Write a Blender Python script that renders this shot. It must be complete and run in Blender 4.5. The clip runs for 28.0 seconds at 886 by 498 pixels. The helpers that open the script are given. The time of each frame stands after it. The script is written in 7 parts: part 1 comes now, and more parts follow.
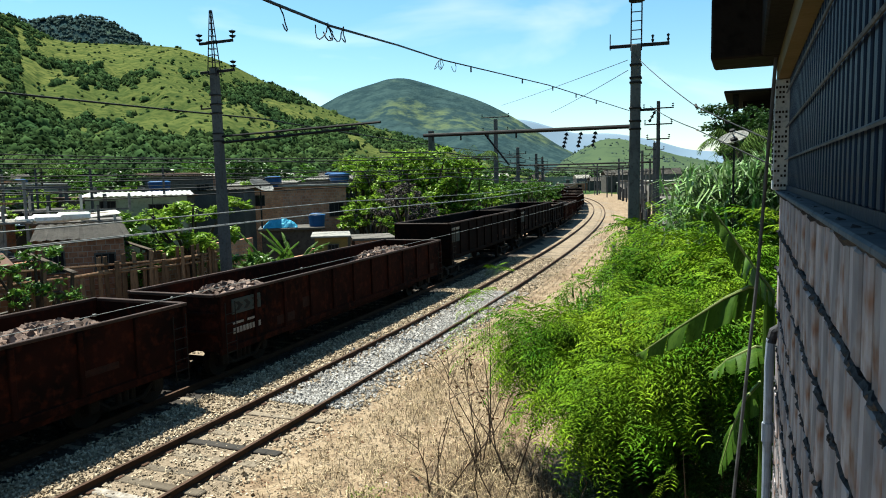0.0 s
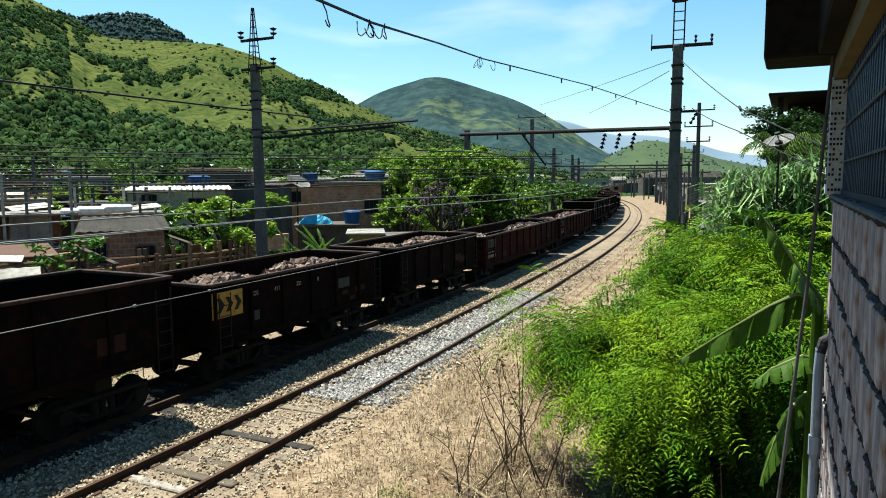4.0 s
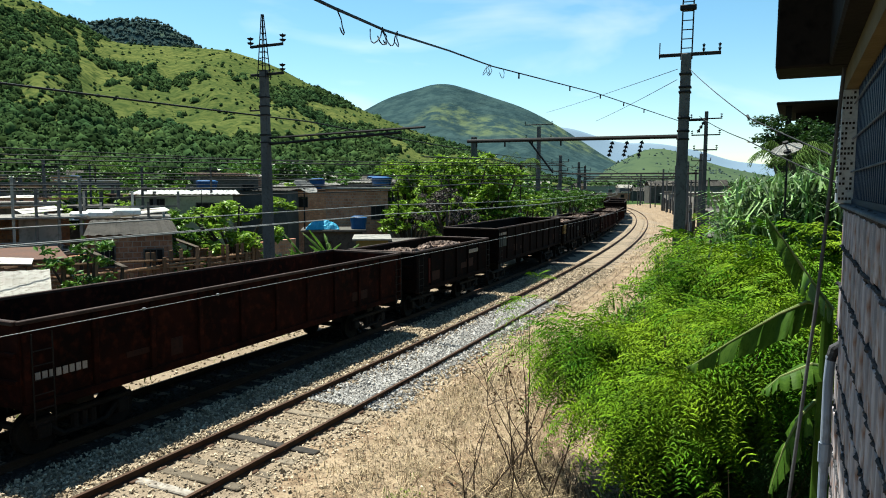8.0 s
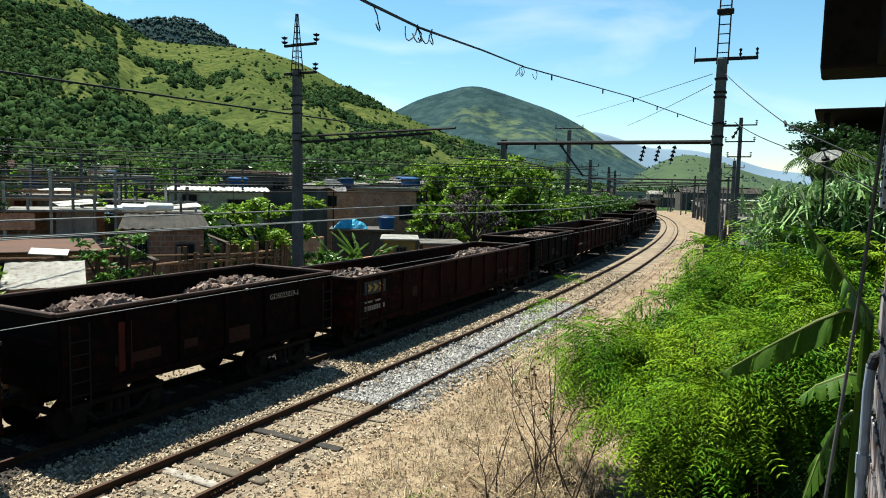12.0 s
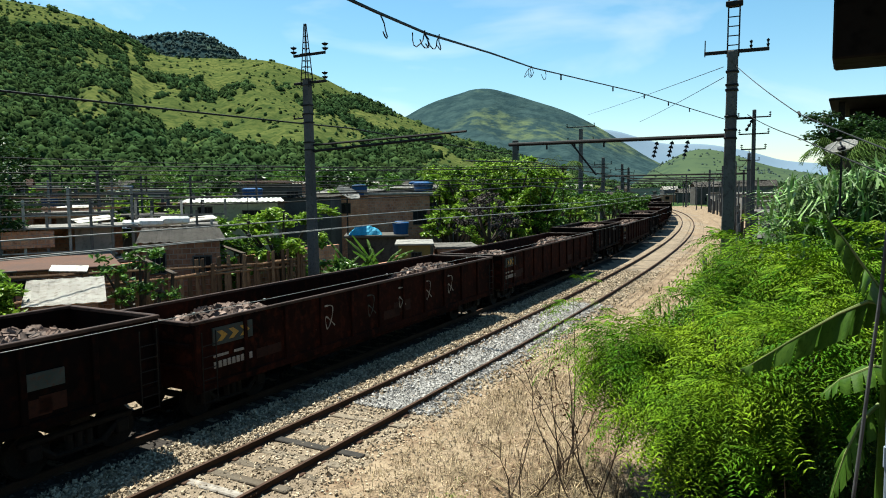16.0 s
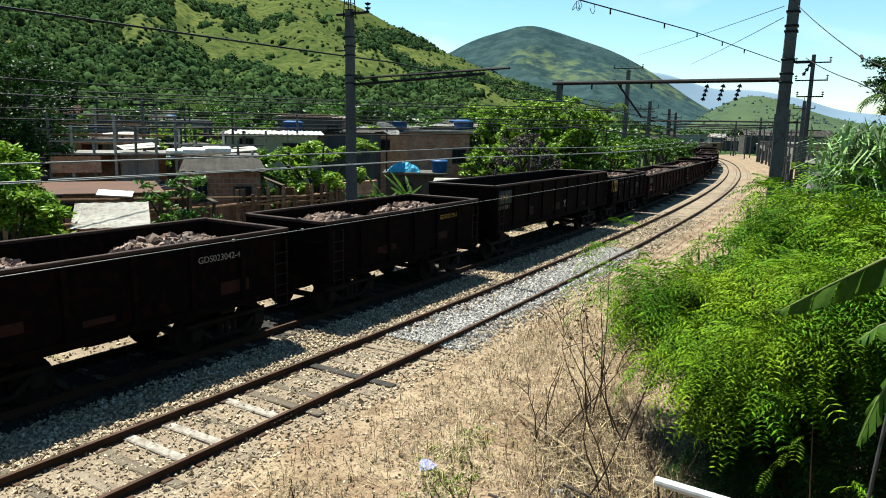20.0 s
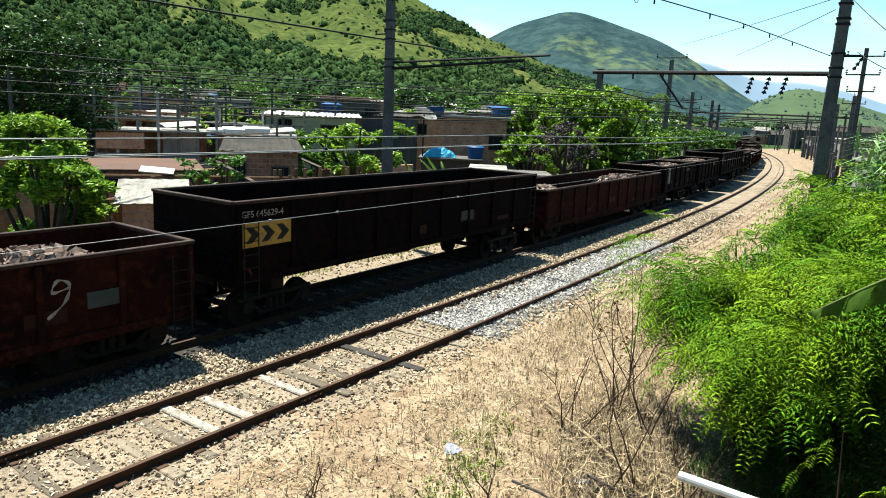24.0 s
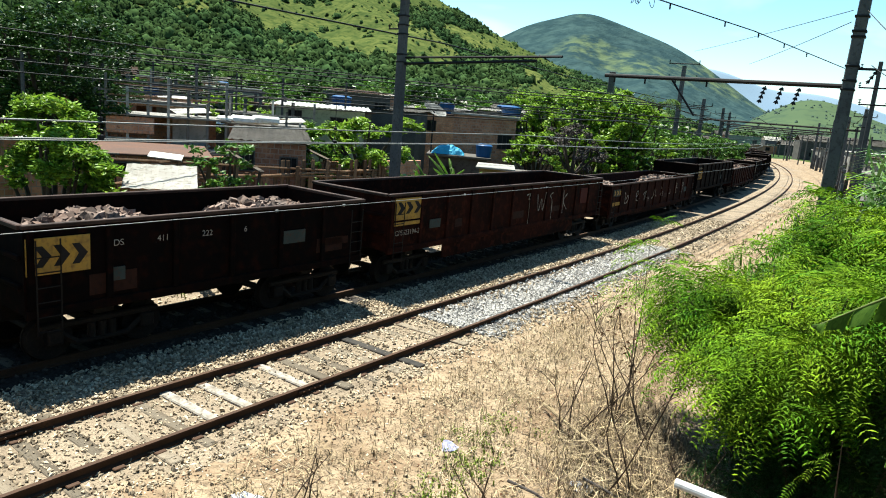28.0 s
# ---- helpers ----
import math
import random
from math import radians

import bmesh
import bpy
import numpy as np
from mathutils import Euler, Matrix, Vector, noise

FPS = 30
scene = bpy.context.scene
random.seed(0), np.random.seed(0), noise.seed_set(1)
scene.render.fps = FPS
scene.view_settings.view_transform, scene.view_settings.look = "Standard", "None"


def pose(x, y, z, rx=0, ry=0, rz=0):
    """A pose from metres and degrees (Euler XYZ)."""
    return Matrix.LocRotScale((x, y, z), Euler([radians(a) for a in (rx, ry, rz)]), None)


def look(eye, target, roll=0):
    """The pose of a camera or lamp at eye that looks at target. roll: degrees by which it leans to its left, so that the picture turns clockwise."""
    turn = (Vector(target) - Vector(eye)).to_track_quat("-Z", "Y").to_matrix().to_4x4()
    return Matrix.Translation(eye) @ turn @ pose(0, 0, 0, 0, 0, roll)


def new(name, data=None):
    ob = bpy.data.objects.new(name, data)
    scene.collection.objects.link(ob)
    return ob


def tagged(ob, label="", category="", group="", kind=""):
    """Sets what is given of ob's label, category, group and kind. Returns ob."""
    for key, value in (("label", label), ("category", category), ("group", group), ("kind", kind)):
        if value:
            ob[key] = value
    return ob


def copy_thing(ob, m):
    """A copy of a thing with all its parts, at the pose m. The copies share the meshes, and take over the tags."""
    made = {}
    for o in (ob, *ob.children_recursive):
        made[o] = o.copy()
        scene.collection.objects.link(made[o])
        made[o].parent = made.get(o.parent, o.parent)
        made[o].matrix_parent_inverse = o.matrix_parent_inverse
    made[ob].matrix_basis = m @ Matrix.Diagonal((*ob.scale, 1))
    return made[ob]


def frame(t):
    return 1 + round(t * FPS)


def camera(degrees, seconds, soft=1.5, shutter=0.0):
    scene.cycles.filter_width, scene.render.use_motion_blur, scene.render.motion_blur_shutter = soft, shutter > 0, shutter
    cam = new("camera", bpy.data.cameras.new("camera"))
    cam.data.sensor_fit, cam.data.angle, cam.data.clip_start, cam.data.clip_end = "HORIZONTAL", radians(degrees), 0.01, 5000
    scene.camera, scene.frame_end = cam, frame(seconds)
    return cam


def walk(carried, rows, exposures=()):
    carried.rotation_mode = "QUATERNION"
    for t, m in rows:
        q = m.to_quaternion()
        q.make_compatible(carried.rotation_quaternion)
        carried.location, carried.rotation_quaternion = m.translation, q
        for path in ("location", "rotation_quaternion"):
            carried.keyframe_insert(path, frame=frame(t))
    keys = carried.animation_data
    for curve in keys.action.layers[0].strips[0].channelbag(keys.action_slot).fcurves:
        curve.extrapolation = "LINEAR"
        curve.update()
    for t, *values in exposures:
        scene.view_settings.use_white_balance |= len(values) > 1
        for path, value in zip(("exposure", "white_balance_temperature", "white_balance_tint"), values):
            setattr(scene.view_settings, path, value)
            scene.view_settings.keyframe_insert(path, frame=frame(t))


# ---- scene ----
cam = camera(65.85, 28.0, soft=1.0)
PATH = [
    (0.0, pose(0.000, 0.000, 5.130, 84.33, 1.28, -0.12)),
    (0.5, pose(0.015, 0.000, 5.128, 84.23, 0.93, 0.95)),
    (1.0, pose(0.009, -0.003, 5.131, 84.38, 0.70, 1.31)),
    (1.5, pose(-0.001, 0.003, 5.126, 83.96, 0.50, 2.10)),
    (2.0, pose(-0.002, 0.002, 5.118, 83.18, 0.85, 2.34)),
    (2.5, pose(-0.018, -0.011, 5.115, 83.57, 0.63, 2.91)),
    (3.0, pose(-0.031, 0.019, 5.110, 83.35, -0.34, 3.42)),
    (3.5, pose(-0.029, 0.037, 5.123, 84.26, -0.06, 2.92)),
    (5.5, pose(-0.067, 0.029, 5.123, 84.36, 1.13, 3.17)),
    (6.0, pose(-0.082, 0.010, 5.095, 83.53, -0.50, 4.37)),
    (6.5, pose(-0.078, 0.007, 5.103, 84.28, -0.86, 4.21)),
    (7.0, pose(-0.072, 0.019, 5.106, 84.75, -0.98, 3.67)),
    (7.5, pose(-0.070, 0.010, 5.108, 84.88, -0.86, 3.17)),
    (8.0, pose(-0.069, -0.008, 5.120, 84.85, -0.15, 3.27)),
    (8.5, pose(-0.081, 0.046, 5.115, 84.10, -0.19, 3.24)),
    (9.0, pose(-0.080, 0.023, 5.113, 84.82, 0.17, 3.94)),
    (9.5, pose(-0.076, -0.003, 5.106, 85.17, -0.01, 4.33)),
    (10.0, pose(-0.082, -0.008, 5.103, 84.78, -0.05, 5.16)),
    (10.5, pose(-0.082, 0.029, 5.110, 84.79, -0.07, 4.84)),
    (11.0, pose(-0.080, 0.001, 5.101, 84.49, -0.02, 4.80)),
    (11.5, pose(-0.082, -0.011, 5.092, 84.79, -0.01, 5.21)),
    (12.0, pose(-0.095, 0.001, 5.087, 84.99, -1.34, 5.62)),
    (12.5, pose(-0.094, 0.003, 5.094, 84.95, -0.89, 5.61)),
    (14.5, pose(-0.094, -0.005, 5.094, 84.61, -0.14, 6.13)),
    (15.0, pose(-0.103, 0.009, 5.098, 84.44, -0.13, 6.83)),
    (15.5, pose(-0.095, 0.016, 5.089, 84.88, 0.34, 6.87)),
    (16.0, pose(-0.091, 0.002, 5.097, 85.27, 0.71, 6.71)),
    (16.5, pose(-0.091, 0.016, 5.097, 84.93, 0.87, 5.86)),
    (17.0, pose(-0.084, -0.011, 5.090, 85.01, 0.99, 5.77)),
    (17.5, pose(-0.088, 0.008, 5.092, 84.97, 0.96, 5.87)),
    (18.0, pose(-0.078, -0.004, 5.088, 85.09, 1.02, 5.77)),
    (18.5, pose(-0.086, -0.009, 5.088, 84.90, 0.81, 6.38)),
    (19.0, pose(-0.092, -0.024, 5.079, 84.18, 0.31, 6.58)),
    (19.5, pose(-0.106, -0.014, 5.044, 82.02, -1.85, 8.43)),
    (20.0, pose(-0.074, -0.001, 5.023, 80.28, -1.13, 10.06)),
    (20.5, pose(-0.067, 0.006, 5.032, 79.84, -1.53, 10.16)),
    (21.0, pose(-0.076, 0.009, 5.033, 80.30, -1.67, 10.27)),
    (21.5, pose(-0.071, -0.047, 5.034, 79.85, -1.14, 14.46)),
    (23.5, pose(-0.061, -0.012, 5.029, 79.30, -3.45, 13.16)),
    (24.0, pose(-0.056, -0.054, 5.048, 78.98, -2.63, 13.14)),
    (24.5, pose(-0.049, -0.072, 5.049, 76.58, -2.69, 14.45)),
    (25.0, pose(-0.056, -0.069, 5.057, 74.32, -3.39, 16.61)),
    (25.5, pose(-0.056, -0.047, 5.054, 74.75, -6.05, 15.52)),
    (26.0, pose(-0.049, -0.087, 5.064, 76.11, -6.07, 14.40)),
    (26.5, pose(-0.063, -0.084, 5.066, 77.23, -5.46, 15.78)),
    (27.0, pose(-0.061, -0.127, 5.083, 77.93, -5.42, 15.86)),
    (27.5, pose(-0.061, -0.108, 5.085, 78.04, -5.63, 15.61)),
    (28.0, pose(-0.071, -0.062, 5.056, 78.67, -4.85, 13.93)),
]
walk(cam, PATH, exposures=((0.0, 1.75), (4.0, 1.72), (10.0, 1.66), (17.0, 1.60), (19.0, 1.66), (24.0, 2.04), (28.0, 2.04)))
# world, sun and exposure
world = bpy.data.worlds.new("sky")
scene.world = world
world.use_nodes = True
wn = world.node_tree.nodes
sky = wn.new("ShaderNodeTexSky")
sky.sky_type, sky.sun_disc = "NISHITA", False
sky.sun_elevation, sky.sun_rotation = radians(68), radians(-45)
sky.air_density, sky.dust_density, sky.ozone_density = 1.0, 0.3, 1.3
wl = world.node_tree.links
wtc, wmap, wcloud, wtone = wn.new("ShaderNodeTexCoord"), wn.new("ShaderNodeMapping"), wn.new("ShaderNodeTexNoise"), wn.new("ShaderNodeHueSaturation")
wmap.inputs["Scale"].default_value = (1.0, 1.0, 3.0)
wcloud.inputs["Scale"].default_value, wcloud.inputs["Detail"].default_value, wcloud.inputs["Distortion"].default_value = 2.6, 5.0, 0.4
wsat, wval = wn.new("ShaderNodeMapRange"), wn.new("ShaderNodeMapRange")
for node, clear, white in ((wsat, 1.22, 0.35), (wval, 0.98, 1.12)):
    for k, v in ((1, 0.52), (2, 0.80), (3, clear), (4, white)):
        node.inputs[k].default_value = v
    wl.new(wcloud.outputs[0], node.inputs[0])
wtone.inputs["Hue"].default_value = 0.486
wl.new(wtc.outputs["Generated"], wmap.inputs["Vector"])
wl.new(wmap.outputs[0], wcloud.inputs["Vector"])
wl.new(wsat.outputs[0], wtone.inputs["Saturation"])
wl.new(wval.outputs[0], wtone.inputs["Value"])
wl.new(sky.outputs[0], wtone.inputs["Color"])
wl.new(wtone.outputs[0], wn["Background"].inputs[0])
wn["Background"].inputs[1].default_value = 0.055
sun_dir = Vector((math.sin(radians(-45)) * math.cos(radians(68)), math.cos(radians(-45)) * math.cos(radians(68)), math.sin(radians(68))))
sun = new("sun", bpy.data.lights.new("sun", "SUN"))
sun.data.energy, sun.data.angle, sun.data.color = 5.0, radians(0.5), (1.0, 0.95, 0.86)
sun.matrix_world = look(sun_dir * 60, (0, 0, 0))
scene.view_settings.use_white_balance = True
scene.view_settings.white_balance_temperature, scene.view_settings.white_balance_tint = 6400, 2


# ---- materials ----
def mix_rgb(nt, fac, a, b):
    m = nt.nodes.new("ShaderNodeMix")
    m.data_type = "RGBA"
    nt.links.new(fac, m.inputs[0])
    for sock, v in ((m.inputs[6], a), (m.inputs[7], b)):
        if isinstance(v, tuple):
            sock.default_value = (*v, 1)
        else:
            nt.links.new(v, sock)
    return m.outputs[2]


def ramp(nt, fac, lo, hi):
    r = nt.nodes.new("ShaderNodeMapRange")
    r.inputs[1].default_value, r.inputs[2].default_value = lo, hi
    nt.links.new(fac, r.inputs[0])
    return r.outputs[0]


def noise_out(nt, vec, scale, detail=4.0, rough=0.55):
    n = nt.nodes.new("ShaderNodeTexNoise")
    n.inputs["Scale"].default_value, n.inputs["Detail"].default_value, n.inputs["Roughness"].default_value = scale, detail, rough
    nt.links.new(vec, n.inputs["Vector"])
    return n.outputs[0]


def material(name, a, b, c=None, scale=2.0, fine=30.0, rough=0.85, metal=0.0, bump=0.3, bump_dist=0.02, spread=(0.35, 0.65), by_object=0.0, island=0.0, stretch=(1, 1, 1), translucent=0.0, spec=0.12, speck=None):
    """Base colours a and b mixed by coarse noise, c by fine noise, with relief."""
    m = bpy.data.materials.new(name)
    m.use_nodes = True
    nt = m.node_tree
    bsdf = nt.nodes["Principled BSDF"]
    tc = nt.nodes.new("ShaderNodeTexCoord")
    mp = nt.nodes.new("ShaderNodeMapping")
    mp.inputs["Scale"].default_value = stretch
    nt.links.new(tc.outputs["Object"], mp.inputs["Vector"])
    vec = mp.outputs["Vector"]
    n1, n2 = noise_out(nt, vec, scale), noise_out(nt, vec, fine, 3.0)
    col = mix_rgb(nt, ramp(nt, n1, *spread), a, b)
    if c:
        col = mix_rgb(nt, ramp(nt, n2, 0.5, 0.75), col, c)
    if speck:
        col = mix_rgb(nt, ramp(nt, noise_out(nt, vec, speck[1], 5.0, 0.65), speck[2], speck[3]), col, speck[0])
    if by_object or island:
        src = nt.nodes.new("ShaderNodeObjectInfo").outputs["Random"] if by_object else nt.nodes.new("ShaderNodeNewGeometry").outputs["Random Per Island"]
        hsv = nt.nodes.new("ShaderNodeHueSaturation")
        r = nt.nodes.new("ShaderNodeMapRange")
        amount = by_object or island
        r.inputs[3].default_value, r.inputs[4].default_value = 1 - amount, 1 + amount
        nt.links.new(src, r.inputs[0])
        nt.links.new(r.outputs[0], hsv.inputs["Value"])
        nt.links.new(col, hsv.inputs["Color"])
        col = hsv.outputs[0]
    nt.links.new(col, bsdf.inputs["Base Color"])
    bsdf.inputs["Roughness"].default_value, bsdf.inputs["Metallic"].default_value = rough, metal
    bsdf.inputs["Specular IOR Level"].default_value = spec
    if bump:
        bp = nt.nodes.new("ShaderNodeBump")
        bp.inputs["Strength"].default_value, bp.inputs["Distance"].default_value = bump, bump_dist
        nt.links.new(n2, bp.inputs["Height"])
        nt.links.new(bp.outputs[0], bsdf.inputs["Normal"])
    if translucent:
        tr = nt.nodes.new("ShaderNodeBsdfTranslucent")
        nt.links.new(col, tr.inputs["Color"])
        mx = nt.nodes.new("ShaderNodeMixShader")
        mx.inputs[0].default_value = translucent
        nt.links.new(bsdf.outputs[0], mx.inputs[1])
        nt.links.new(tr.outputs[0], mx.inputs[2])
        nt.links.new(mx.outputs[0], nt.nodes["Material Output"].inputs["Surface"])
    return m


M = {}
M["dirt"] = material("dry_dirt", (0.138, 0.094, 0.058), (0.212, 0.160, 0.106), (0.068, 0.045, 0.027), scale=0.9, fine=7, bump=0.9, bump_dist=0.06, spread=(0.38, 0.6), speck=((0.048, 0.032, 0.019), 26.0, 0.54, 0.68))
M["ballast_bed"] = material("ballast_bed", (0.15, 0.115, 0.08), (0.215, 0.17, 0.122), (0.07, 0.052, 0.037), scale=0.8, fine=22, bump=0.9, bump_dist=0.04, speck=((0.06, 0.045, 0.032), 45.0, 0.5, 0.66))
M["stone"] = material("ballast_stone", (0.22, 0.172, 0.117), (0.31, 0.257, 0.187), (0.135, 0.089, 0.052), scale=2, fine=25, bump=0.2, island=0.65)
# these two colours carry the train's shadow on the ballast
M["stone_dark"] = material("train_shadow_stone", (0.0336, 0.0273, 0.0231), (0.0504, 0.042, 0.0357), (0.021, 0.0168, 0.0147), scale=2, fine=25, bump=0.2, island=0.4)
M["bed_dark"] = material("train_shadow_bed", (0.0168, 0.0139, 0.0126), (0.0273, 0.0227, 0.0197), (0.0084, 0.00756, 0.00672), scale=0.8, fine=16, bump=0.9, bump_dist=0.05)
M["stone_white"] = material("fresh_ballast", (0.22, 0.21, 0.20), (0.27, 0.26, 0.248), (0.17, 0.15, 0.125), scale=2, fine=25, bump=0.2, island=0.4)
M["rail"] = material("rusty_rail", (0.0315, 0.0151, 0.0084), (0.0462, 0.0231, 0.0126), (0.021, 0.0126, 0.0084), scale=1.5, fine=40, rough=0.7, bump=0.2, bump_dist=0.005)
M["sleeper"] = material("weathered_sleeper", (0.084, 0.0651, 0.0462), (0.122, 0.101, 0.0756), (0.042, 0.0336, 0.0252), scale=1.2, fine=14, by_object=0.35, stretch=(1, 5, 1), bump=0.5)
M["sleeper_pale"] = material("pale_sleeper", (0.12, 0.10, 0.082), (0.23, 0.21, 0.185), (0.075, 0.06, 0.047), scale=5, fine=12, bump=0.5, spread=(0.3, 0.6))
M["sleeper_dark"] = material("charred_sleeper", (0.021, 0.0189, 0.0168), (0.0336, 0.0294, 0.0252), (0.0126, 0.0126, 0.0126), scale=2, fine=18, bump=0.4)
# train colours are taken near black to deepen its shaded near side
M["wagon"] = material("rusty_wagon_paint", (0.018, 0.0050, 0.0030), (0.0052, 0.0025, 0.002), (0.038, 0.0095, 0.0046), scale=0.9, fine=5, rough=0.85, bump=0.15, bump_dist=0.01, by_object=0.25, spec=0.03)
M["wagon_dark"] = material("shade_dark_wagon_paint", (0.0026, 0.0019, 0.0017), (0.0048, 0.0025, 0.002), (0.0125, 0.0038, 0.0023), scale=0.9, fine=5, rough=0.85, bump=0.15, bump_dist=0.01, by_object=0.25, spec=0.03)
# top rails paler than the sides: sun on the edges is coloured in
M["wagon_rim"] = material("sunlit_wagon_rim", (0.0189, 0.0101, 0.00756), (0.0399, 0.0231, 0.0181), (0.00924, 0.00462, 0.00336), scale=1.5, fine=7, rough=0.6, bump=0.2, bump_dist=0.01)
M["bogie"] = material("near_black_bogie_iron", (0.0045, 0.0035, 0.003), (0.008, 0.006, 0.0045), (0.015, 0.01, 0.0075), scale=3, fine=20, rough=0.75, spec=0.15)
M["ore"] = material("ore_lumps", (0.085, 0.055, 0.0425), (0.155, 0.117, 0.1), (0.035, 0.02, 0.015), scale=2, fine=12, bump=0.5, island=0.6)
M["concrete"] = material("grey_pole_concrete", (0.050, 0.051, 0.053), (0.078, 0.079, 0.080), (0.030, 0.030, 0.030), scale=1.0, fine=12, bump=0.3, bump_dist=0.01, by_object=0.2)
M["steel"] = material("dark_galvanised_steel", (0.006, 0.006, 0.007), (0.011, 0.011, 0.012), (0.010, 0.006, 0.004), scale=3, fine=20, rough=0.6, bump=0.1)
M["wire"] = material("weathered_cable", (0.006, 0.006, 0.0065), (0.011, 0.011, 0.011), scale=3, fine=20, rough=0.6, bump=0)
# pale copy of the cable colour, with sunlight on the wire painted in
M["wire_lit"] = material("sunlit_wire_tint", (0.126, 0.129, 0.126), (0.165, 0.165, 0.156), scale=3, fine=20, rough=0.45, metal=0.3, bump=0)
M["leaf_lime"] = material("feathery_leaf", (0.032, 0.098, 0.004), (0.118, 0.180, 0.008), (0.010, 0.038, 0.003), scale=0.9, fine=3, rough=0.6, bump=0, island=0.5, translucent=0.07, spec=0.03)
M["leaf_mid"] = material("tree_leaf", (0.0408, 0.0984, 0.0108), (0.0744, 0.15, 0.018), (0.0192, 0.0528, 0.0072), scale=0.6, fine=4, rough=0.38, bump=0, island=0.5, translucent=0.2, spec=0.15)
M["leaf_bright"] = material("bright_leaf", (0.0978, 0.19, 0.0138), (0.178, 0.27, 0.0276), (0.0322, 0.0862, 0.00805), scale=0.6, fine=4, rough=0.42, bump=0, island=0.55, translucent=0.3, spec=0.12)
# dark-leaved trees; also paints the shade under the feathery bushes
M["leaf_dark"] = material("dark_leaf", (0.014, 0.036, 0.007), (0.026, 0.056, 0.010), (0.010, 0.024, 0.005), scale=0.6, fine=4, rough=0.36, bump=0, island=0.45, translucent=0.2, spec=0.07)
M["leaf_banana"] = material("banana_leaf", (0.0315, 0.0798, 0.0084), (0.063, 0.122, 0.0168), (0.021, 0.0546, 0.0084), scale=3, fine=30, rough=0.5, bump=0.3, bump_dist=0.004, translucent=0.4, stretch=(1, 6, 1), spec=0.08)
# near-white flecks put the glints on the blades into the colour
M["grass_blade"] = material("coarse_grass", (0.045, 0.115, 0.022), (0.12, 0.195, 0.06), (0.26, 0.30, 0.21), scale=1, fine=6, rough=0.5, bump=0, island=0.6, translucent=0.15)
M["dry_grass"] = material("dry_straw", (0.17, 0.125, 0.07), (0.29, 0.23, 0.145), (0.075, 0.05, 0.026), scale=1, fine=6, bump=0, island=0.6)
M["twig"] = material("dry_twig", (0.0462, 0.0315, 0.021), (0.0714, 0.0504, 0.0357), scale=3, fine=20, bump=0.2)
M["bark"] = material("bark", (0.0336, 0.0252, 0.0189), (0.0588, 0.0462, 0.0357), (0.021, 0.0168, 0.0126), scale=2, fine=14, bump=0.6, bump_dist=0.03, stretch=(1, 1, 0.3))
M["hill"] = material("hill_grass", (0.076, 0.086, 0.026), (0.048, 0.062, 0.019), (0.027, 0.042, 0.014), scale=0.009, fine=0.06, bump=0.6, bump_dist=3.0, spread=(0.40, 0.62), spec=0.0, speck=((0.024, 0.038, 0.012), 0.22, 0.44, 0.62))
M["hill_wood"] = material("hill_woodland", (0.014, 0.030, 0.012), (0.031, 0.051, 0.017), (0.008, 0.019, 0.009), scale=0.02, fine=0.3, bump=0, island=0.55, spec=0.0)
# far hill colours: grey-blue distance haze is mixed into the base colours
M["far_peak"] = material("far_peak_painted_haze", (0.027, 0.048, 0.049), (0.060, 0.082, 0.047), (0.020, 0.037, 0.041), scale=0.0032, fine=0.025, bump=1.0, bump_dist=9.0, spread=(0.50, 0.60), spec=0.0, speck=((0.017, 0.033, 0.037), 0.03, 0.42, 0.58))
M["low_hill"] = material("green_hill_painted_haze", (0.0462, 0.0672, 0.0357), (0.0357, 0.0546, 0.0336), (0.0252, 0.042, 0.0294), scale=0.004, fine=0.03, bump=0.3, bump_dist=3.0, spec=0.0)
M["peak_wood"] = material("woodland_painted_haze", (0.034, 0.052, 0.050), (0.040, 0.060, 0.050), (0.030, 0.047, 0.047), scale=0.01, fine=0.1, bump=0, island=0.12, spec=0.0, translucent=0.0)
M["rust"] = material("orange_rust", (0.024, 0.008, 0.004), (0.017, 0.006, 0.0033), (0.008, 0.004, 0.0025), scale=2, fine=12, bump=0.2)
# the haze blue is part of this base colour
M["blue_range"] = material("range_painted_haze", (0.0798, 0.122, 0.172), (0.0966, 0.139, 0.185), scale=0.002, fine=0.02, bump=0)
M["brick"] = material("hollow_clay_brick", (0.29, 0.125, 0.07), (0.40, 0.205, 0.125), (0.14, 0.065, 0.045), scale=1.6, fine=9, bump=0.5, by_object=0.35)
M["plaster"] = material("stained_plaster", (0.27, 0.26, 0.24), (0.19, 0.185, 0.17), (0.10, 0.095, 0.085), scale=0.8, fine=4, bump=0.2, by_object=0.35)
M["plaster_green"] = material("pale_green_plaster", (0.19, 0.22, 0.16), (0.16, 0.19, 0.135), (0.11, 0.125, 0.09), scale=0.8, fine=6, bump=0.2)
M["fibro"] = material("fibre_cement_roof", (0.0504, 0.0462, 0.042), (0.0798, 0.0735, 0.0651), (0.0252, 0.0218, 0.0197), scale=0.9, fine=5, bump=0.3, by_object=0.4)
M["white_roof"] = material("white_metal_roof", (0.54, 0.54, 0.525), (0.6, 0.6, 0.585), (0.413, 0.39, 0.36), scale=0.9, fine=9, rough=0.5, bump=0.1)
M["blue_plastic"] = material("blue_water_tank", (0.0084, 0.042, 0.126), (0.0126, 0.0588, 0.151), scale=1, fine=10, rough=0.4, bump=0)
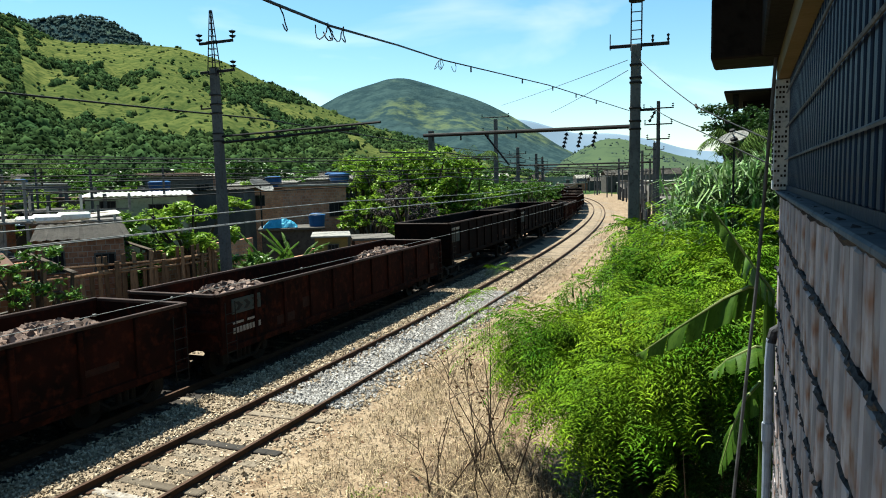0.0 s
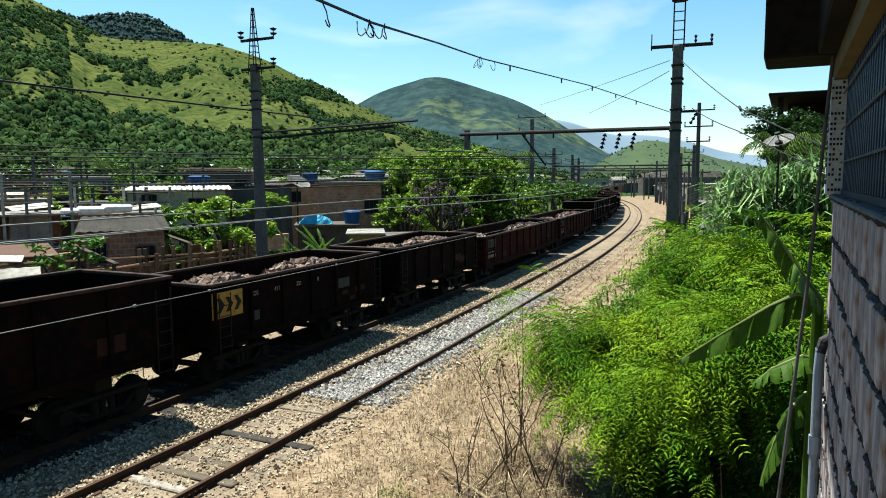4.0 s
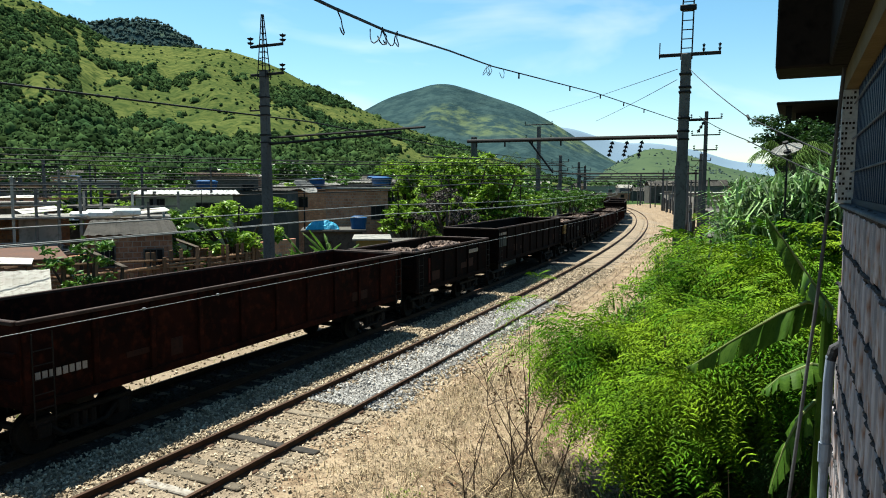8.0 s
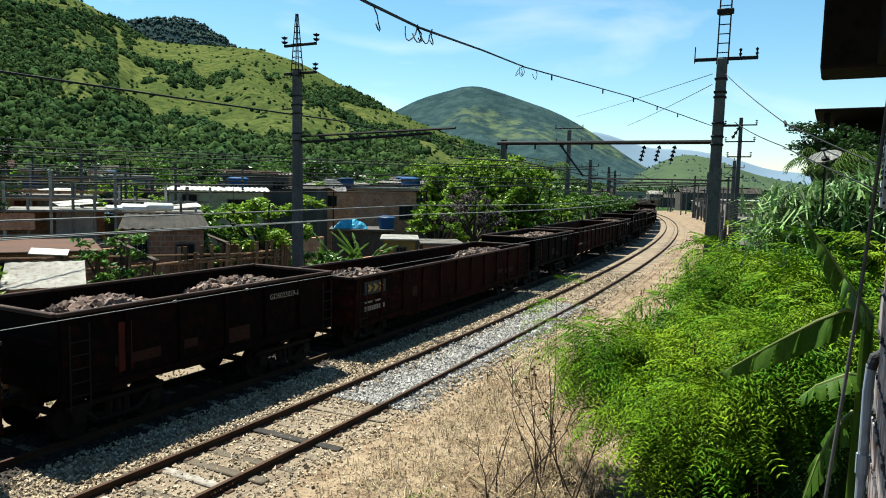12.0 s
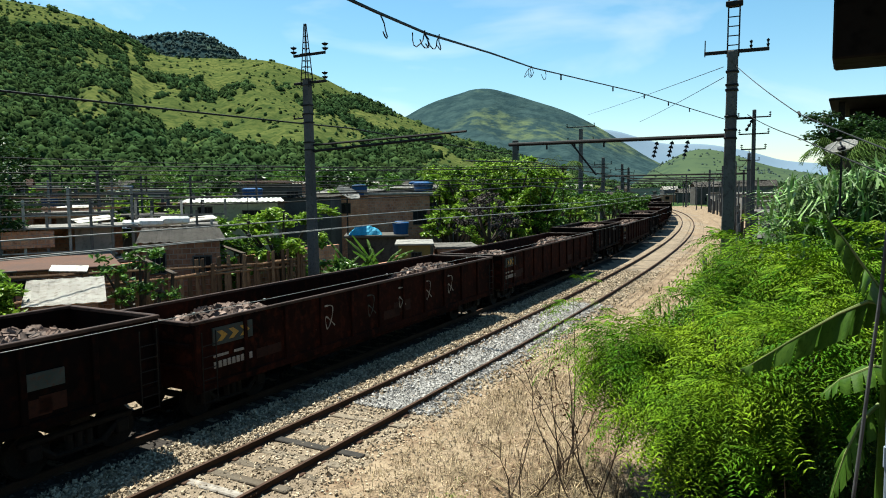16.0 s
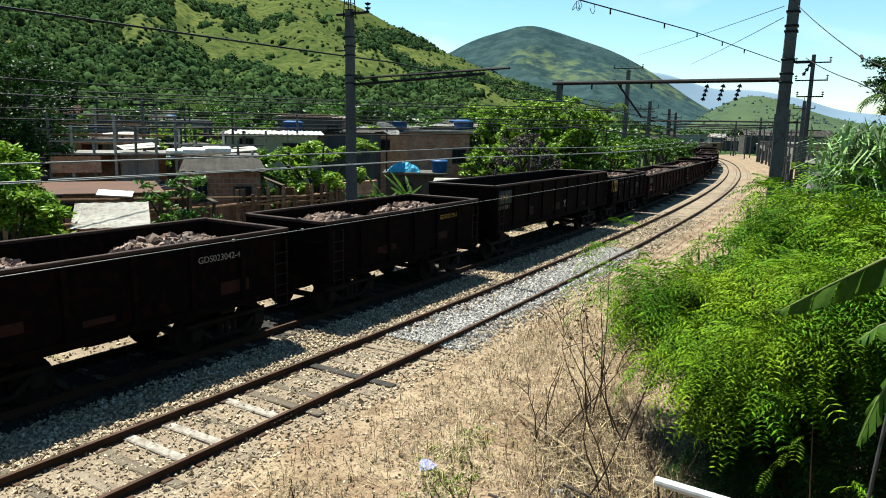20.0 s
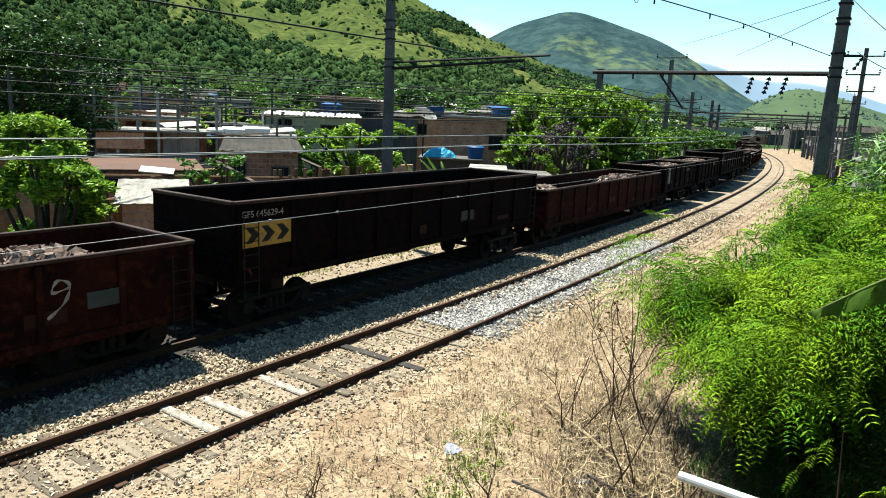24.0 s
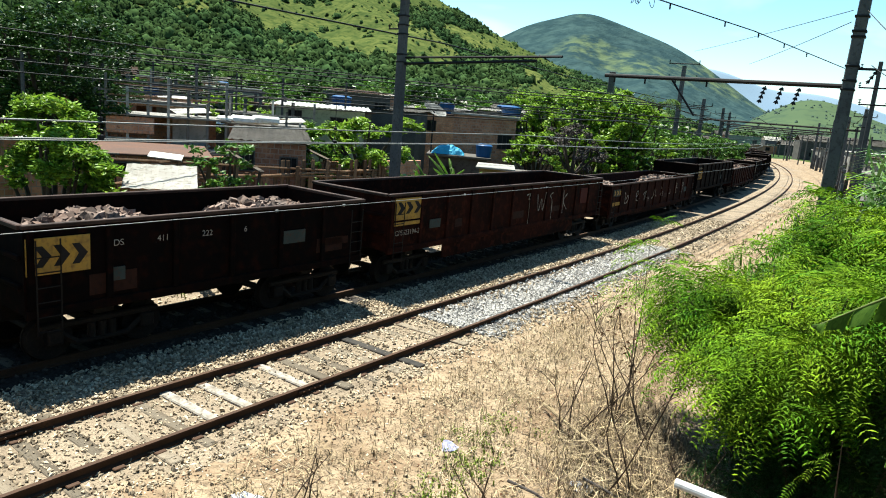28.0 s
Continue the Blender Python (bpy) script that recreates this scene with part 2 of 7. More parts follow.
M["tarp"] = material("cyan_tarpaulin", (0.0275, 0.231, 0.374), (0.055, 0.275, 0.418), (0.022, 0.165, 0.303), scale=2, fine=8, rough=0.5, bump=0.5, bump_dist=0.05)
# near-black panel colour that paints the shade of rooms behind openings
M["dark_void"] = material("interior_shade_paint", (0.0084, 0.0084, 0.0084), (0.0126, 0.0126, 0.0126), scale=2, fine=9, bump=0)
M["yellow"] = material("yellow_sign_paint", (0.342, 0.189, 0.0315), (0.27, 0.153, 0.036), (0.153, 0.081, 0.027), scale=2.5, fine=12, rough=0.7, bump=0)
M["black_paint"] = material("black_paint", (0.009, 0.0084, 0.0078), (0.015, 0.012, 0.0108), scale=3, fine=12, rough=0.7, bump=0)
M["chalk"] = material("faded_white_paint", (0.272, 0.24, 0.208), (0.192, 0.16, 0.136), (0.104, 0.08, 0.064), scale=3, fine=18, bump=0)
M["blue_panel"] = material("faded_blue_panel", (0.0405, 0.0495, 0.045), (0.027, 0.036, 0.0324), (0.054, 0.027, 0.018), scale=2, fine=12, bump=0)
M["red_paint"] = material("faded_red_patch", (0.055, 0.009, 0.005), (0.035, 0.007, 0.005), scale=2, fine=12, bump=0)
M["cement"] = material("weathered_cement", (0.11, 0.105, 0.098), (0.17, 0.162, 0.15), (0.06, 0.056, 0.05), scale=0.7, fine=5, bump=0.3, by_object=0.35)
M["leaf_palm"] = material("palm_frond", (0.030, 0.058, 0.012), (0.055, 0.085, 0.02), (0.018, 0.035, 0.008), scale=1, fine=6, rough=0.75, bump=0, island=0.4, translucent=0.1, spec=0.02)
M["weed"] = material("yellow_green_weed", (0.085, 0.12, 0.016), (0.13, 0.16, 0.03), (0.05, 0.085, 0.012), scale=2, fine=9, bump=0, island=0.4, translucent=0.15)
M["old_board"] = material("old_brown_board", (0.115, 0.062, 0.034), (0.17, 0.105, 0.062), (0.055, 0.032, 0.02), scale=2, fine=14, bump=0.5, by_object=0.4, stretch=(1, 1, 0.3))
M["litter_white"] = material("white_litter", (0.30, 0.31, 0.33), (0.24, 0.25, 0.28), (0.16, 0.17, 0.2), scale=9, fine=30, bump=0.3)
M["litter_blue"] = material("blue_litter", (0.112, 0.119, 0.238), (0.21, 0.21, 0.315), scale=9, fine=30, bump=0.3)
M["pvc"] = material("white_pvc_pipe", (0.408, 0.42, 0.432), (0.456, 0.462, 0.468), (0.3, 0.3, 0.3), scale=2, fine=12, rough=0.4, bump=0)
M["pvc_grey"] = material("grey_pvc_pipe", (0.16, 0.195, 0.25), (0.20, 0.24, 0.29), (0.11, 0.12, 0.14), scale=2, fine=12, rough=0.5, bump=0)
M["grille"] = material("blue_grey_window_grille", (0.009, 0.0171, 0.036), (0.0153, 0.0252, 0.0486), (0.0225, 0.0225, 0.027), scale=4, fine=30, rough=0.5, bump=0.1, spec=0.06)
M["block"] = material("clay_block", (0.20, 0.185, 0.20), (0.34, 0.305, 0.31), (0.17, 0.075, 0.035), scale=5, fine=12, bump=0.7, island=0.4, bump_dist=0.006, spread=(0.40, 0.62))
M["mortar"] = material("dark_mortar", (0.018, 0.0204, 0.024), (0.045, 0.045, 0.0492), (0.012, 0.012, 0.0144), scale=9, fine=40, bump=0.8, bump_dist=0.015)
M["sill"] = material("cement_sill", (0.054, 0.072, 0.0945), (0.0945, 0.113, 0.135), (0.036, 0.0423, 0.0495), scale=6, fine=30, bump=0.5, bump_dist=0.006)
# near-black concrete: the shade under roofs is put into the colour
M["soffit"] = material("shade_black_concrete", (0.0072, 0.0066, 0.0066), (0.0132, 0.012, 0.0114), (0.0048, 0.0048, 0.0048), scale=1.5, fine=15, bump=0.3, spec=0.05)
M["mosaic"] = material("pale_mosaic_tile", (0.324, 0.36, 0.387), (0.396, 0.423, 0.432), (0.234, 0.261, 0.279), scale=6, fine=60, bump=0.2, bump_dist=0.003)
M["ochre_trim"] = material("ochre_trim", (0.072, 0.06, 0.028), (0.1, 0.08, 0.04), scale=3, fine=30, bump=0.2)
M["dish"] = material("pale_mesh_dish", (0.20, 0.20, 0.19), (0.25, 0.245, 0.235), scale=3, fine=30, rough=0.5, bump=0.1)
M["ochre_wall"] = material("ochre_wall_paint", (0.189, 0.126, 0.0378), (0.16, 0.113, 0.042), (0.118, 0.084, 0.042), scale=1, fine=9, bump=0.2)
M["pale_sheet"] = material("weathered_roof_sheet", (0.396, 0.384, 0.354), (0.312, 0.294, 0.264), (0.18, 0.156, 0.132), scale=1.3, fine=7, rough=0.7, bump=0.2)
M["grey_twig"] = material("dead_grey_foliage", (0.0546, 0.0462, 0.042), (0.0798, 0.0693, 0.063), (0.0336, 0.0273, 0.0252), scale=1, fine=8, bump=0, island=0.4)
M["midrib"] = material("pale_midrib", (0.109, 0.143, 0.042), (0.143, 0.168, 0.063), scale=5, fine=30, rough=0.5, bump=0)
M["rust_leaf"] = material("dead_leaf", (0.0672, 0.0273, 0.0126), (0.0924, 0.042, 0.021), scale=4, fine=20, bump=0, island=0.3)
M["tile_roof"] = material("clay_tile_roof", (0.063, 0.0315, 0.021), (0.0462, 0.0273, 0.021), (0.0294, 0.021, 0.0168), scale=0.8, fine=9, bump=0.4, by_object=0.3)


def add_courses(mat, mortar):
    """Lays brick courses over a wall material, 0.3 by 0.2 m."""
    nt = mat.node_tree
    bsdf = nt.nodes["Principled BSDF"]
    col = bsdf.inputs["Base Color"].links[0].from_socket
    tc = nt.nodes.new("ShaderNodeTexCoord")
    sep = nt.nodes.new("ShaderNodeSeparateXYZ")
    nt.links.new(tc.outputs["Object"], sep.inputs[0])
    add = nt.nodes.new("ShaderNodeMath")
    nt.links.new(sep.outputs[0], add.inputs[0])
    nt.links.new(sep.outputs[1], add.inputs[1])
    comb = nt.nodes.new("ShaderNodeCombineXYZ")
    nt.links.new(add.outputs[0], comb.inputs[0])
    nt.links.new(sep.outputs[2], comb.inputs[1])
    br = nt.nodes.new("ShaderNodeTexBrick")
    br.inputs["Scale"].default_value, br.inputs["Brick Width"].default_value, br.inputs["Row Height"].default_value = 1.0, 0.3, 0.2
    br.inputs["Mortar Size"].default_value, br.inputs["Mortar Smooth"].default_value = 0.014, 0.2
    br.inputs["Mortar"].default_value = (*mortar, 1)
    nt.links.new(comb.outputs[0], br.inputs["Vector"])
    dark = nt.nodes.new("ShaderNodeHueSaturation")
    dark.inputs["Value"].default_value = 0.7
    nt.links.new(col, dark.inputs["Color"])
    nt.links.new(col, br.inputs["Color1"])
    nt.links.new(dark.outputs[0], br.inputs["Color2"])
    nt.links.new(br.outputs["Color"], bsdf.inputs["Base Color"])


add_courses(M["brick"], (0.22, 0.17, 0.14))


# ---- mesh helpers ----
def finish(name, bm, mat, smooth=False):
    me = bpy.data.meshes.new(name)
    bm.to_mesh(me)
    bm.free()
    me.materials.append(mat)
    if smooth:
        for p in me.polygons:
            p.use_smooth = True
    return me


def thing(name, label="", category="", group="", kind="", data=None, m=None):
    ob = tagged(new(name, data), label, category, group, kind)
    if m is not None:
        ob.matrix_basis = m
    return ob


def part(name, bm, mat, parent, label="", smooth=False, m=None):
    """One mesh object under a thing or a part."""
    data = bm if isinstance(bm, bpy.types.Mesh) else finish(name, bm, mat, smooth)
    ob = new(name, data)
    ob.parent = parent
    if m is not None:
        ob.matrix_basis = m
    if label:
        ob["label"] = label
    return ob


def box(bm, x0, x1, y0, y1, z0, z1, bevel=0.0):
    r = bmesh.ops.create_cube(bm, size=1.0)
    for v in r["verts"]:
        v.co = Vector(((x0 + x1) / 2 + v.co.x * (x1 - x0), (y0 + y1) / 2 + v.co.y * (y1 - y0), (z0 + z1) / 2 + v.co.z * (z1 - z0)))
    if bevel:
        edges = list({e for v in r["verts"] for e in v.link_edges})
        bmesh.ops.bevel(bm, geom=edges, offset=bevel, segments=1, affect="EDGES")
    return bm


def new_box(*a, **k):
    return box(bmesh.new(), *a, **k)


def rod(bm, a, b, r0, r1=None, n=8):
    a, b = Vector(a), Vector(b)
    r1 = r0 if r1 is None else r1
    q = (b - a).to_track_quat("Z", "Y").to_matrix()
    rings = [[bm.verts.new(c + q @ Vector((r * math.cos(2 * math.pi * i / n), r * math.sin(2 * math.pi * i / n), 0))) for i in range(n)] for c, r in ((a, r0), (b, r1))]
    for i in range(n):
        bm.faces.new((rings[0][i], rings[0][(i + 1) % n], rings[1][(i + 1) % n], rings[1][i]))
    bm.faces.new(rings[0][::-1])
    bm.faces.new(rings[1])
    return bm


def tube(bm, pts, radii, n=6):
    pts = [Vector(p) for p in pts]
    if not isinstance(radii, (list, tuple)):
        radii = [radii] * len(pts)
    rings = []
    for k, p in enumerate(pts):
        d = (pts[min(k + 1, len(pts) - 1)] - pts[max(k - 1, 0)]).normalized()
        q = d.to_track_quat("Z", "Y").to_matrix()
        rings.append([bm.verts.new(p + q @ Vector((radii[k] * math.cos(2 * math.pi * i / n), radii[k] * math.sin(2 * math.pi * i / n), 0))) for i in range(n)])
    for a, b in zip(rings, rings[1:]):
        for i in range(n):
            bm.faces.new((a[i], a[(i + 1) % n], b[(i + 1) % n], b[i]))
    bm.faces.new(rings[0][::-1])
    bm.faces.new(rings[-1])
    return bm


def mesh_np(name, verts, faces, mat, smooth=False):
    me = bpy.data.meshes.new(name)
    me.from_pydata([tuple(v) for v in np.asarray(verts, float)], [], [tuple(f) for f in faces])
    me.materials.append(mat)
    if smooth:
        for p in me.polygons:
            p.use_smooth = True
    me.update()
    return me


def mesh_fast(name, verts, sizes, loops, mat, smooth=0):
    """A large mesh from arrays: sizes of the faces and their corners; the first faces may be smooth."""
    me = bpy.data.meshes.new(name)
    me.vertices.add(len(verts))
    me.vertices.foreach_set("co", np.ascontiguousarray(verts, np.float32).ravel())
    me.loops.add(len(loops))
    me.loops.foreach_set("vertex_index", np.asarray(loops, np.int32))
    me.polygons.add(len(sizes))
    me.polygons.foreach_set("loop_start", np.concatenate([[0], np.cumsum(sizes)[:-1]]).astype(np.int32))
    me.polygons.foreach_set("use_smooth", np.arange(len(sizes)) < smooth)
    me.materials.append(mat)
    me.update(calc_edges=True)
    me.validate()
    return me


def quads(name, corners, mat):
    """One mesh of many quads: corners is (n, 4, 3)."""
    n = len(corners)
    return mesh_fast(name, corners.reshape(-1, 3), np.full(n, 4), np.arange(n * 4), mat)


def rand_rot(rng, n):
    q = rng.normal(size=(n, 4))
    q /= np.linalg.norm(q, axis=1)[:, None]
    w, x, y, z = q.T
    return np.stack([1 - 2 * (y * y + z * z), 2 * (x * y - z * w), 2 * (x * z + y * w), 2 * (x * y + z * w), 1 - 2 * (x * x + z * z), 2 * (y * z - x * w), 2 * (x * z - y * w), 2 * (y * z + x * w), 1 - 2 * (x * x + y * y)], -1).reshape(n, 3, 3)


def leaf_quads(rng, centres, size, up=0.35, broad=0.24):
    """Pointed, slightly folded leaves at the centres."""
    n = len(centres)
    rot = rand_rot(rng, n)
    s = size * rng.uniform(0.6, 1.3, (n, 1, 1))
    base = np.array([(-0.5, 0, 0), (0, -broad, 0.06), (0.5, 0, -0.05), (0, broad, 0.06)])
    v = np.einsum("nij,kj->nki", rot, base) * s
    v[..., 2] *= 1 - up
    return v + centres[:, None]


def blob_points(rng, n, centre, radii, hollow=0.55):
    d = rng.normal(size=(n, 3))
    d /= np.linalg.norm(d, axis=1)[:, None]
    r = hollow + (1 - hollow) * rng.uniform(0, 1, (n, 1)) ** 0.6
    return np.asarray(centre) + d * r * np.asarray(radii)


def crown_mesh(rng, blobs, density, size, mat, name="crown"):
    """blobs: rows of centre and radii. Leaves gather in sprays with gaps between them."""
    pts = []
    for c, rad in blobs:
        area = (rad[0] * rad[1] * rad[2]) ** (2 / 3)
        sprays = blob_points(rng, max(6, int(area * 9)), c, rad, 0.45)
        n = max(30, int(area * density))
        pick = sprays[rng.integers(0, len(sprays), n)]
        pts.append(pick + rng.normal(size=(n, 3)) * np.array([0.16, 0.16, 0.09]) * (0.4 + np.mean(rad) * 0.55))
    return quads(name, leaf_quads(rng, np.concatenate(pts), size), mat)


# ---- the line of the track ----
LINE = (-11.087, 42.284, -9.310, 0.182)


def rail_x(y):
    """The far rail of the near track."""
    c = min(max(y, 5.0), 175.0)
    u = c / 100
    return LINE[0] + u * (LINE[1] + u * (LINE[2] + u * LINE[3])) + (y - c) / 100 * (LINE[1] + u * (2 * LINE[2] + 3 * u * LINE[3]))


ROW_Y = np.arange(-90.0, 520.0, 0.5)
ROW_X = np.array([rail_x(y) for y in ROW_Y])
SLOPE = np.gradient(ROW_X, ROW_Y)
NORMAL = np.stack([1 / np.hypot(1, SLOPE), -SLOPE / np.hypot(1, SLOPE)], 1)
TRAIN = np.stack([ROW_X, ROW_Y], 1) + NORMAL * (0.8 - 4.05)
ALONG = np.concatenate([[0], np.cumsum(np.hypot(*np.diff(TRAIN, axis=0).T))])
ALONG -= np.interp(0, TRAIN[:, 1], ALONG)


def on_line(s, off=0.0):
    """Place and heading, s metres along the train's track and off metres to its right."""
    k = [np.interp(s, ALONG, c) for c in (TRAIN[:, 0], TRAIN[:, 1], NORMAL[:, 0], NORMAL[:, 1])]
    return k[0] + k[2] * off, k[1] + k[3] * off, math.degrees(math.atan2(-k[3], k[2]))


def line_offset(x, y):
    """Metres to the right of the near track's centre, roughly."""
    i = np.interp(y, ROW_Y, ROW_X)
    sl = np.interp(y, ROW_Y, SLOPE)
    return (x - i) / np.hypot(1, sl) - 0.8


# ---- ground and hills ----
def ground_z(x, y):
    o = line_offset(x, y)
    z = np.full(np.shape(o), -0.17)
    # shallow ditch between the ballast and the dirt, bank on the house side, lower village ground
    z = np.where(o > 1.9, -0.17 - 0.10 * np.clip((o - 1.9) / 1.5, 0, 1), z)
    z = np.where(o > 5.5, -0.27 + 0.30 * np.clip((o - 5.5) / 5, 0, 1), z)
    z = np.where(o < -6.2, -0.17 - 1.1 * np.clip((-o - 6.2) / 5, 0, 1), z)
    near = np.clip(1 - np.hypot(x, y - 10) / 60, 0, 1)
    rough = 0.035 * np.sin(1.9 * x + 0.7 * y) * np.sin(1.3 * y - 0.8 * x) + 0.03 * np.sin(4.1 * x - 2.2 * y)
    z = z + near * np.where(o > 2.0, rough, 0.25 * rough)
    return z


def spaced(lo, a, b, hi, step, grow=1.16):
    v = list(np.arange(a, b + step / 2, step))
    s = step
    while v[-1] < hi:
        s *= grow
        v.append(v[-1] + s)
    s = step
    while v[0] > lo:
        s *= grow
        v.insert(0, v[0] - s)
    return np.array(v)


gx, gy = spaced(-3800, -13, 6, 3800, 0.22), spaced(-300, 3, 40, 4200, 0.3)
GX, GY = np.meshgrid(gx, gy)
GZ = ground_z(GX, GY)
nx, ny = len(gx), len(gy)
faces = [(j * nx + i, j * nx + i + 1, (j + 1) * nx + i + 1, (j + 1) * nx + i) for j in range(ny - 1) for i in range(nx - 1)]
ground_me = mesh_np("ground", np.stack([GX, GY, GZ], -1).reshape(-1, 3), faces, M["dirt"], True)
ground_me.materials.append(M["ballast_bed"])
ground_me.materials.append(M["hill"])
ground_me.materials.append(M["bed_dark"])
ground_me.materials.append(M["hill_wood"])
centre = np.array([p.center[:2] for p in ground_me.polygons])
off = line_offset(centre[:, 0], centre[:, 1])
wob = 0.25 * np.sin(centre[:, 1] * 1.7) + 0.15 * np.sin(centre[:, 1] * 4.1)
index = np.where((off < 1.45 + wob) & (off > -7.2), 1, 0)
# strip under the train takes the bed colour that imitates its shadow
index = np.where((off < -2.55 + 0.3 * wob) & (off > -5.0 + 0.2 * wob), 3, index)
index = np.where((off < -9 + wob) | (off > 13 + 2 * wob), 2, index)
index = np.where(np.hypot(centre[:, 0], centre[:, 1]) > 230, 4, index)
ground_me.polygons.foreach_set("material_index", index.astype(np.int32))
thing("ground", "dry sandy earth with pale ballast along the tracks", "ground", kind="structure", data=ground_me)


def hill_point(spec, ai, r, seed, wob):
    """The place on a range of hills at bearing ai (degrees) and r metres out."""
    az, el, r0, r1, r2 = spec
    top = 5.1 + math.tan(radians(float(np.mean(np.interp([ai + d for d in (-1.0, -0.5, 0.0, 0.5, 1.0)], az, el))))) * r1
    f = ((r - r0) / (r1 - r0)) ** 1.25 if r <= r1 else 1 - 0.8 * ((r - r1) / (r2 - r1)) ** 1.5
    x, y = r * math.sin(radians(ai)), r * math.cos(radians(ai))
    s = r1 * 0.13
    # spurs and gullies run down the slope
    w = noise.fractal(Vector((ai * r1 * 0.0175 / s * 1.3, r / s * 0.6, seed)), 1.0, 2.0, 5) * wob * top
    gate = min(1, 4 * max(0.0, f)) * (1 - 0.9 * math.exp(-(((r - r1) / (0.12 * r1)) ** 2)))
    return x, y, -1.5 + f * top + w * gate


def hill(name, spec, mat, label, wob=0.07, n_az=160, n_r=26, seed=1.0):
    """A range of hills: crest elevation at each bearing, rising from r0 to r1 metres and falling to r2."""
    a = np.linspace(spec[0][0], spec[0][-1], n_az)
    verts = [hill_point(spec, float(ai), spec[2] + (spec[4] - spec[2]) * k / (n_r - 1), seed, wob) for k in range(n_r) for ai in a]
    fs = [(j * n_az + i, j * n_az + i + 1, (j + 1) * n_az + i + 1, (j + 1) * n_az + i) for j in range(n_r - 1) for i in range(n_az - 1)]
    return thing(name, label, "hill", kind="structure", data=mesh_np(name, verts, fs, mat, True))


NEAR_HILL = ([-75, -60, -48, -37, -34, -32, -30, -28.5, -25, -20.6, -16.9, -12.7, -10.1, -6.5, -3.7, 0, 4, 9],
             [9, 12.5, 14, 13.5, 13.2, 12.5, 11.2, 10.6, 10.7, 10.75, 9.75, 7.6, 6.5, 5.1, 4.0, 3.0, 1.6, 0.2], 190, 760, 1000)
DARK_HILL = ([-40, -36, -34.2, -31.8, -30.4, -28.1, -25.3, -23.7, -22, -18], [11.5, 12.4, 12.7, 12.05, 11.7, 12.2, 12.45, 11.5, 10.5, 8], 1050, 1350, 1600)
PEAK = ([-16, -10, -7.8, -5, -3.4, -1.7, 0.6, 2.9, 5.2, 7, 8.8, 10.6, 14, 18], [3.5, 6.2, 7.5, 8.3, 8.75, 8.3, 7.6, 6.8, 5.7, 4.6, 3.4, 2.2, 0.8, 0], 1100, 1750, 2100)
LOW_HILL = ([8, 9.5, 10.6, 11.6, 12.4, 13.1, 13.8, 14.5, 15.2, 16.2, 17.2, 18.1, 20, 22, 27], [0.8, 1.3, 1.8, 2.5, 2.95, 3.2, 3.28, 3.22, 3.02, 2.7, 2.3, 1.9, 1.4, 1.0, 0.3], 900, 1500, 1800)
RANGE = ([0, 6.8, 7.9, 11, 14, 17.7, 19.3, 24, 34, 60], [5.0, 5.0, 4.65, 3.6, 3.6, 2.8, 2.1, 1.6, 1.0, 0.8], 2900, 3500, 3700)
hill("backdrop_near_hill", NEAR_HILL, M["hill"], "green grassy hillside with dark woodland patches", n_az=230, n_r=70)
# distance haze on these hills comes from their material tint
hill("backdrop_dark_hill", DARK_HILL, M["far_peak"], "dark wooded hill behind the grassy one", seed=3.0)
hill("backdrop_round_peak", PEAK, M["far_peak"], "rounded hill tinted for haze, with pale green clearings", n_az=200, n_r=40, wob=0.08, seed=5.0)
hill("backdrop_low_green_hill", LOW_HILL, M["low_hill"], "low green hill paled for haze", wob=0.09, seed=7.0)
hill("backdrop_blue_range", RANGE, M["blue_range"], "distant mountain range tinted blue for haze", wob=0.03, seed=9.0)


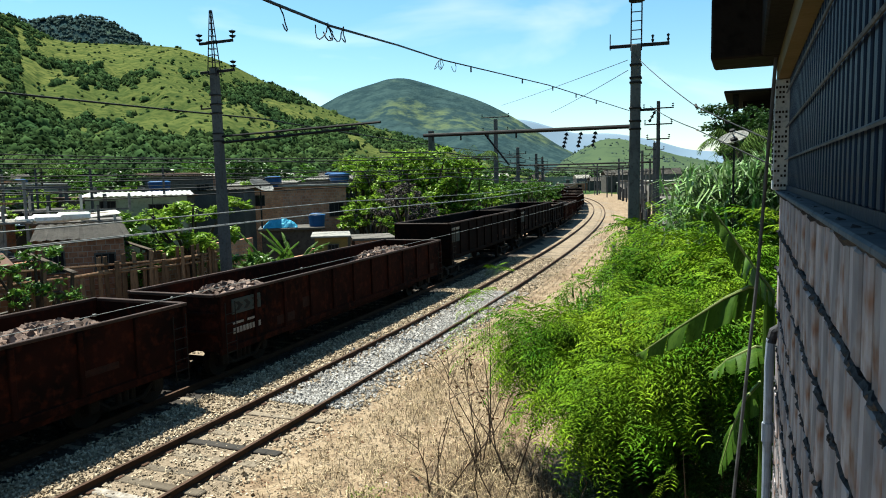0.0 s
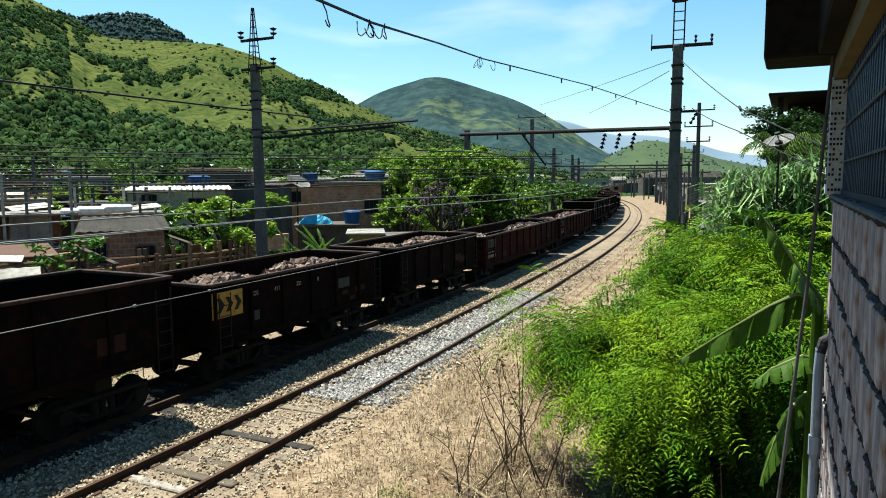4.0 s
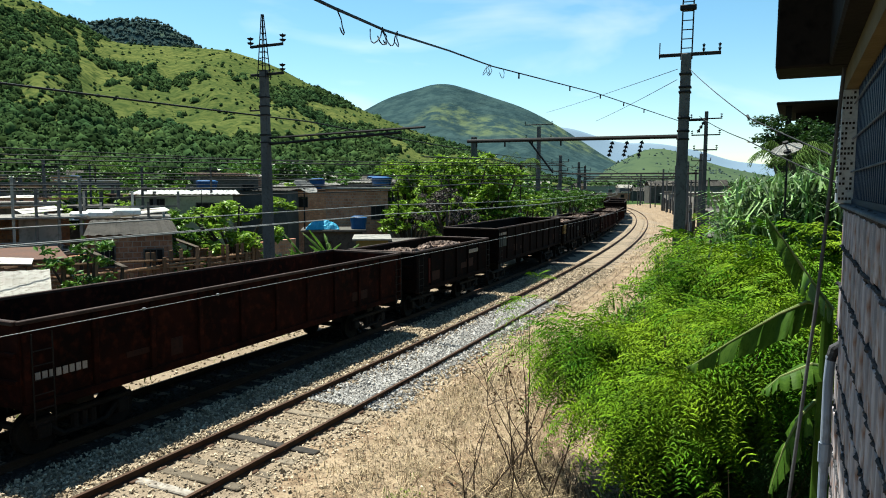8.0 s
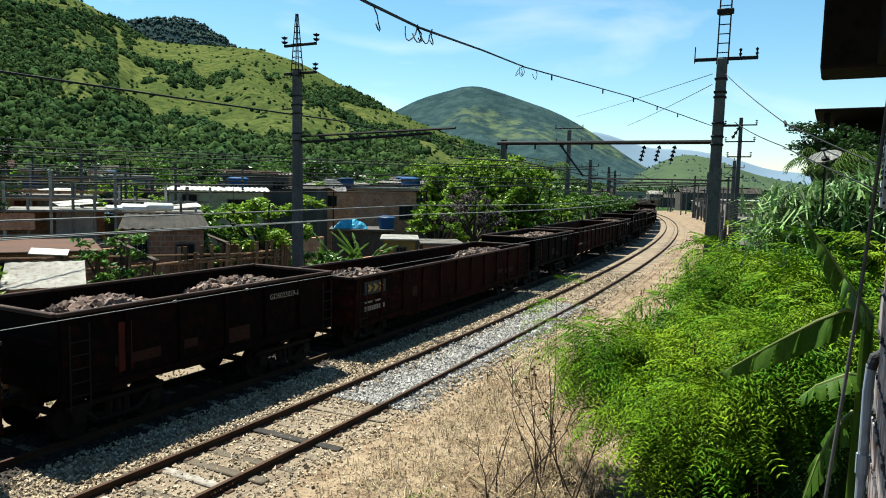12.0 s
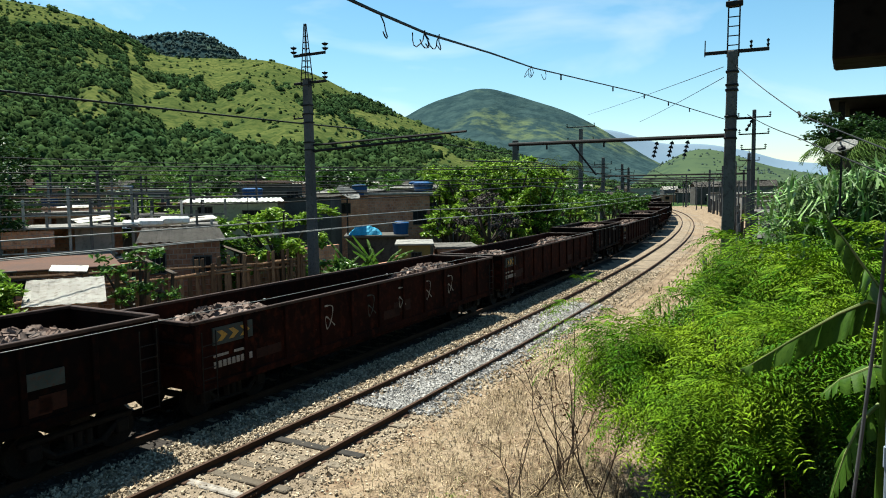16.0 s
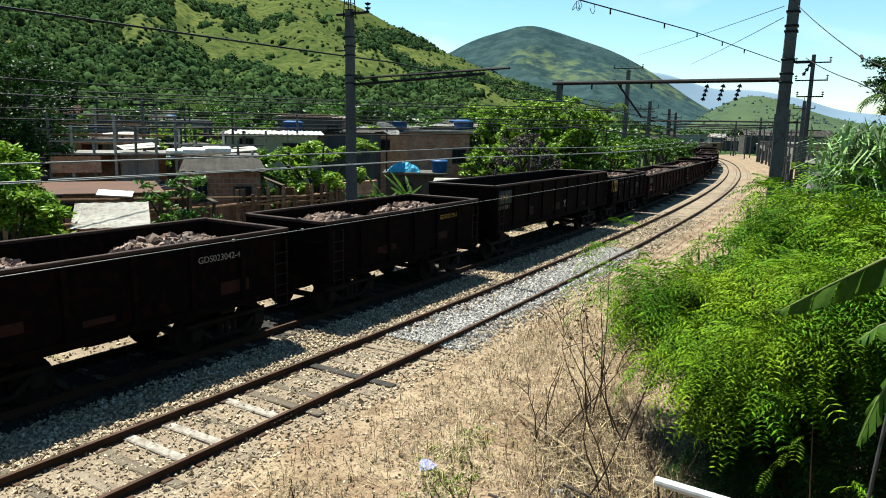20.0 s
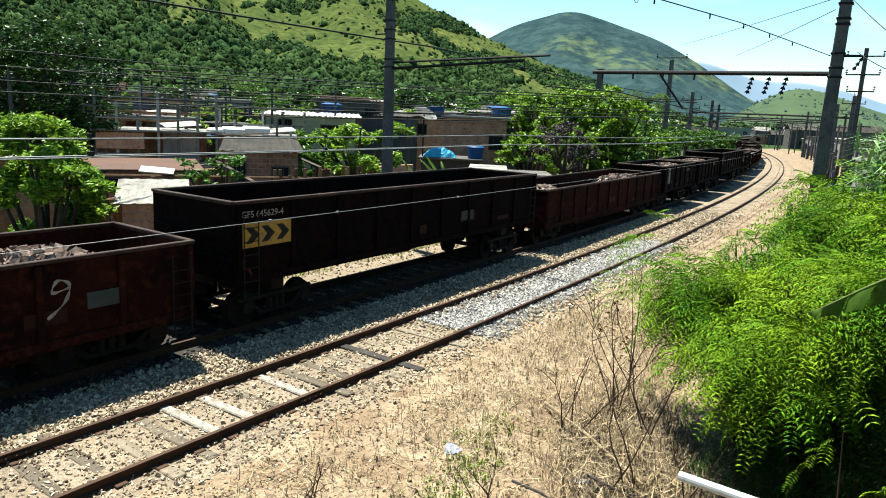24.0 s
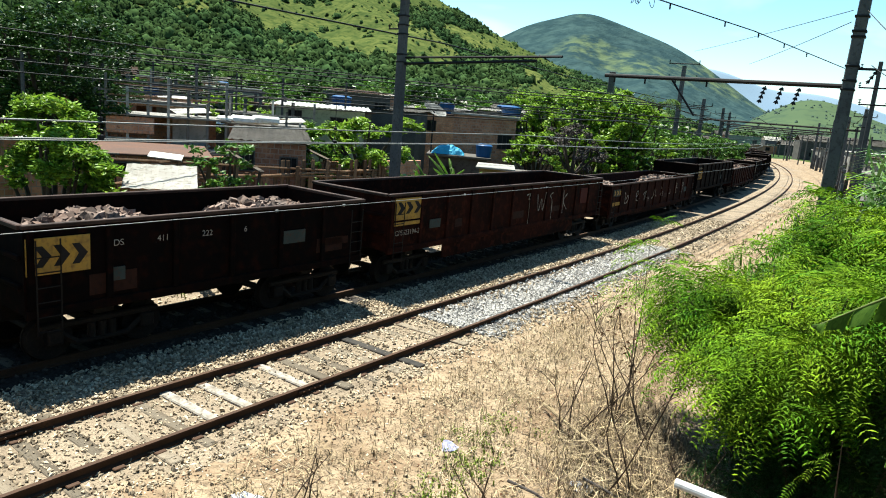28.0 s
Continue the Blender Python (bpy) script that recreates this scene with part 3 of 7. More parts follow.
def woods(name, spec, n, seed, wob, size, keep, mat, label, r_lo=0.0, r_hi=1.0, leaves=16):
    """Small tree crowns over a hillside, gathered where keep() says."""
    r = np.random.default_rng(int(seed * 10))
    spots, tries = [], 0
    while len(spots) < n and tries < n * 14:
        tries += 1
        ai = r.uniform(spec[0][0] + 1, spec[0][-1] - 1)
        rr = spec[2] + (spec[3] * 1.03 - spec[2]) * (r_lo + (r_hi - r_lo) * r.uniform() ** 0.8)
        f = (rr - spec[2]) / (spec[3] - spec[2])
        v = noise.fractal(Vector((ai * 0.22, rr * 0.008, seed + 20)), 1.0, 2.0, 4)
        if r.uniform() < keep(ai, f, v):
            spots.append((*hill_point(spec, ai, rr, seed, wob), size * r.uniform(0.5, 1.25) * (1.0 if keep(ai, f, v) > 0.5 else 0.5)))
    # each crown is a lumpy smooth dome with small leaf clumps on it
    spots = np.array(spots)
    n = len(spots)
    core = np.array([(0, 0, 0.85)] + [(0.66 * math.cos(i * math.pi / 3), 0.66 * math.sin(i * math.pi / 3), 0.55) for i in range(6)] + [(0.92 * math.cos(i * math.pi / 3 + 0.5), 0.92 * math.sin(i * math.pi / 3 + 0.5), -0.1) for i in range(6)])
    cq = np.array([(1 + i, 7 + i, 7 + (i + 1) % 6, 1 + (i + 1) % 6) for i in range(6)])
    ct = np.array([(0, 1 + i, 1 + (i + 1) % 6) for i in range(6)])
    tall = r.uniform(0.8, 1.45, (n, 1, 1)) * np.array([0, 0, 1]) + np.array([1, 1, 0])
    cv = core[None] * r.uniform(0.7, 1.2, (n, 13, 1)) * spots[:, 3, None, None] * tall + spots[:, None, :3]
    d = r.normal(size=(n, leaves, 3))
    d[..., 2] = np.abs(d[..., 2]) * 1.2 - 0.1
    d /= np.linalg.norm(d, axis=2)[..., None]
    lp = d * r.uniform(0.75, 1.12, (n, leaves, 1)) * spots[:, 3, None, None] * tall + spots[:, None, :3]
    size_k = np.repeat(spots[:, 3], leaves)
    lq = leaf_quads(r, np.zeros((n * leaves, 3)), 0.42, 0.2, 0.4) * size_k[:, None, None] + lp.reshape(-1, 1, 3)
    verts = np.concatenate([cv.reshape(-1, 3), lq.reshape(-1, 3)])
    at = 13 * np.arange(n)[:, None, None]
    loops = np.concatenate([(cq + at).ravel(), (ct + at).ravel(), 13 * n + np.arange(n * leaves * 4)])
    sizes = np.concatenate([np.full(6 * n, 4), np.full(6 * n, 3), np.full(n * leaves, 4)])
    thing(name, label, "woodland", kind="stuff", data=mesh_fast(name, verts, sizes, loops, mat, 12 * n))


def near_keep(ai, f, v):
    if f < 0.30:
        return 0.92
    if ai < -31.0:
        return 0.95 if v > -0.2 + 0.9 * max(0.0, f - 0.6) else 0.2
    if ai < -15.0:
        return 0.9 if v > 0.22 + 0.5 * (f - 0.45) else 0.07
    return 0.85 if v > -0.05 + 0.1 * f else 0.09


woods("woodland", NEAR_HILL, 24000, 1.0, 0.07, 3.1, near_keep, M["hill_wood"], "dark green trees scattered over the hillside", leaves=7)
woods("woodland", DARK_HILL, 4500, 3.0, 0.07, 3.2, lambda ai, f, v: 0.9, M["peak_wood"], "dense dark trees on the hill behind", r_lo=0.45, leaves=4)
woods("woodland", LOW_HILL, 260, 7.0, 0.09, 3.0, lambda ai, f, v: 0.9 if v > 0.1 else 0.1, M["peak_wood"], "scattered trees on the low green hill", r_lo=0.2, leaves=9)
VALLEY = ([-10, 0, 10, 20, 32], [0.35, 0.3, 0.3, 0.35, 0.4], 210, 900, 1000)
woods("woodland", VALLEY, 1000, 8.0, 0.0, 4.5, lambda ai, f, v: 0.9 if abs(float(line_offset(*hill_point(VALLEY, ai, 210 + 690 * f, 8.0, 0.0)[:2])) + 2) > 16 else 0.0, M["hill_wood"], "trees across the valley floor in the distance")


# ---- tracks ----
def strip(name, off, profile, y0, y1, mat, parent, label=""):
    """A rail: the profile (x, z) swept along the line, off metres right of the train's track."""
    s = [float(v) for v in np.concatenate([np.arange(y0, 60, 1.0), np.arange(60, y1, 4.0)])]
    verts, fs, n = [], [], len(profile)
    for v in s:
        for px, pz in profile:
            x, y, _ = on_line(v, off + px)
            verts.append((x, y, pz))
    for k in range(len(s) - 1):
        for i in range(n):
            fs.append((k * n + i, k * n + (i + 1) % n, (k + 1) * n + (i + 1) % n, (k + 1) * n + i))
    return part(name, mesh_np(name, verts, fs, mat), None, parent, label)


RAIL = [(-0.065, -0.15), (0.065, -0.15), (0.065, -0.135), (0.012, -0.115), (0.012, -0.035), (0.036, -0.025), (0.036, 0.0), (-0.036, 0.0), (-0.036, -0.025), (-0.012, -0.035), (-0.012, -0.115), (-0.065, -0.135)]
near_track = thing("railway_track", "rusty unused rails on weathered wooden sleepers", "railway track", kind="structure")
train_track = thing("railway_track", "rails under the ore train, in its shadow", "railway track", kind="structure")
for o in (-0.836, 0.836):
    strip("rail", 4.05 + o, RAIL, -20, 260, M["rail"], near_track)
    strip("rail", o, RAIL, -20, 260, M["rail"], train_track)
# sleepers: on the near track, each its own piece
sl_me = finish("sleeper", new_box(-1.32, 1.32, -0.11, 0.11, -0.31, -0.148, bevel=0.015), M["sleeper"])
sl_pale = finish("sleeper", new_box(-1.0, 0.84, -0.10, 0.10, -0.31, -0.142, bevel=0.02), M["sleeper_pale"])
sl_dark = finish("sleeper", new_box(-1.42, 1.42, -0.11, 0.11, -0.31, -0.138, bevel=0.015), M["sleeper_dark"])
srng = np.random.default_rng(3)
for k in range(150):
    s = 2.0 + 0.62 * k + srng.normal() * 0.03
    x, y, a = on_line(s, 4.05)
    yy = y
    me = sl_pale if abs(yy - 11.3) < 0.28 or abs(yy - 10.15) < 0.3 or abs(yy - 9.5) < 0.3 else sl_dark if abs(yy - 13.75) < 0.3 else sl_me
    part("sleeper", me, None, near_track, m=pose(x + srng.normal() * 0.04, y, srng.uniform(-0.03, 0.012) - (0.018 if k > 40 else 0) if me is sl_me else 0.012, srng.normal() * 0.5, srng.normal() * 0.8, -a + srng.normal() * 1.5))
for k in range(60):
    x, y, a = on_line(6.0 + 0.66 * k, 0)
    part("sleeper", sl_me, None, train_track, m=pose(x, y, -0.02, 0, 0, -a))
# tie plates on the near rails
plate = finish("rail_plate", new_box(-0.16, 0.16, -0.09, 0.09, -0.152, -0.132, bevel=0.01), M["rail"])
for k in range(45):
    s = 2.0 + 0.62 * k
    for o in (-0.836, 0.836):
        x, y, a = on_line(s, 4.05 + o)
        part("rail_plate", plate, None, near_track, m=pose(x, y, 0, 0, 0, -a))
# fishplate joints
for s, o in ((9.4, -0.836), (21.2, 0.836), (13.7, 0.836)):
    x, y, a = on_line(s, 4.05 + o)
    bm = new_box(-0.05, 0.05, -0.3, 0.3, -0.105, -0.04, bevel=0.01)
    for q in (-0.2, -0.07, 0.07, 0.2):
        rod(bm, (-0.075, q, -0.072), (0.075, q, -0.072), 0.016, n=6)
    part("fishplate", bm, M["rail"], near_track, m=pose(x, y, 0, 0, 0, -a))


def stones(name, n, s_of, o_of, size, mat, label, lift=0.0, seed=1):
    """Broken stones lying on the bed; s and o are drawn along and across the line."""
    r = np.random.default_rng(seed)
    s, o = s_of(r, n), o_of(r, n)
    k = [np.interp(s, ALONG, c) for c in (TRAIN[:, 0], TRAIN[:, 1], NORMAL[:, 0], NORMAL[:, 1])]
    x, y = k[0] + k[2] * (o + 4.05), k[1] + k[3] * (o + 4.05)
    z = ground_z(x, y) + lift + r.uniform(-0.01, 0.02, n)
    octa = np.array([(1, 0, 0), (0, 1, 0), (-1, 0, 0), (0, -1, 0), (0, 0, 1), (0, 0, -1)], float)
    v = octa[None] * r.uniform(0.55, 1.2, (n, 6, 3)) + r.normal(size=(n, 6, 3)) * 0.15
    v *= (size * r.uniform(0.5, 1.5, (n, 1, 1)) * (1 + 0.02 * np.clip(s, 0, 40))[:, None, None]) * np.array([1, 1, 0.75])
    v = np.einsum("nij,nkj->nki", rand_rot(r, n), v) + np.stack([x, y, z], 1)[:, None]
    tri = np.array([(0, 1, 4), (1, 2, 4), (2, 3, 4), (3, 0, 4), (1, 0, 5), (2, 1, 5), (3, 2, 5), (0, 3, 5)])
    f = (np.arange(n)[:, None, None] * 6 + tri).reshape(-1, 3)
    thing(name, label, "ballast", kind="stuff", data=mesh_np(name, v.reshape(-1, 3), f.tolist(), mat))


def near_s(r, n):
    return 2 + 48 * r.uniform(size=n) ** 1.9


stones("ballast_stones", 34000, near_s, lambda r, n: r.uniform(-2.75, 1.75, n), 0.030, M["stone"], "cream and brown crushed ballast stones", seed=1)
stones("ballast_stones", 13000, near_s, lambda r, n: r.uniform(-2.6, -0.95, n), 0.030, M["stone"], "cream crushed ballast between the tracks", seed=2, lift=0.02)
stones("ballast_stones", 13000, lambda r, n: 19 + 17 * r.uniform(size=n) ** 1.3, lambda r, n: r.normal(size=n) * 0.5 + 0.3, 0.033, M["stone_white"], "fresh white ballast spilled between the rails", seed=3, lift=0.03)
# stones coloured dark for the shadow under the train
stones("ballast_stones", 6000, near_s, lambda r, n: r.uniform(-5.1, -2.7, n), 0.036, M["stone_dark"], "ballast under the train, darkened for its shadow", seed=6)
stones("ballast_stones", 3000, near_s, lambda r, n: r.uniform(-7.2, -5.1, n), 0.036, M["stone"], "cream ballast stones beyond the train", seed=8)
stones("scattered_stones", 5000, lambda r, n: 2 + 22 * r.uniform(size=n) ** 1.4, lambda r, n: 1.4 + 4.2 * r.uniform(size=n) ** 1.6, 0.022, M["stone"], "small stones strewn on the dry earth", seed=4)
# ---- wagons ----
KINDS = {"short": (8.3, 2.66, 1.10), "tall": (14.2, 3.05, 1.26), "middle": (14.3, 2.74, 1.12), "ribbed": (15.4, 2.74, 1.12), "long": (16.2, 2.35, 0.82)}


def heap_mesh(rng, length, width, height, name="ore_heap"):
    """A lumpy pile: a mound with broken stones over it."""
    nu, nv = 22, 12
    verts = []
    for i in range(nu):
        for j in range(nv):
            u, v = i / (nu - 1) * 2 - 1, j / (nv - 1) * 2 - 1
            h = max(0.0, 1 - abs(u) ** 2.6) * (1 - 0.30 * abs(v) ** 2)
            verts.append((v * width / 2, u * length / 2, height * h * (1 + 0.03 * rng.normal())))
    fs = [(i * nv + j, i * nv + j + 1, (i + 1) * nv + j + 1, (i + 1) * nv + j) for i in range(nu - 1) for j in range(nv - 1)]
    cube = np.array([(-1, -1, -1), (1, -1, -1), (1, 1, -1), (-1, 1, -1), (-1, -1, 1), (1, -1, 1), (1, 1, 1), (-1, 1, 1)]) * 0.5
    cf = [(0, 3, 2, 1), (4, 5, 6, 7), (0, 1, 5, 4), (1, 2, 6, 5), (2, 3, 7, 6), (3, 0, 4, 7)]
    n = 520
    rot = rand_rot(rng, n)
    for k in range(n):
        u, v = rng.uniform(-0.97, 0.97), rng.uniform(-0.95, 0.95)
        h = max(0.0, 1 - abs(u) ** 2.6) * (1 - 0.30 * abs(v) ** 2)
        size = rng.uniform(0.07, 0.24) * np.array([1, rng.uniform(0.6, 1), rng.uniform(0.5, 0.9)])
        base = len(verts)
        jit = cube * size * rng.uniform(0.75, 1.15, (8, 3))
        for c in jit @ rot[k].T + (v * width / 2, u * length / 2, height * h + 0.02):
            verts.append(tuple(c))
        fs += [tuple(base + q for q in f) for f in cf]
    return mesh_np(name, verts, fs, M["ore"])


def build_bogie(parent, y):
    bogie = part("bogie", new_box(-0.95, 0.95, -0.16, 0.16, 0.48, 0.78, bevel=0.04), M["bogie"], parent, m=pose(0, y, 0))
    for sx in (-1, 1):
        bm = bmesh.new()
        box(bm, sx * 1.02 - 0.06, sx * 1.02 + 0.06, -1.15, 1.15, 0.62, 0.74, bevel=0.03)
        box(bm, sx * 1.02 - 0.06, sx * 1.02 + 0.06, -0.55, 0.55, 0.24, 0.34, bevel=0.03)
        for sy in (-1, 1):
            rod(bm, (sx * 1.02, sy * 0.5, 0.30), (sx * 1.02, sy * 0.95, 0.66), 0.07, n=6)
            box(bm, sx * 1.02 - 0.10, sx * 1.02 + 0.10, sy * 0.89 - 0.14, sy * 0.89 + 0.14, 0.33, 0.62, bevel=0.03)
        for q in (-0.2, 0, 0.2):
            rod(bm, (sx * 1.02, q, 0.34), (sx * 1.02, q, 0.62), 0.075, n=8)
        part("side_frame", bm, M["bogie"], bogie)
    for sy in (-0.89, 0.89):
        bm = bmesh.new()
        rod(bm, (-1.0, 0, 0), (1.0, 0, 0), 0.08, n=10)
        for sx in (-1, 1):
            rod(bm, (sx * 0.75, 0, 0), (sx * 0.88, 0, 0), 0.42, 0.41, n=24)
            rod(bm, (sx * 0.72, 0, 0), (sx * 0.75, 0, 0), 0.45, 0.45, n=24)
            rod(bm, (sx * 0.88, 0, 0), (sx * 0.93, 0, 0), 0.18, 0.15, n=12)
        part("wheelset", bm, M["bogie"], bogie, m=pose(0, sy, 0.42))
    return bogie


def build_wagon(kind, label):
    length, top, low = KINDS[kind]
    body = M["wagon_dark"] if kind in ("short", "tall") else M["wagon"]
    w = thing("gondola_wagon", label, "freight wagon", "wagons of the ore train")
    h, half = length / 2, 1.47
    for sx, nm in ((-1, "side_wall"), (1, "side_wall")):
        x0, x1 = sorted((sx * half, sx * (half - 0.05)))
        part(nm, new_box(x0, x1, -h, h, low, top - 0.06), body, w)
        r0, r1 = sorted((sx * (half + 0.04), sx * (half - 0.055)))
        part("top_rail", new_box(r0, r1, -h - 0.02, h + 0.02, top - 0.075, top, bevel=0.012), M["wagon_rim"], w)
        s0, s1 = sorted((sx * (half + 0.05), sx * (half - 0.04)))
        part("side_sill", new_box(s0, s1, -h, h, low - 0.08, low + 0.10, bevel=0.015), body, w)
        n = {"short": 6, "tall": 9, "middle": 10, "ribbed": 11, "long": 11}[kind]
        bm = new_box(-0.045, 0.045, -0.06, 0.06, low + 0.10, top - 0.09, bevel=0.012)
        rib = finish("rib", bm, body)
        for k in range(n + 1):
            y = -h + 0.1 + (length - 0.2) * k / n
            part("rib", rib, None, w, m=pose(sx * (half + 0.02), y, 0))
    for sy in (-1, 1):
        y0, y1 = sorted((sy * h, sy * (h - 0.05)))
        part("end_wall", new_box(-half + 0.05, half - 0.05, y0, y1, low, top - 0.06), body, w)
        y0, y1 = sorted((sy * (h + 0.055), sy * (h - 0.06)))
        part("end_rail", new_box(-half + 0.08, half - 0.08, y0, y1, top - 0.09, top - 0.004, bevel=0.015), M["wagon_rim"], w)
        for z in (low + 0.45, low + 0.95):
            y0, y1 = sorted((sy * (h + 0.002), sy * (h + 0.06)))
            part("end_stiffener", new_box(-half + 0.06, half - 0.06, y0, y1, z, z + 0.09, bevel=0.015), body, w)
        bm = bmesh.new()
        box(bm, -0.10, 0.10, min(sy * (h - 0.3), sy * (h + 0.42)), max(sy * (h - 0.3), sy * (h + 0.42)), 0.72, 0.90, bevel=0.02)
        box(bm, -0.16, 0.16, min(sy * (h + 0.36), sy * (h + 0.60)), max(sy * (h + 0.36), sy * (h + 0.60)), 0.66, 0.96, bevel=0.05)
        part("coupler", bm, M["bogie"], w)
        # ladder at the corner
        bm = bmesh.new()
        yl = sy * (h - 0.35)
        for q in (-0.2, 0.2):
            rod(bm, (half + 0.12, yl + q, low - 0.35), (half + 0.12, yl + q, top - 0.25), 0.015, n=5)
        for k in range(6):
            z = low - 0.3 + k * (top - low) / 6
            rod(bm, (half + 0.12, yl - 0.2, z), (half + 0.12, yl + 0.2, z), 0.013, n=5)
        part("ladder", bm, M["bogie"], w)
    part("floor", new_box(-half + 0.05, half - 0.05, -h + 0.05, h - 0.05, low + 0.02, low + 0.10), body, w)
    part("centre_sill", new_box(-0.28, 0.28, -h + 0.1, h - 0.1, max(0.66, low - (0.42 if kind == "short" else 0.24)), low + 0.0, bevel=0.02), M["bogie"], w)
    if kind == "long":
        # deep fish-bellied sides
        for sx in (-1, 1):
            x0, x1 = sorted((sx * (half - 0.02), sx * (half - 0.06)))
            part("skirt", new_box(x0, x1, -h + 3.2, h - 3.2, 0.62, low - 0.08), body, w)
    if kind in ("short", "tall"):
        bm = bmesh.new()
        rod(bm, (0.55, -0.5, low - 0.26), (0.55, 0.35, low - 0.26), 0.17, n=14)
        part("brake_cylinder", bm, M["bogie"], w)
        part("brake_rigging", new_box(0.35, 0.39, -h + 2.6, h - 2.6, low - 0.18, low - 0.12), M["bogie"], w)
    # hand-brake wheel on the rear end
    bm = bmesh.new()
    bmesh.ops.create_circle(bm, segments=16, radius=0.28)
    ring = [v.co.copy() for v in bm.verts]
    bm.free()
    bm = bmesh.new()
    tube(bm, [*ring, ring[0]], 0.016, n=5)
    for q in range(4):
        a = q * math.pi / 2
        rod(bm, (0, 0, 0), (0.28 * math.cos(a), 0.28 * math.sin(a), 0), 0.012, n=5)
    part("hand_brake_wheel", bm, M["bogie"], w, m=pose(0.95, h + 0.16, low + 0.55, 90, 0, 0))
    for y in (-h + 1.55, h - 1.55):
        part("bolster", new_box(-1.1, 1.1, y - 0.2, y + 0.2, 0.79, low - 0.002, bevel=0.015), M["bogie"], w)
        build_bogie(w, y)
    return w


# front end of each wagon, metres ahead of the train's reference point
TRAINSET = [("tall", 212.5), ("short", 197.2), ("short", 187.7), ("long", 178.2), ("tall", 160.9), ("short", 145.5), ("long", 136.1), ("short", 118.8), ("middle", 109.3),
            ("long", 93.6), ("short", 76.3), ("tall", 66.9), ("tall", 51.2), ("long", 35.6), ("long", 18.3), ("short", 1.0), ("short", -8.7), ("tall", -18.2), ("short", -33.7), ("middle", -43.2),
            ("short", -58.7), ("long", -68.0), ("short", -85.3), ("long", -94.6), ("long", -111.7), ("short", -128.7), ("tall", -138.3), ("short", -153.9),
            ("short", -163.6), ("long", -173.0), ("tall", -190.2), ("long", -205.4), ("ribbed", -222.8), ("short", -239.2), ("short", -248.7)]
LABELS = {"ribbed": "brown rusted empty gondola wagon with graffiti and a yellow panel", "short": "short near-black rusted gondola wagon loaded with ore", "tall": "tall dark empty gondola wagon with a painted panel",
          "middle": "brown rusted gondola wagon with ribbed sides", "long": "long low rust-brown gondola wagon with graffiti"}
FIRST = {}
WAGONS = []
for kind, front in TRAINSET:
    if kind not in FIRST:
        FIRST[kind] = build_wagon(kind, LABELS[kind])
        WAGONS.append((FIRST[kind], kind, front))
    else:
        WAGONS.append((copy_thing(FIRST[kind], Matrix()), kind, front))
LOADS = []
rng = np.random.default_rng(5)
HEAPS = {k: [heap_mesh(rng, *v) for _ in range(2)] for k, v in {"short": (3.9, 2.8, 1.28), "long": (4.6, 2.8, 1.24), "middle": (4.2, 2.8, 0.86)}.items()}
for n, (w, kind, front) in enumerate(WAGONS):
    length, top, low = KINDS[kind]
    for e, sy in enumerate((-1, 1)):
        if kind in ("tall", "ribbed") or (kind == "middle" and sy < 0):
            continue
        y = sy * (length / 2 - {"short": 2.05, "long": 2.5, "middle": 2.4}[kind])
        ob = thing("ore_heap", "heap of broken grey-brown ore lying in a wagon", "ore heap", "ore heaps in the train", "stuff", data=HEAPS[kind][e])
        LOADS.append((ob, w, y, low + 0.10, front - length / 2))


def travelled(t):
    return 8.65 * t + 0.02 * t * t


def motions():
    for w, kind, front in WAGONS:
        mid, rows = front - KINDS[kind][0] / 2, []
        for k in range(29):
            x, y, a = on_line(mid + travelled(k))
            rows.append((float(k), pose(x, y, 0, 0, 0, -a)))
        walk(w, rows)
    for ob, w, dy, z, mid in LOADS:
        rows = []
        for k in range(29):
            x, y, a = on_line(mid + travelled(k))
            rows.append((float(k), pose(x, y, 0, 0, 0, -a) @ pose(0, dy, z)))
        walk(ob, rows)


# ---- painted marks on the wagons ----
def lettering(text, size, mat, parent, y, z, name="lettering"):
    cu = bpy.data.curves.new("lettering", "FONT")
    cu.body, cu.size, cu.align_y = text, size, "BOTTOM"
    tmp = new("lettering", cu)
    me = bpy.data.meshes.new_from_object(tmp.evaluated_get(bpy.context.evaluated_depsgraph_get()))
    bpy.data.objects.remove(tmp)
    me.materials.clear()
    me.materials.append(mat)
    return part(name, me, None, parent, m=pose(1.5, y, z, 90, 0, 90))


def patch(parent, y0, y1, z0, z1, mat, name="painted_panel", x=1.502, label=""):
    return part(name, new_box(1.47, x, y0, y1, z0, z1), mat, parent, label)


def arrows(parent, y0, y1, z0, z1, mat):
    """A row of plain arrow shapes across a panel."""
    w, zc, h = (y1 - y0) / 3.4, (z0 + z1) / 2, (z1 - z0) * 0.33
    for k in range(3):
        y = y0 + (y1 - y0) * 0.06 + k * w * 1.05
        pts = [(y, zc - h), (y + w * 0.45, zc - h), (y + w * 0.95, zc), (y + w * 0.45, zc + h), (y, zc + h), (y + w * 0.4, zc)]
        bm = bmesh.new()
        bm.faces.new([bm.verts.new((1.506, a, b)) for a, b in pts])
        part("arrow", bm, mat, parent)


def bars(parent, y0, y1, z, h, mat, n=6):
    w = (y1 - y0) / n
    one = finish("number_bar", new_box(1.495, 1.504, 0, 0.72 * w, z, z + h), mat)
    for k in range(n):
        part("number_bar", one, None, parent, m=pose(0, y0 + k * w, 0))


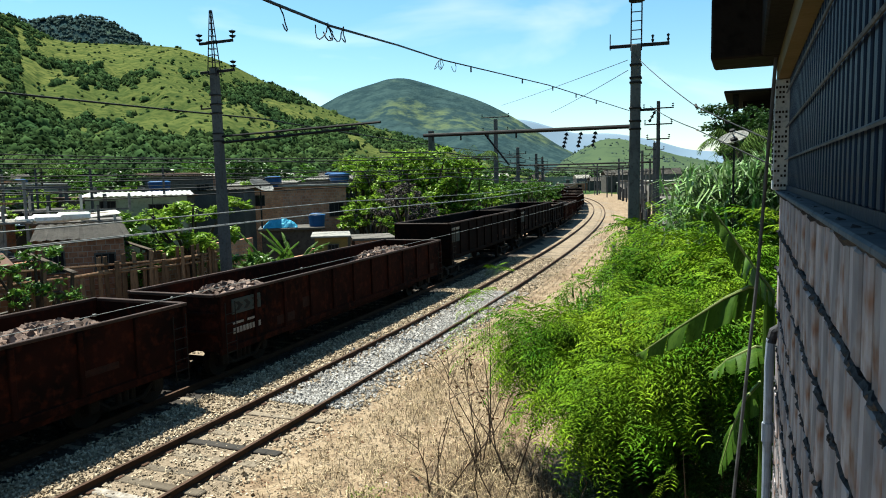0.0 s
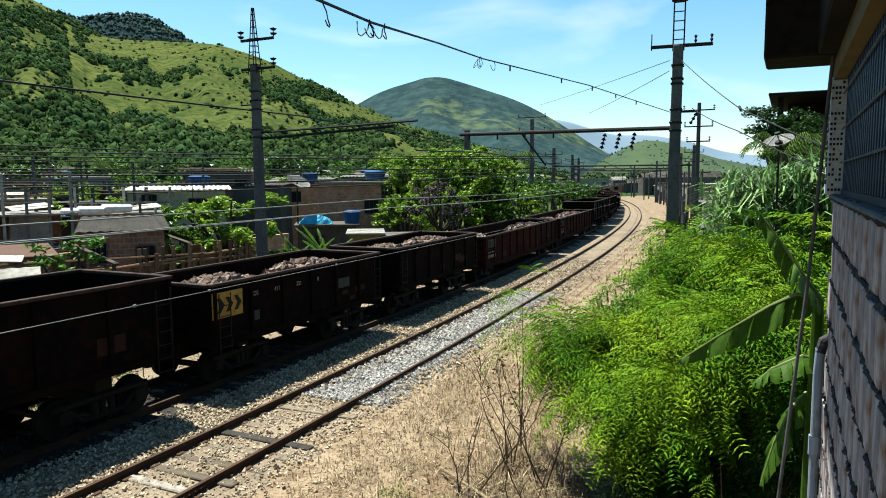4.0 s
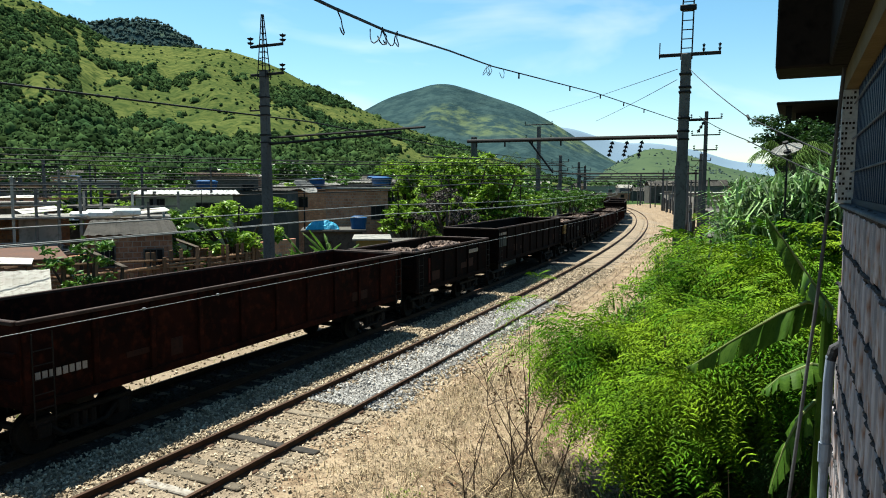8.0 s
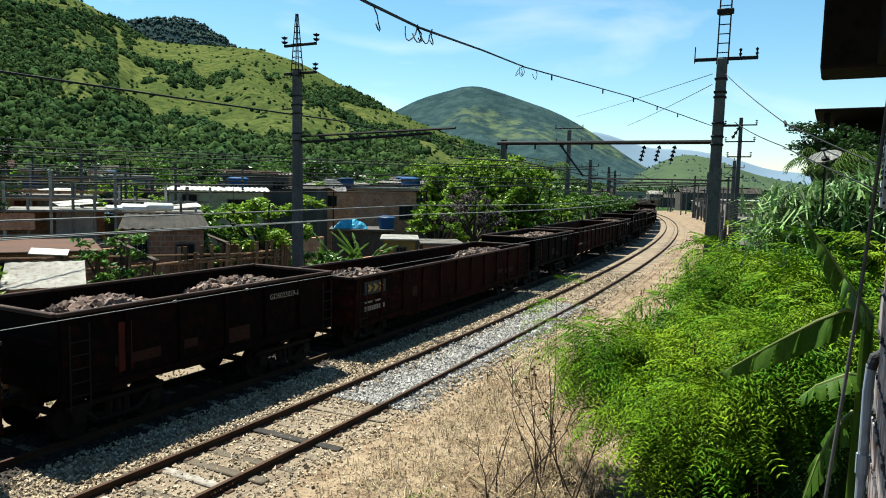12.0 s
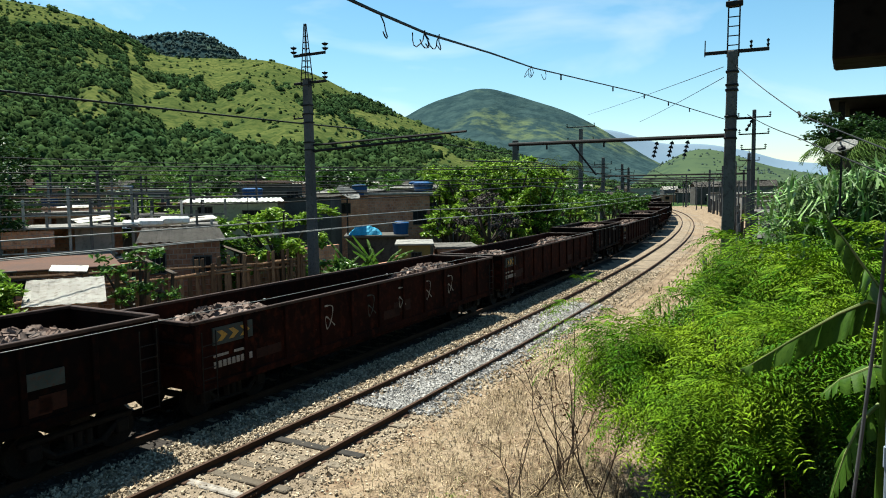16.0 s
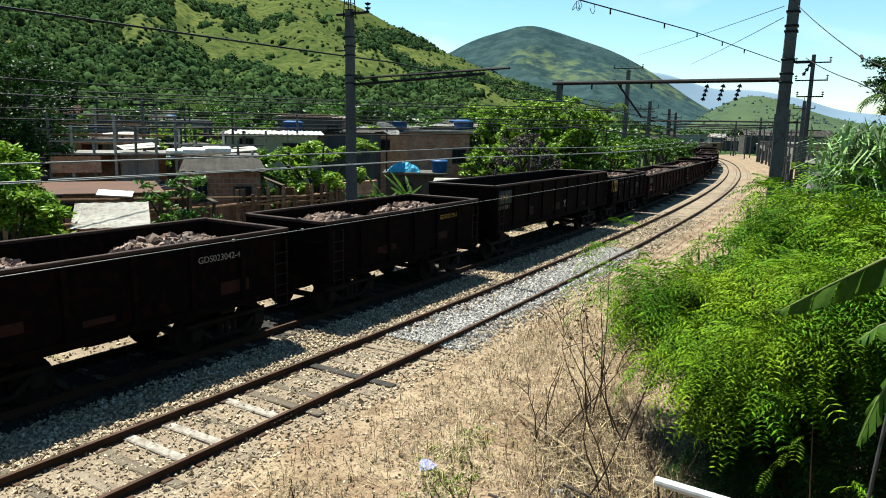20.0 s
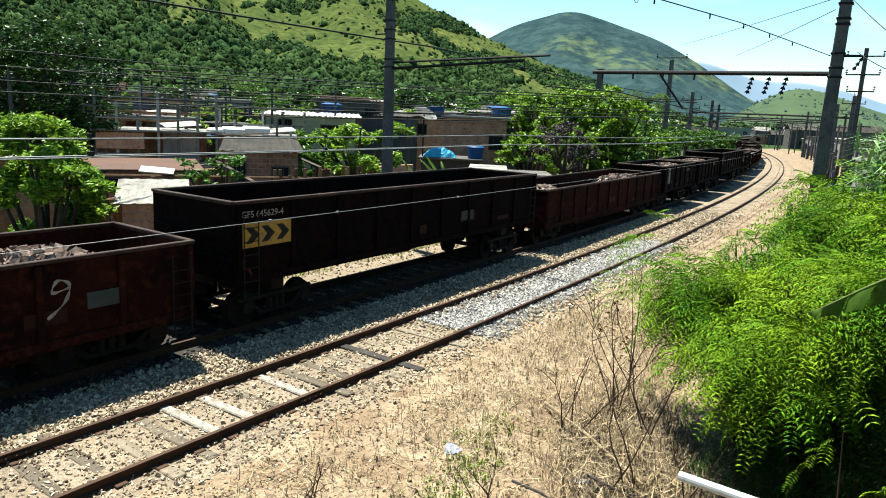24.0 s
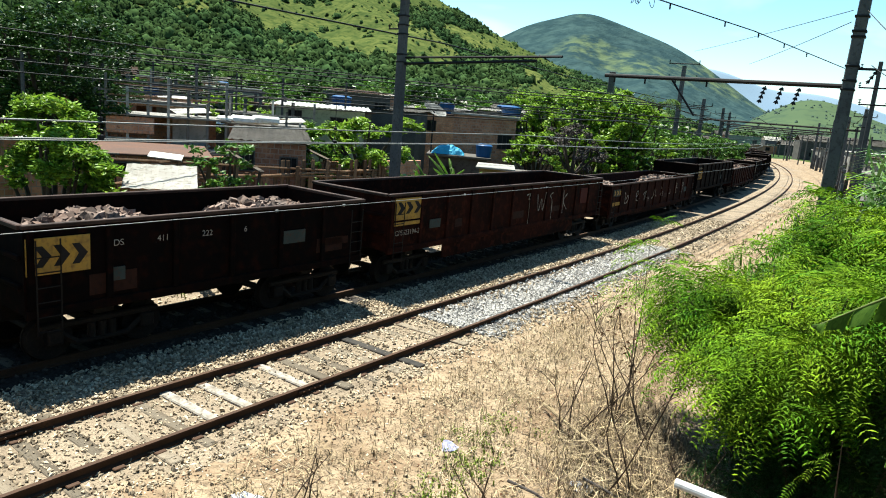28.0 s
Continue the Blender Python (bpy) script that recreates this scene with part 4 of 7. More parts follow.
def stroke(parent, pts, r, mat):
    """A brushed graffiti line on the wagon's side, from (y, z) points."""
    dense = []
    for k in range(len(pts) - 1):
        p0, p1, p2, p3 = pts[max(k - 1, 0)], pts[k], pts[k + 1], pts[min(k + 2, len(pts) - 1)]
        for j in range(5):
            t = j / 5
            dense.append(tuple(0.5 * (2 * p1[i] + (p2[i] - p0[i]) * t + (2 * p0[i] - 5 * p1[i] + 4 * p2[i] - p3[i]) * t * t + (3 * p1[i] - p0[i] - 3 * p2[i] + p3[i]) * t ** 3) for i in (0, 1)))
    dense.append(pts[-1])
    bm = bmesh.new()
    row = []
    for k, (y, z) in enumerate(dense):
        a, b = dense[max(k - 1, 0)], dense[min(k + 1, len(dense) - 1)]
        d = Vector((b[0] - a[0], b[1] - a[1])).normalized() * r * (0.7 + 0.4 * math.sin(k * 1.3))
        row.append((bm.verts.new((1.506, y - d.y, z + d.x)), bm.verts.new((1.506, y + d.y, z - d.x))))
    for a, b in zip(row, row[1:]):
        bm.faces.new((a[0], a[1], b[1], b[0]))
    part("graffiti_stroke", bm, mat, parent)


BY_FRONT = {front: w for w, _, front in WAGONS}
G, F, E, D = BY_FRONT[-190.2], BY_FRONT[-205.4], BY_FRONT[-222.8], BY_FRONT[-239.2]
patch(G, -6.93, -5.5, 2.0, 2.55, M["yellow"])
arrows(G, -6.93, -5.5, 2.0, 2.55, M["black_paint"])
lettering("GFS 645629-4", 0.21, M["chalk"], G, -6.95, 2.63)
patch(G, 1.9, 2.6, 1.75, 2.05, M["blue_panel"])
stroke(G, [(-6.85, 1.75), (-6.95, 1.6), (-6.75, 1.5), (-6.7, 1.35), (-6.9, 1.3)], 0.03, M["red_paint"])
patch(F, -7.62, -6.44, 1.75, 2.08, M["blue_panel"])
arrows(F, -7.62, -6.44, 1.75, 2.08, M["yellow"])
bars(F, -7.64, -6.4, 1.3, 0.17, M["yellow"], 9)
for off, pts in ((-5.9, [(0, 0.25), (0.12, 0), (0.05, -0.3), (0.35, -0.3), (0.6, -0.1), (0.45, 0.05), (0.25, -0.1)]), (-4.1, [(0.05, -0.1), (0.4, 0.05), (0.3, 0.2), (0.08, 0.1), (0.1, -0.25), (0.4, -0.3), (0.62, -0.2)]),
                 (-2.8, [(0, -0.05), (0.3, 0.1), (0.2, -0.35), (0.5, 0.1), (0.75, 0.12), (0.5, -0.2), (1.1, -0.3)]), (-1.2, [(0, -0.35), (0.3, -0.2), (0.4, 0.15), (0.45, -0.1), (0.62, 0.15), (0.66, -0.2), (0.9, -0.25)]),
                 (0.5, [(0.1, 0.25), (0.2, -0.05), (0, -0.25), (0.3, -0.05), (0.5, -0.1), (0.42, -0.3), (0.2, -0.2)]), (2.1, [(0, 0.15), (0.2, 0.0), (0.15, -0.2), (0.4, -0.25), (0.5, 0.0)]),
                 (3.6, [(0.3, 0.35), (0.28, -0.3)]), (3.6, [(0, 0.1), (0.6, 0.0)]), (3.6, [(0.05, -0.3), (0.5, 0.3)]), (5.2, [(0, -0.35), (0.3, -0.1), (0.4, 0.2), (0.2, 0.3), (0.1, 0.1), (0.4, 0.15)])):
    stroke(F, [(off + a, 1.66 + b) for a, b in pts], 0.032, M["chalk"])
patch(F, 5.9, 6.6, 1.35, 1.65, M["blue_panel"])
part("skirt", new_box(1.41, 1.45, -4.9, 4.9, 0.60, 1.04), M["wagon"], E)
patch(E, -7.45, -6.2, 1.98, 2.60, M["yellow"])
arrows(E, -7.45, -6.2, 2.06, 2.58, M["black_paint"])
patch(E, -7.45, -6.15, 1.82, 1.92, M["yellow"], "painted_stripe")
lettering("GPS623194-2", 0.21, M["chalk"], E, -7.42, 1.50)
patch(E, -5.75, -5.2, 1.62, 1.88, M["blue_panel"])
for off, pts in ((-0.1, [(0, 0.5), (0.25, 0.55), (0.18, 0.35), (0.28, 0.3), (0.25, -0.6)]), (0.8, [(0, 0.5), (0.15, -0.15), (0.35, 0.3), (0.5, -0.15), (0.7, 0.55)]), (1.9, [(0.25, 0.5), (0, 0.4), (0.2, 0.15), (0.22, -0.65)]), (3.05, [(0.1, 0.55), (0.1, -0.4)]), (3.05, [(0.45, 0.4), (0.12, 0.1), (0.5, -0.25)])):
    stroke(E, [(off + 0.45 + a, 1.8 + b) for a, b in pts], 0.026, M["chalk"])
patch(E, 5.35, 6.05, 1.7, 2.35, M["red_paint"])
for w, tail in ((D, "222 6"), (BY_FRONT[-8.7], "221 8"), (BY_FRONT[-128.7], "34")):
    patch(w, -4.12, -3.05, 1.78, 2.42, M["yellow"])
    arrows(w, -4.05, -3.05, 1.82, 2.38, M["black_paint"])
    for word, at in (("GDS", -2.75), ("411", -1.75), (tail[:3], -0.75), (tail[4:], 0.3)):
        if word:
            lettering(word, 0.17, M["chalk"], w, at, 2.12)
    patch(w, -2.75, -2.4, 1.5, 1.75, M["blue_panel"])
    patch(w, 1.4, 2.1, 1.75, 2.05, M["blue_panel"])
for front, text in ((-163.6, "GDS023042-4"), (-58.7, "GDS023113-4"), (-85.3, "GDS023059-6")):
    lettering(text, 0.20, M["chalk"], BY_FRONT[front], 1.5, 2.12)
bars(BY_FRONT[-33.7], 1.5, 2.8, 2.12, 0.17, M["chalk"], 10)
lettering("GDS023139-0", 0.20, M["yellow"], BY_FRONT[-153.9], 1.5, 2.12)
patch(BY_FRONT[-163.6], -3.3, -2.8, 1.55, 2.5, M["chalk"])
arrows(BY_FRONT[-163.6], -3.28, -2.82, 2.1, 2.45, M["black_paint"])
for w in (BY_FRONT[-33.7], BY_FRONT[-85.3], BY_FRONT[-58.7]):
    patch(w, -2.9, -2.6, 1.3, 2.3, M["red_paint"])
K = BY_FRONT[-138.3]
patch(K, -6.95, -5.7, 2.3, 2.8, M["blue_panel"])
arrows(K, -6.8, -6.0, 2.4, 2.7, M["yellow"])
lettering("GFS 609359-7", 0.19, M["chalk"], K, -6.95, 2.06)
stroke(K, [(0.35, 1.95), (0.6, 1.6)], 0.03, M["chalk"])
stroke(K, [(0.6, 1.95), (0.35, 1.6)], 0.03, M["chalk"])
for front in (-68.0, -111.7, -94.6, 18.3, 35.6):
    w = BY_FRONT[front]
    patch(w, -7.55, -6.3, 1.72, 2.12, M["blue_panel"])
    arrows(w, -7.5, -6.35, 1.74, 2.1, M["yellow"] if front < 0 else M["black_paint"])
    bars(w, -7.55, -6.3, 1.45, 0.06, M["chalk"], 2)
    bars(w, -7.55, -6.3, 1.2, 0.15, M["chalk"], 9)
for k, y in enumerate((-3.5, -1.4, 0.4, 2.2, 3.9)):
    stroke(BY_FRONT[-111.7], [(y, 2.0), (y + 0.35, 1.95), (y + 0.3, 1.6), (y + 0.1, 1.35), (y + 0.05, 1.7), (y + 0.45, 1.4)], 0.025, M["blue_panel"] if k == 1 else M["chalk"])
U = BY_FRONT[-43.2]
bars(U, -6.9, -5.8, 1.6, 0.15, M["chalk"], 8)
for w, kind, front in WAGONS:
    if kind == "tall" and front not in (-190.2, -138.3):
        patch(w, -6.93, -5.6, 2.05, 2.55, M["blue_panel"])
        bars(w, -6.9, -5.6, 2.65, 0.13, M["chalk"], 9)
# rusty scale patches low on the sides
prng = np.random.default_rng(8)
for w, kind, front in WAGONS:
    length, top, low = KINDS[kind]
    for k in range(3):
        y = prng.uniform(-length / 2 + 1, length / 2 - 1.5)
        z = prng.uniform(low + 0.15, low + 0.5)
        part("rust_patch", new_box(1.472, 1.478, y, y + prng.uniform(0.3, 1.1), z, z + prng.uniform(0.12, 0.4)), M["rust"], w)


# ---- poles, beams and wires ----
def pole(x, y, z0, top, width, label, turn=-20.0, lean=(0.0, 0.0)):
    p = thing("catenary_pole", label, "utility pole", "poles along the line")
    p.matrix_basis = pose(x, y, z0, lean[0], lean[1], turn)
    bm = box(bmesh.new(), -width * 0.62, width * 0.62, -width * 0.5, width * 0.5, 0, top - z0, bevel=0.03)
    for v in bm.verts:
        f = 1 - 0.26 * v.co.z / (top - z0)
        v.co.x *= f
        v.co.y *= f
    part("post", bm, M["concrete"], p)
    return p


def insulator(parent, a, b, r=0.09, n=4, mat="steel"):
    """A string of discs from a to b."""
    a, b = Vector(a), Vector(b)
    bm = rod(bmesh.new(), a, b, 0.02, n=6)
    for k in range(n):
        c = a.lerp(b, (k + 0.5) / n)
        d = (b - a).normalized() * 0.035
        rod(bm, c - d, c + d, r * 0.55, r, n=10)
    return part("insulator", bm, M[mat], parent)


def crossarm(parent, x0, x1, z, y=-0.25, t=0.05):
    return part("crossarm", new_box(x0, x1, y - t, y + t, z - t, z + t, bevel=0.01), M["steel"], parent)


def sagging(a, b, sag, n=20):
    a, b = Vector(a), Vector(b)
    return [a.lerp(b, k / n) - Vector((0, 0, 4 * sag * (k / n) * (1 - k / n))) for k in range(n + 1)]


def cable(pts, r, mat, label):
    return thing("overhead_wire", label, "overhead wire", "overhead wires", data=finish("overhead_wire", tube(bmesh.new(), pts, r, 5), M[mat]))


R_BASE, L_BASE = (6.16, 22.14), (-8.72, 27.4)
pole_r = pole(*R_BASE, -0.3, 9.28, 0.32, "tall grey concrete catenary pole with steel ladder top", lean=(0.0, 0.5))
bm = bmesh.new()
for x in (-0.16, 0.16):
    rod(bm, (x, 0, 9.4), (x, 0, 11.75), 0.022, n=6)
for k in range(7):
    rod(bm, (-0.16, 0, 9.75 + 0.28 * k), (0.16, 0, 9.75 + 0.28 * k), 0.018, n=5)
part("ladder_top", bm, M["steel"], pole_r)
part("junction_box", new_box(-0.24, 0.24, -0.10, 0.10, 10.9, 11.05, bevel=0.02), M["steel"], pole_r)
crossarm(pole_r, -0.82, 1.0, 9.55, y=-0.02)
for x in (0.5, 0.96):
    insulator(pole_r, (x, -0.02, 9.6), (x, -0.02, 9.85), 0.05, 2)
part("pin", rod(bmesh.new(), (-0.8, -0.02, 9.45), (-0.8, -0.02, 9.95), 0.018, n=5), M["steel"], pole_r)
for z in (8.95, 8.55, 8.4, 7.6, 7.2, 6.95):
    part("clamp_band", new_box(-0.185, 0.185, -0.155, 0.155, z - 0.03, z + 0.03, bevel=0.01), M["steel"], pole_r)
part("bracket", new_box(0.13, 0.62, -0.03, 0.03, 7.5, 7.57, bevel=0.01), M["steel"], pole_r)
insulator(pole_r, (0.62, 0, 7.5), (0.42, 0.1, 7.15), 0.06, 3)

pole_l = pole(*L_BASE, -1.2, 9.75, 0.34, "grey concrete catenary pole with lattice top and insulators", lean=(0.0, -0.6))
bm = bmesh.new()
for sx in (-1, 1):
    for sy in (-1, 1):
        rod(bm, (sx * 0.2, sy * 0.16, 10.6), (sx * 0.03, sy * 0.03, 13.15), 0.022, n=5)
for k in range(10):
    f = k / 10
    w, d, z = 0.2 - 0.17 * f, 0.16 - 0.13 * f, 10.7 + 2.45 * f
    for a, b in (((-w, -d), (w, -d)), ((w, -d), (w, d)), ((w, d), (-w, d)), ((-w, d), (-w, -d))):
        rod(bm, (*a, z), (*b, z), 0.014, n=4)
part("lattice_top", bm, M["steel"], pole_l)
part("junction_box", new_box(-0.25, 0.25, -0.10, 0.10, 11.88, 11.98, bevel=0.02), M["steel"], pole_l)
crossarm(pole_l, -0.62, 0.95, 11.92, y=0.0)
for x in (-0.62, 0.95):
    insulator(pole_l, (x, 0, 11.97), (x, 0, 12.32), 0.14, 2)
crossarm(pole_l, -0.65, 0.95, 10.8, y=0.0)
insulator(pole_l, (0.9, 0, 10.85), (0.9, 0, 11.18), 0.13, 2)
crossarm(pole_l, -0.75, -0.1, 9.4, y=0.0, t=0.03)
for x in (-0.72, -0.25):
    insulator(pole_l, (x, 0, 9.43), (x, 0, 9.58), 0.06, 1)
for z in (9.9, 9.55, 9.2, 8.4, 8.1):
    part("clamp_band", new_box(-0.195, 0.195, -0.16, 0.16, z - 0.03, z + 0.03, bevel=0.01), M["steel"], pole_l)

beam = thing("portal_beam", "dark steel portal beam reaching over the near track", "steel beam")
part("beam", rod(bmesh.new(), (6.1, 22.2, 6.74), (-0.62, 25.35, 6.80), 0.068, 0.066, n=8), M["steel"], beam)
for k, u in enumerate((0.18, 0.115, 0.05)):
    p = Vector((-0.62, 25.35, 6.80)).lerp(Vector((6.1, 22.2, 6.74)), 1 - u - 0.1)
    insulator(beam, p - Vector((0, 0, 0.1)), p - Vector((0.12, 0, 0.62)), 0.08, 4)
for u in (0.05, 0.2, 0.34, 0.48):
    p = Vector((-0.62, 25.35, 6.80)).lerp(Vector((6.1, 22.2, 6.74)), u)
    part("hanger", rod(bmesh.new(), p, p - Vector((0, 0, 0.22)), 0.03, n=6), M["steel"], beam)
p = Vector((-0.62, 25.35, 6.80)).lerp(Vector((6.1, 22.2, 6.74)), 0.32)
part("drop_arm", rod(bmesh.new(), p, p + Vector((0.85, -0.3, -1.15)), 0.035, n=6), M["steel"], beam)
beam2 = thing("portal_beam", "dark twin steel beam reaching from the lattice pole", "steel beam")
a, b = Vector((-8.6, 27.35, 6.98)), Vector((-2.05, 23.75, 7.16))
part("beam", rod(bmesh.new(), a + Vector((0, 0, 0.1)), b + Vector((0, 0, 0.03)), 0.045, n=6), M["steel"], beam2)
part("beam", rod(bmesh.new(), a - Vector((0, 0, 0.14)), b - Vector((0.9, -0.5, 0.12)), 0.055, n=6), M["steel"], beam2)
bm = bmesh.new()
for k in range(8):
    u = k / 8
    rod(bm, a.lerp(b, u) + Vector((0, 0, 0.1)), a.lerp(b, u + 0.06) - Vector((0, 0, 0.12)), 0.018, n=4)
part("lacing", bm, M["steel"], beam2)


def line_pole(x, y, top, w, arms, label="slim concrete pole with crossarms along the line"):
    p = pole(x, y, -0.8, top, w, label)
    for z, half in arms:
        crossarm(p, -half, half, z + 0.8, y=-0.15, t=0.05)
        for sx in (-1, 1):
            insulator(p, (sx * half * 0.95, -0.15, z + 0.85), (sx * half * 0.95, -0.15, z + 1.2), 0.11, 2)
    return p


line_pole(6.2, 77.7, 11.9, 0.42, ((12.1, 1.6), (10.6, 1.5)))
line_pole(-0.7, 52.0, 8.9, 0.42, ())
line_pole(18.0, 57.2, 11.3, 0.30, ((10.7, 1.2), (9.4, 1.1), (8.2, 0.9)), "slim concrete pole by the cane bank")
for s, o in ((124, -6.5), (124, 11.2), (170, -6.5), (170, 11.2), (218, -6.5), (218, 11.4), (98, 11.3), (98, -6.6), (145, 11.0), (145, -6.4)):
    x, y, _ = on_line(s, o)
    line_pole(x, y, 9.5, 0.42, ((8.6, 1.2), (7.4, 1.1)))
for s in (98, 124, 145, 170, 218):
    a, b = on_line(s, -6.5), on_line(s, 11.2)
    thing("portal_beam", "distant steel portal beam across the tracks", "steel beam", data=finish("portal_beam", rod(bmesh.new(), (a[0], a[1], 7.0), (b[0], b[1], 7.0), 0.12, n=6), M["steel"]))


def along(off, z, s0, s1, step=3.0, sag=0.0, span=45.0):
    pts = []
    for s in np.arange(s0, s1, step):
        x, y, _ = on_line(float(s), off)
        u = ((s + 16) % span) / span
        pts.append((x, y, z - 4 * sag * u * (1 - u)))
    return pts


low = thing("overhead_wire", "low slack bare wire over the near track with clips", "overhead wire", "overhead wires")
part("conductor", tube(bmesh.new(), along(4.05, 3.08, -10, 120), 0.006, 5), M["wire_lit"], low)
for s in (13.5, 15.2, 19.5, 24.0, 28.0):
    x, y, _ = on_line(s, 4.05)
    part("clip", new_box(-0.02, 0.02, -0.035, 0.035, -0.015, 0.025, bevel=0.006), M["wire_lit"], low, m=pose(x, y, 3.08))
cable(along(0.0, 4.42, -10, 170, sag=0.14), 0.017, "wire_lit", "bare messenger wire over the ore train")
cable(along(0.0, 4.05, -10, 170, sag=0.10), 0.017, "wire_lit", "bare contact wire over the ore train")
cable(along(0.25, 4.07, -10, 60, sag=0.13), 0.011, "wire_lit", "second bare contact wire over the ore train")
for o_, z_, s0_, r_ in ((4.05, 6.2, 24, 0.022), (4.05, 5.3, 24, 0.022), (-5.2, 6.4, 60, 0.03), (2.0, 7.0, 70, 0.03), (8.0, 6.6, 70, 0.035), (9.5, 7.3, 60, 0.035), (10.5, 8.2, 60, 0.03), (-6.0, 7.4, 60, 0.03), (6.5, 5.6, 80, 0.035)):
    cable(along(o_, z_, s0_, 235, sag=0.35, span=46), r_, "wire", "dark sagging wire down the line")
drop = thing("wire_droppers", "thin droppers with clamps between the wires", "overhead wire", "overhead wires")
for s in (12.5, 19.0, 30.0, 41.0):
    x, y, _ = on_line(s, 0)
    part("dropper", rod(bmesh.new(), (x, y, 3.98), (x, y, 5.1), 0.009, n=4), M["steel"], drop)
    part("clamp", new_box(-0.05, 0.05, -0.05, 0.05, -0.05, 0.05, bevel=0.01), M["steel"], drop, m=pose(x, y, 4.0))
    part("clamp", new_box(-0.04, 0.04, -0.04, 0.04, -0.04, 0.04, bevel=0.01), M["steel"], drop, m=pose(x, y, 4.36))
cable(along(-5.75, 8.15, -10, 120, sag=0.25, span=48), 0.034, "wire", "thick dark cable along the village-side poles")
for z, o in ((6.3, -6.2), (5.9, -6.6), (5.55, -7.2), (5.25, -6.3)):
    cable(along(o, z, -5, 140, sag=0.12, span=48), 0.016, "wire", "slack wire along the village-side poles")
for (x0, y0, z0), (x1, y1, z1), m in (((-46, 20, 7.0), (6, 52, 6.9), "wire"), ((-46, 19, 6.65), (6, 51, 6.75), "wire"), ((-46, 18, 6.1), (6, 50, 6.0), "wire"), ((-46, 18, 5.75), (6, 50, 5.75), "wire"), ((-46, 17, 5.35), (-6, 46, 5.2), "wire"), ((-40, 14, 5.0), (-5, 40, 5.3), "wire"), ((-40, 14, 4.6), (-5, 40, 4.95), "wire")):
    cable(sagging((x0, y0, z0), (x1, y1, z1), 0.25), 0.03, m, "slack power line crossing the village")
# the cable from the tall pole to above the house, with tangled ends
top_pts = [Vector(v) for v in ((-1.75, 1.5, 6.15), (-1.12, 4.79, 6.36), (-0.93, 6.04, 6.48), (-0.5, 8.7, 6.82), (0.08, 11.8, 7.16), (2.6, 16.6, 7.35), (6.0, 22.0, 7.22))]
span = thing("overhead_wire", "sagging feeder cable with tangled loose ends", "overhead wire", "overhead wires")
part("conductor", tube(bmesh.new(), top_pts, 0.012, 5), M["wire"], span)
trng = np.random.default_rng(2)


def at_u(u):
    k = u * (len(top_pts) - 1)
    i = min(int(k), len(top_pts) - 2)
    return top_pts[i].lerp(top_pts[i + 1], k - i)


for u, n, ln in ((0.185, 1, 0.17), (0.325, 3, 0.13), (0.345, 2, 0.12), (0.66, 4, 0.16)):
    for k in range(n):
        p = at_u(u + trng.normal() * 0.008)
        pts = [p + Vector((trng.normal() * 0.03, 0, 0.01))]
        for j in range(1, 7):
            f = j / 6
            pts.append(p + Vector((0.035 * math.sin(f * 3.0 + k) * (1 + 0.3 * k) - 0.015 * k, trng.normal() * 0.01, -ln * math.sin(f * math.pi * (0.75 + 0.12 * (k % 3))))))
        part("loose_end", tube(bmesh.new(), pts, 0.0055, 4), M["wire"], span)
for u in (0.70, 0.78, 0.84, 0.88, 0.92):
    p = at_u(u)
    part("clip", rod(bmesh.new(), p, p - Vector((0, 0, 0.10)), 0.016, n=5), M["wire"], span)
for a, b in (((6.0, 22.2, 8.82), (5.32, 59.8, 11.5)), ((6.0, 22.2, 8.5), (7.9, 49.4, 9.8)), ((6.3, 22.1, 8.85), (5.52, 15.0, 6.62)), ((6.7, 22.1, 7.35), (5.49, 15.0, 6.15)), ((5.52, 15.0, 6.62), (3.4, 2.0, 4.2)), ((5.49, 15.0, 6.15), (3.6, 2.0, 4.0))):
    cable(sagging(a, b, 0.05), 0.011, "wire", "strain wire from the tall pole")
weight = thing("strain_insulator", "small black strain insulator on a wire", "insulator")
part("body", rod(bmesh.new(), (5.52, 14.92, 6.585), (5.55, 15.08, 6.655), 0.03, n=8), M["black_paint"], weight)


# ---- village ----
GROUND_V = -1.27


def window_unit(parent, x, z, w, h, y, depth=0.06, bars_n=3):
    # a dark panel on the wall paints the shade of the opening
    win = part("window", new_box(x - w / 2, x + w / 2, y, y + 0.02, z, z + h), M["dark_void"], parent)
    bm = bmesh.new()
    for a0, a1, b0, b1 in ((x - w / 2 - 0.05, x - w / 2, z, z + h), (x + w / 2, x + w / 2 + 0.05, z, z + h), (x - w / 2 - 0.05, x + w / 2 + 0.05, z + h, z + h + 0.05), (x - w / 2 - 0.05, x + w / 2 + 0.05, z - 0.05, z)):
        box(bm, a0, a1, y - depth, y + 0.02, b0, b1)
    for k in range(1, bars_n):
        box(bm, x - w / 2 + w * k / bars_n - 0.015, x - w / 2 + w * k / bars_n + 0.015, y - depth + 0.01, y - depth + 0.03, z, z + h)
    part("window_frame", bm, M["fibro"], win)
    return win


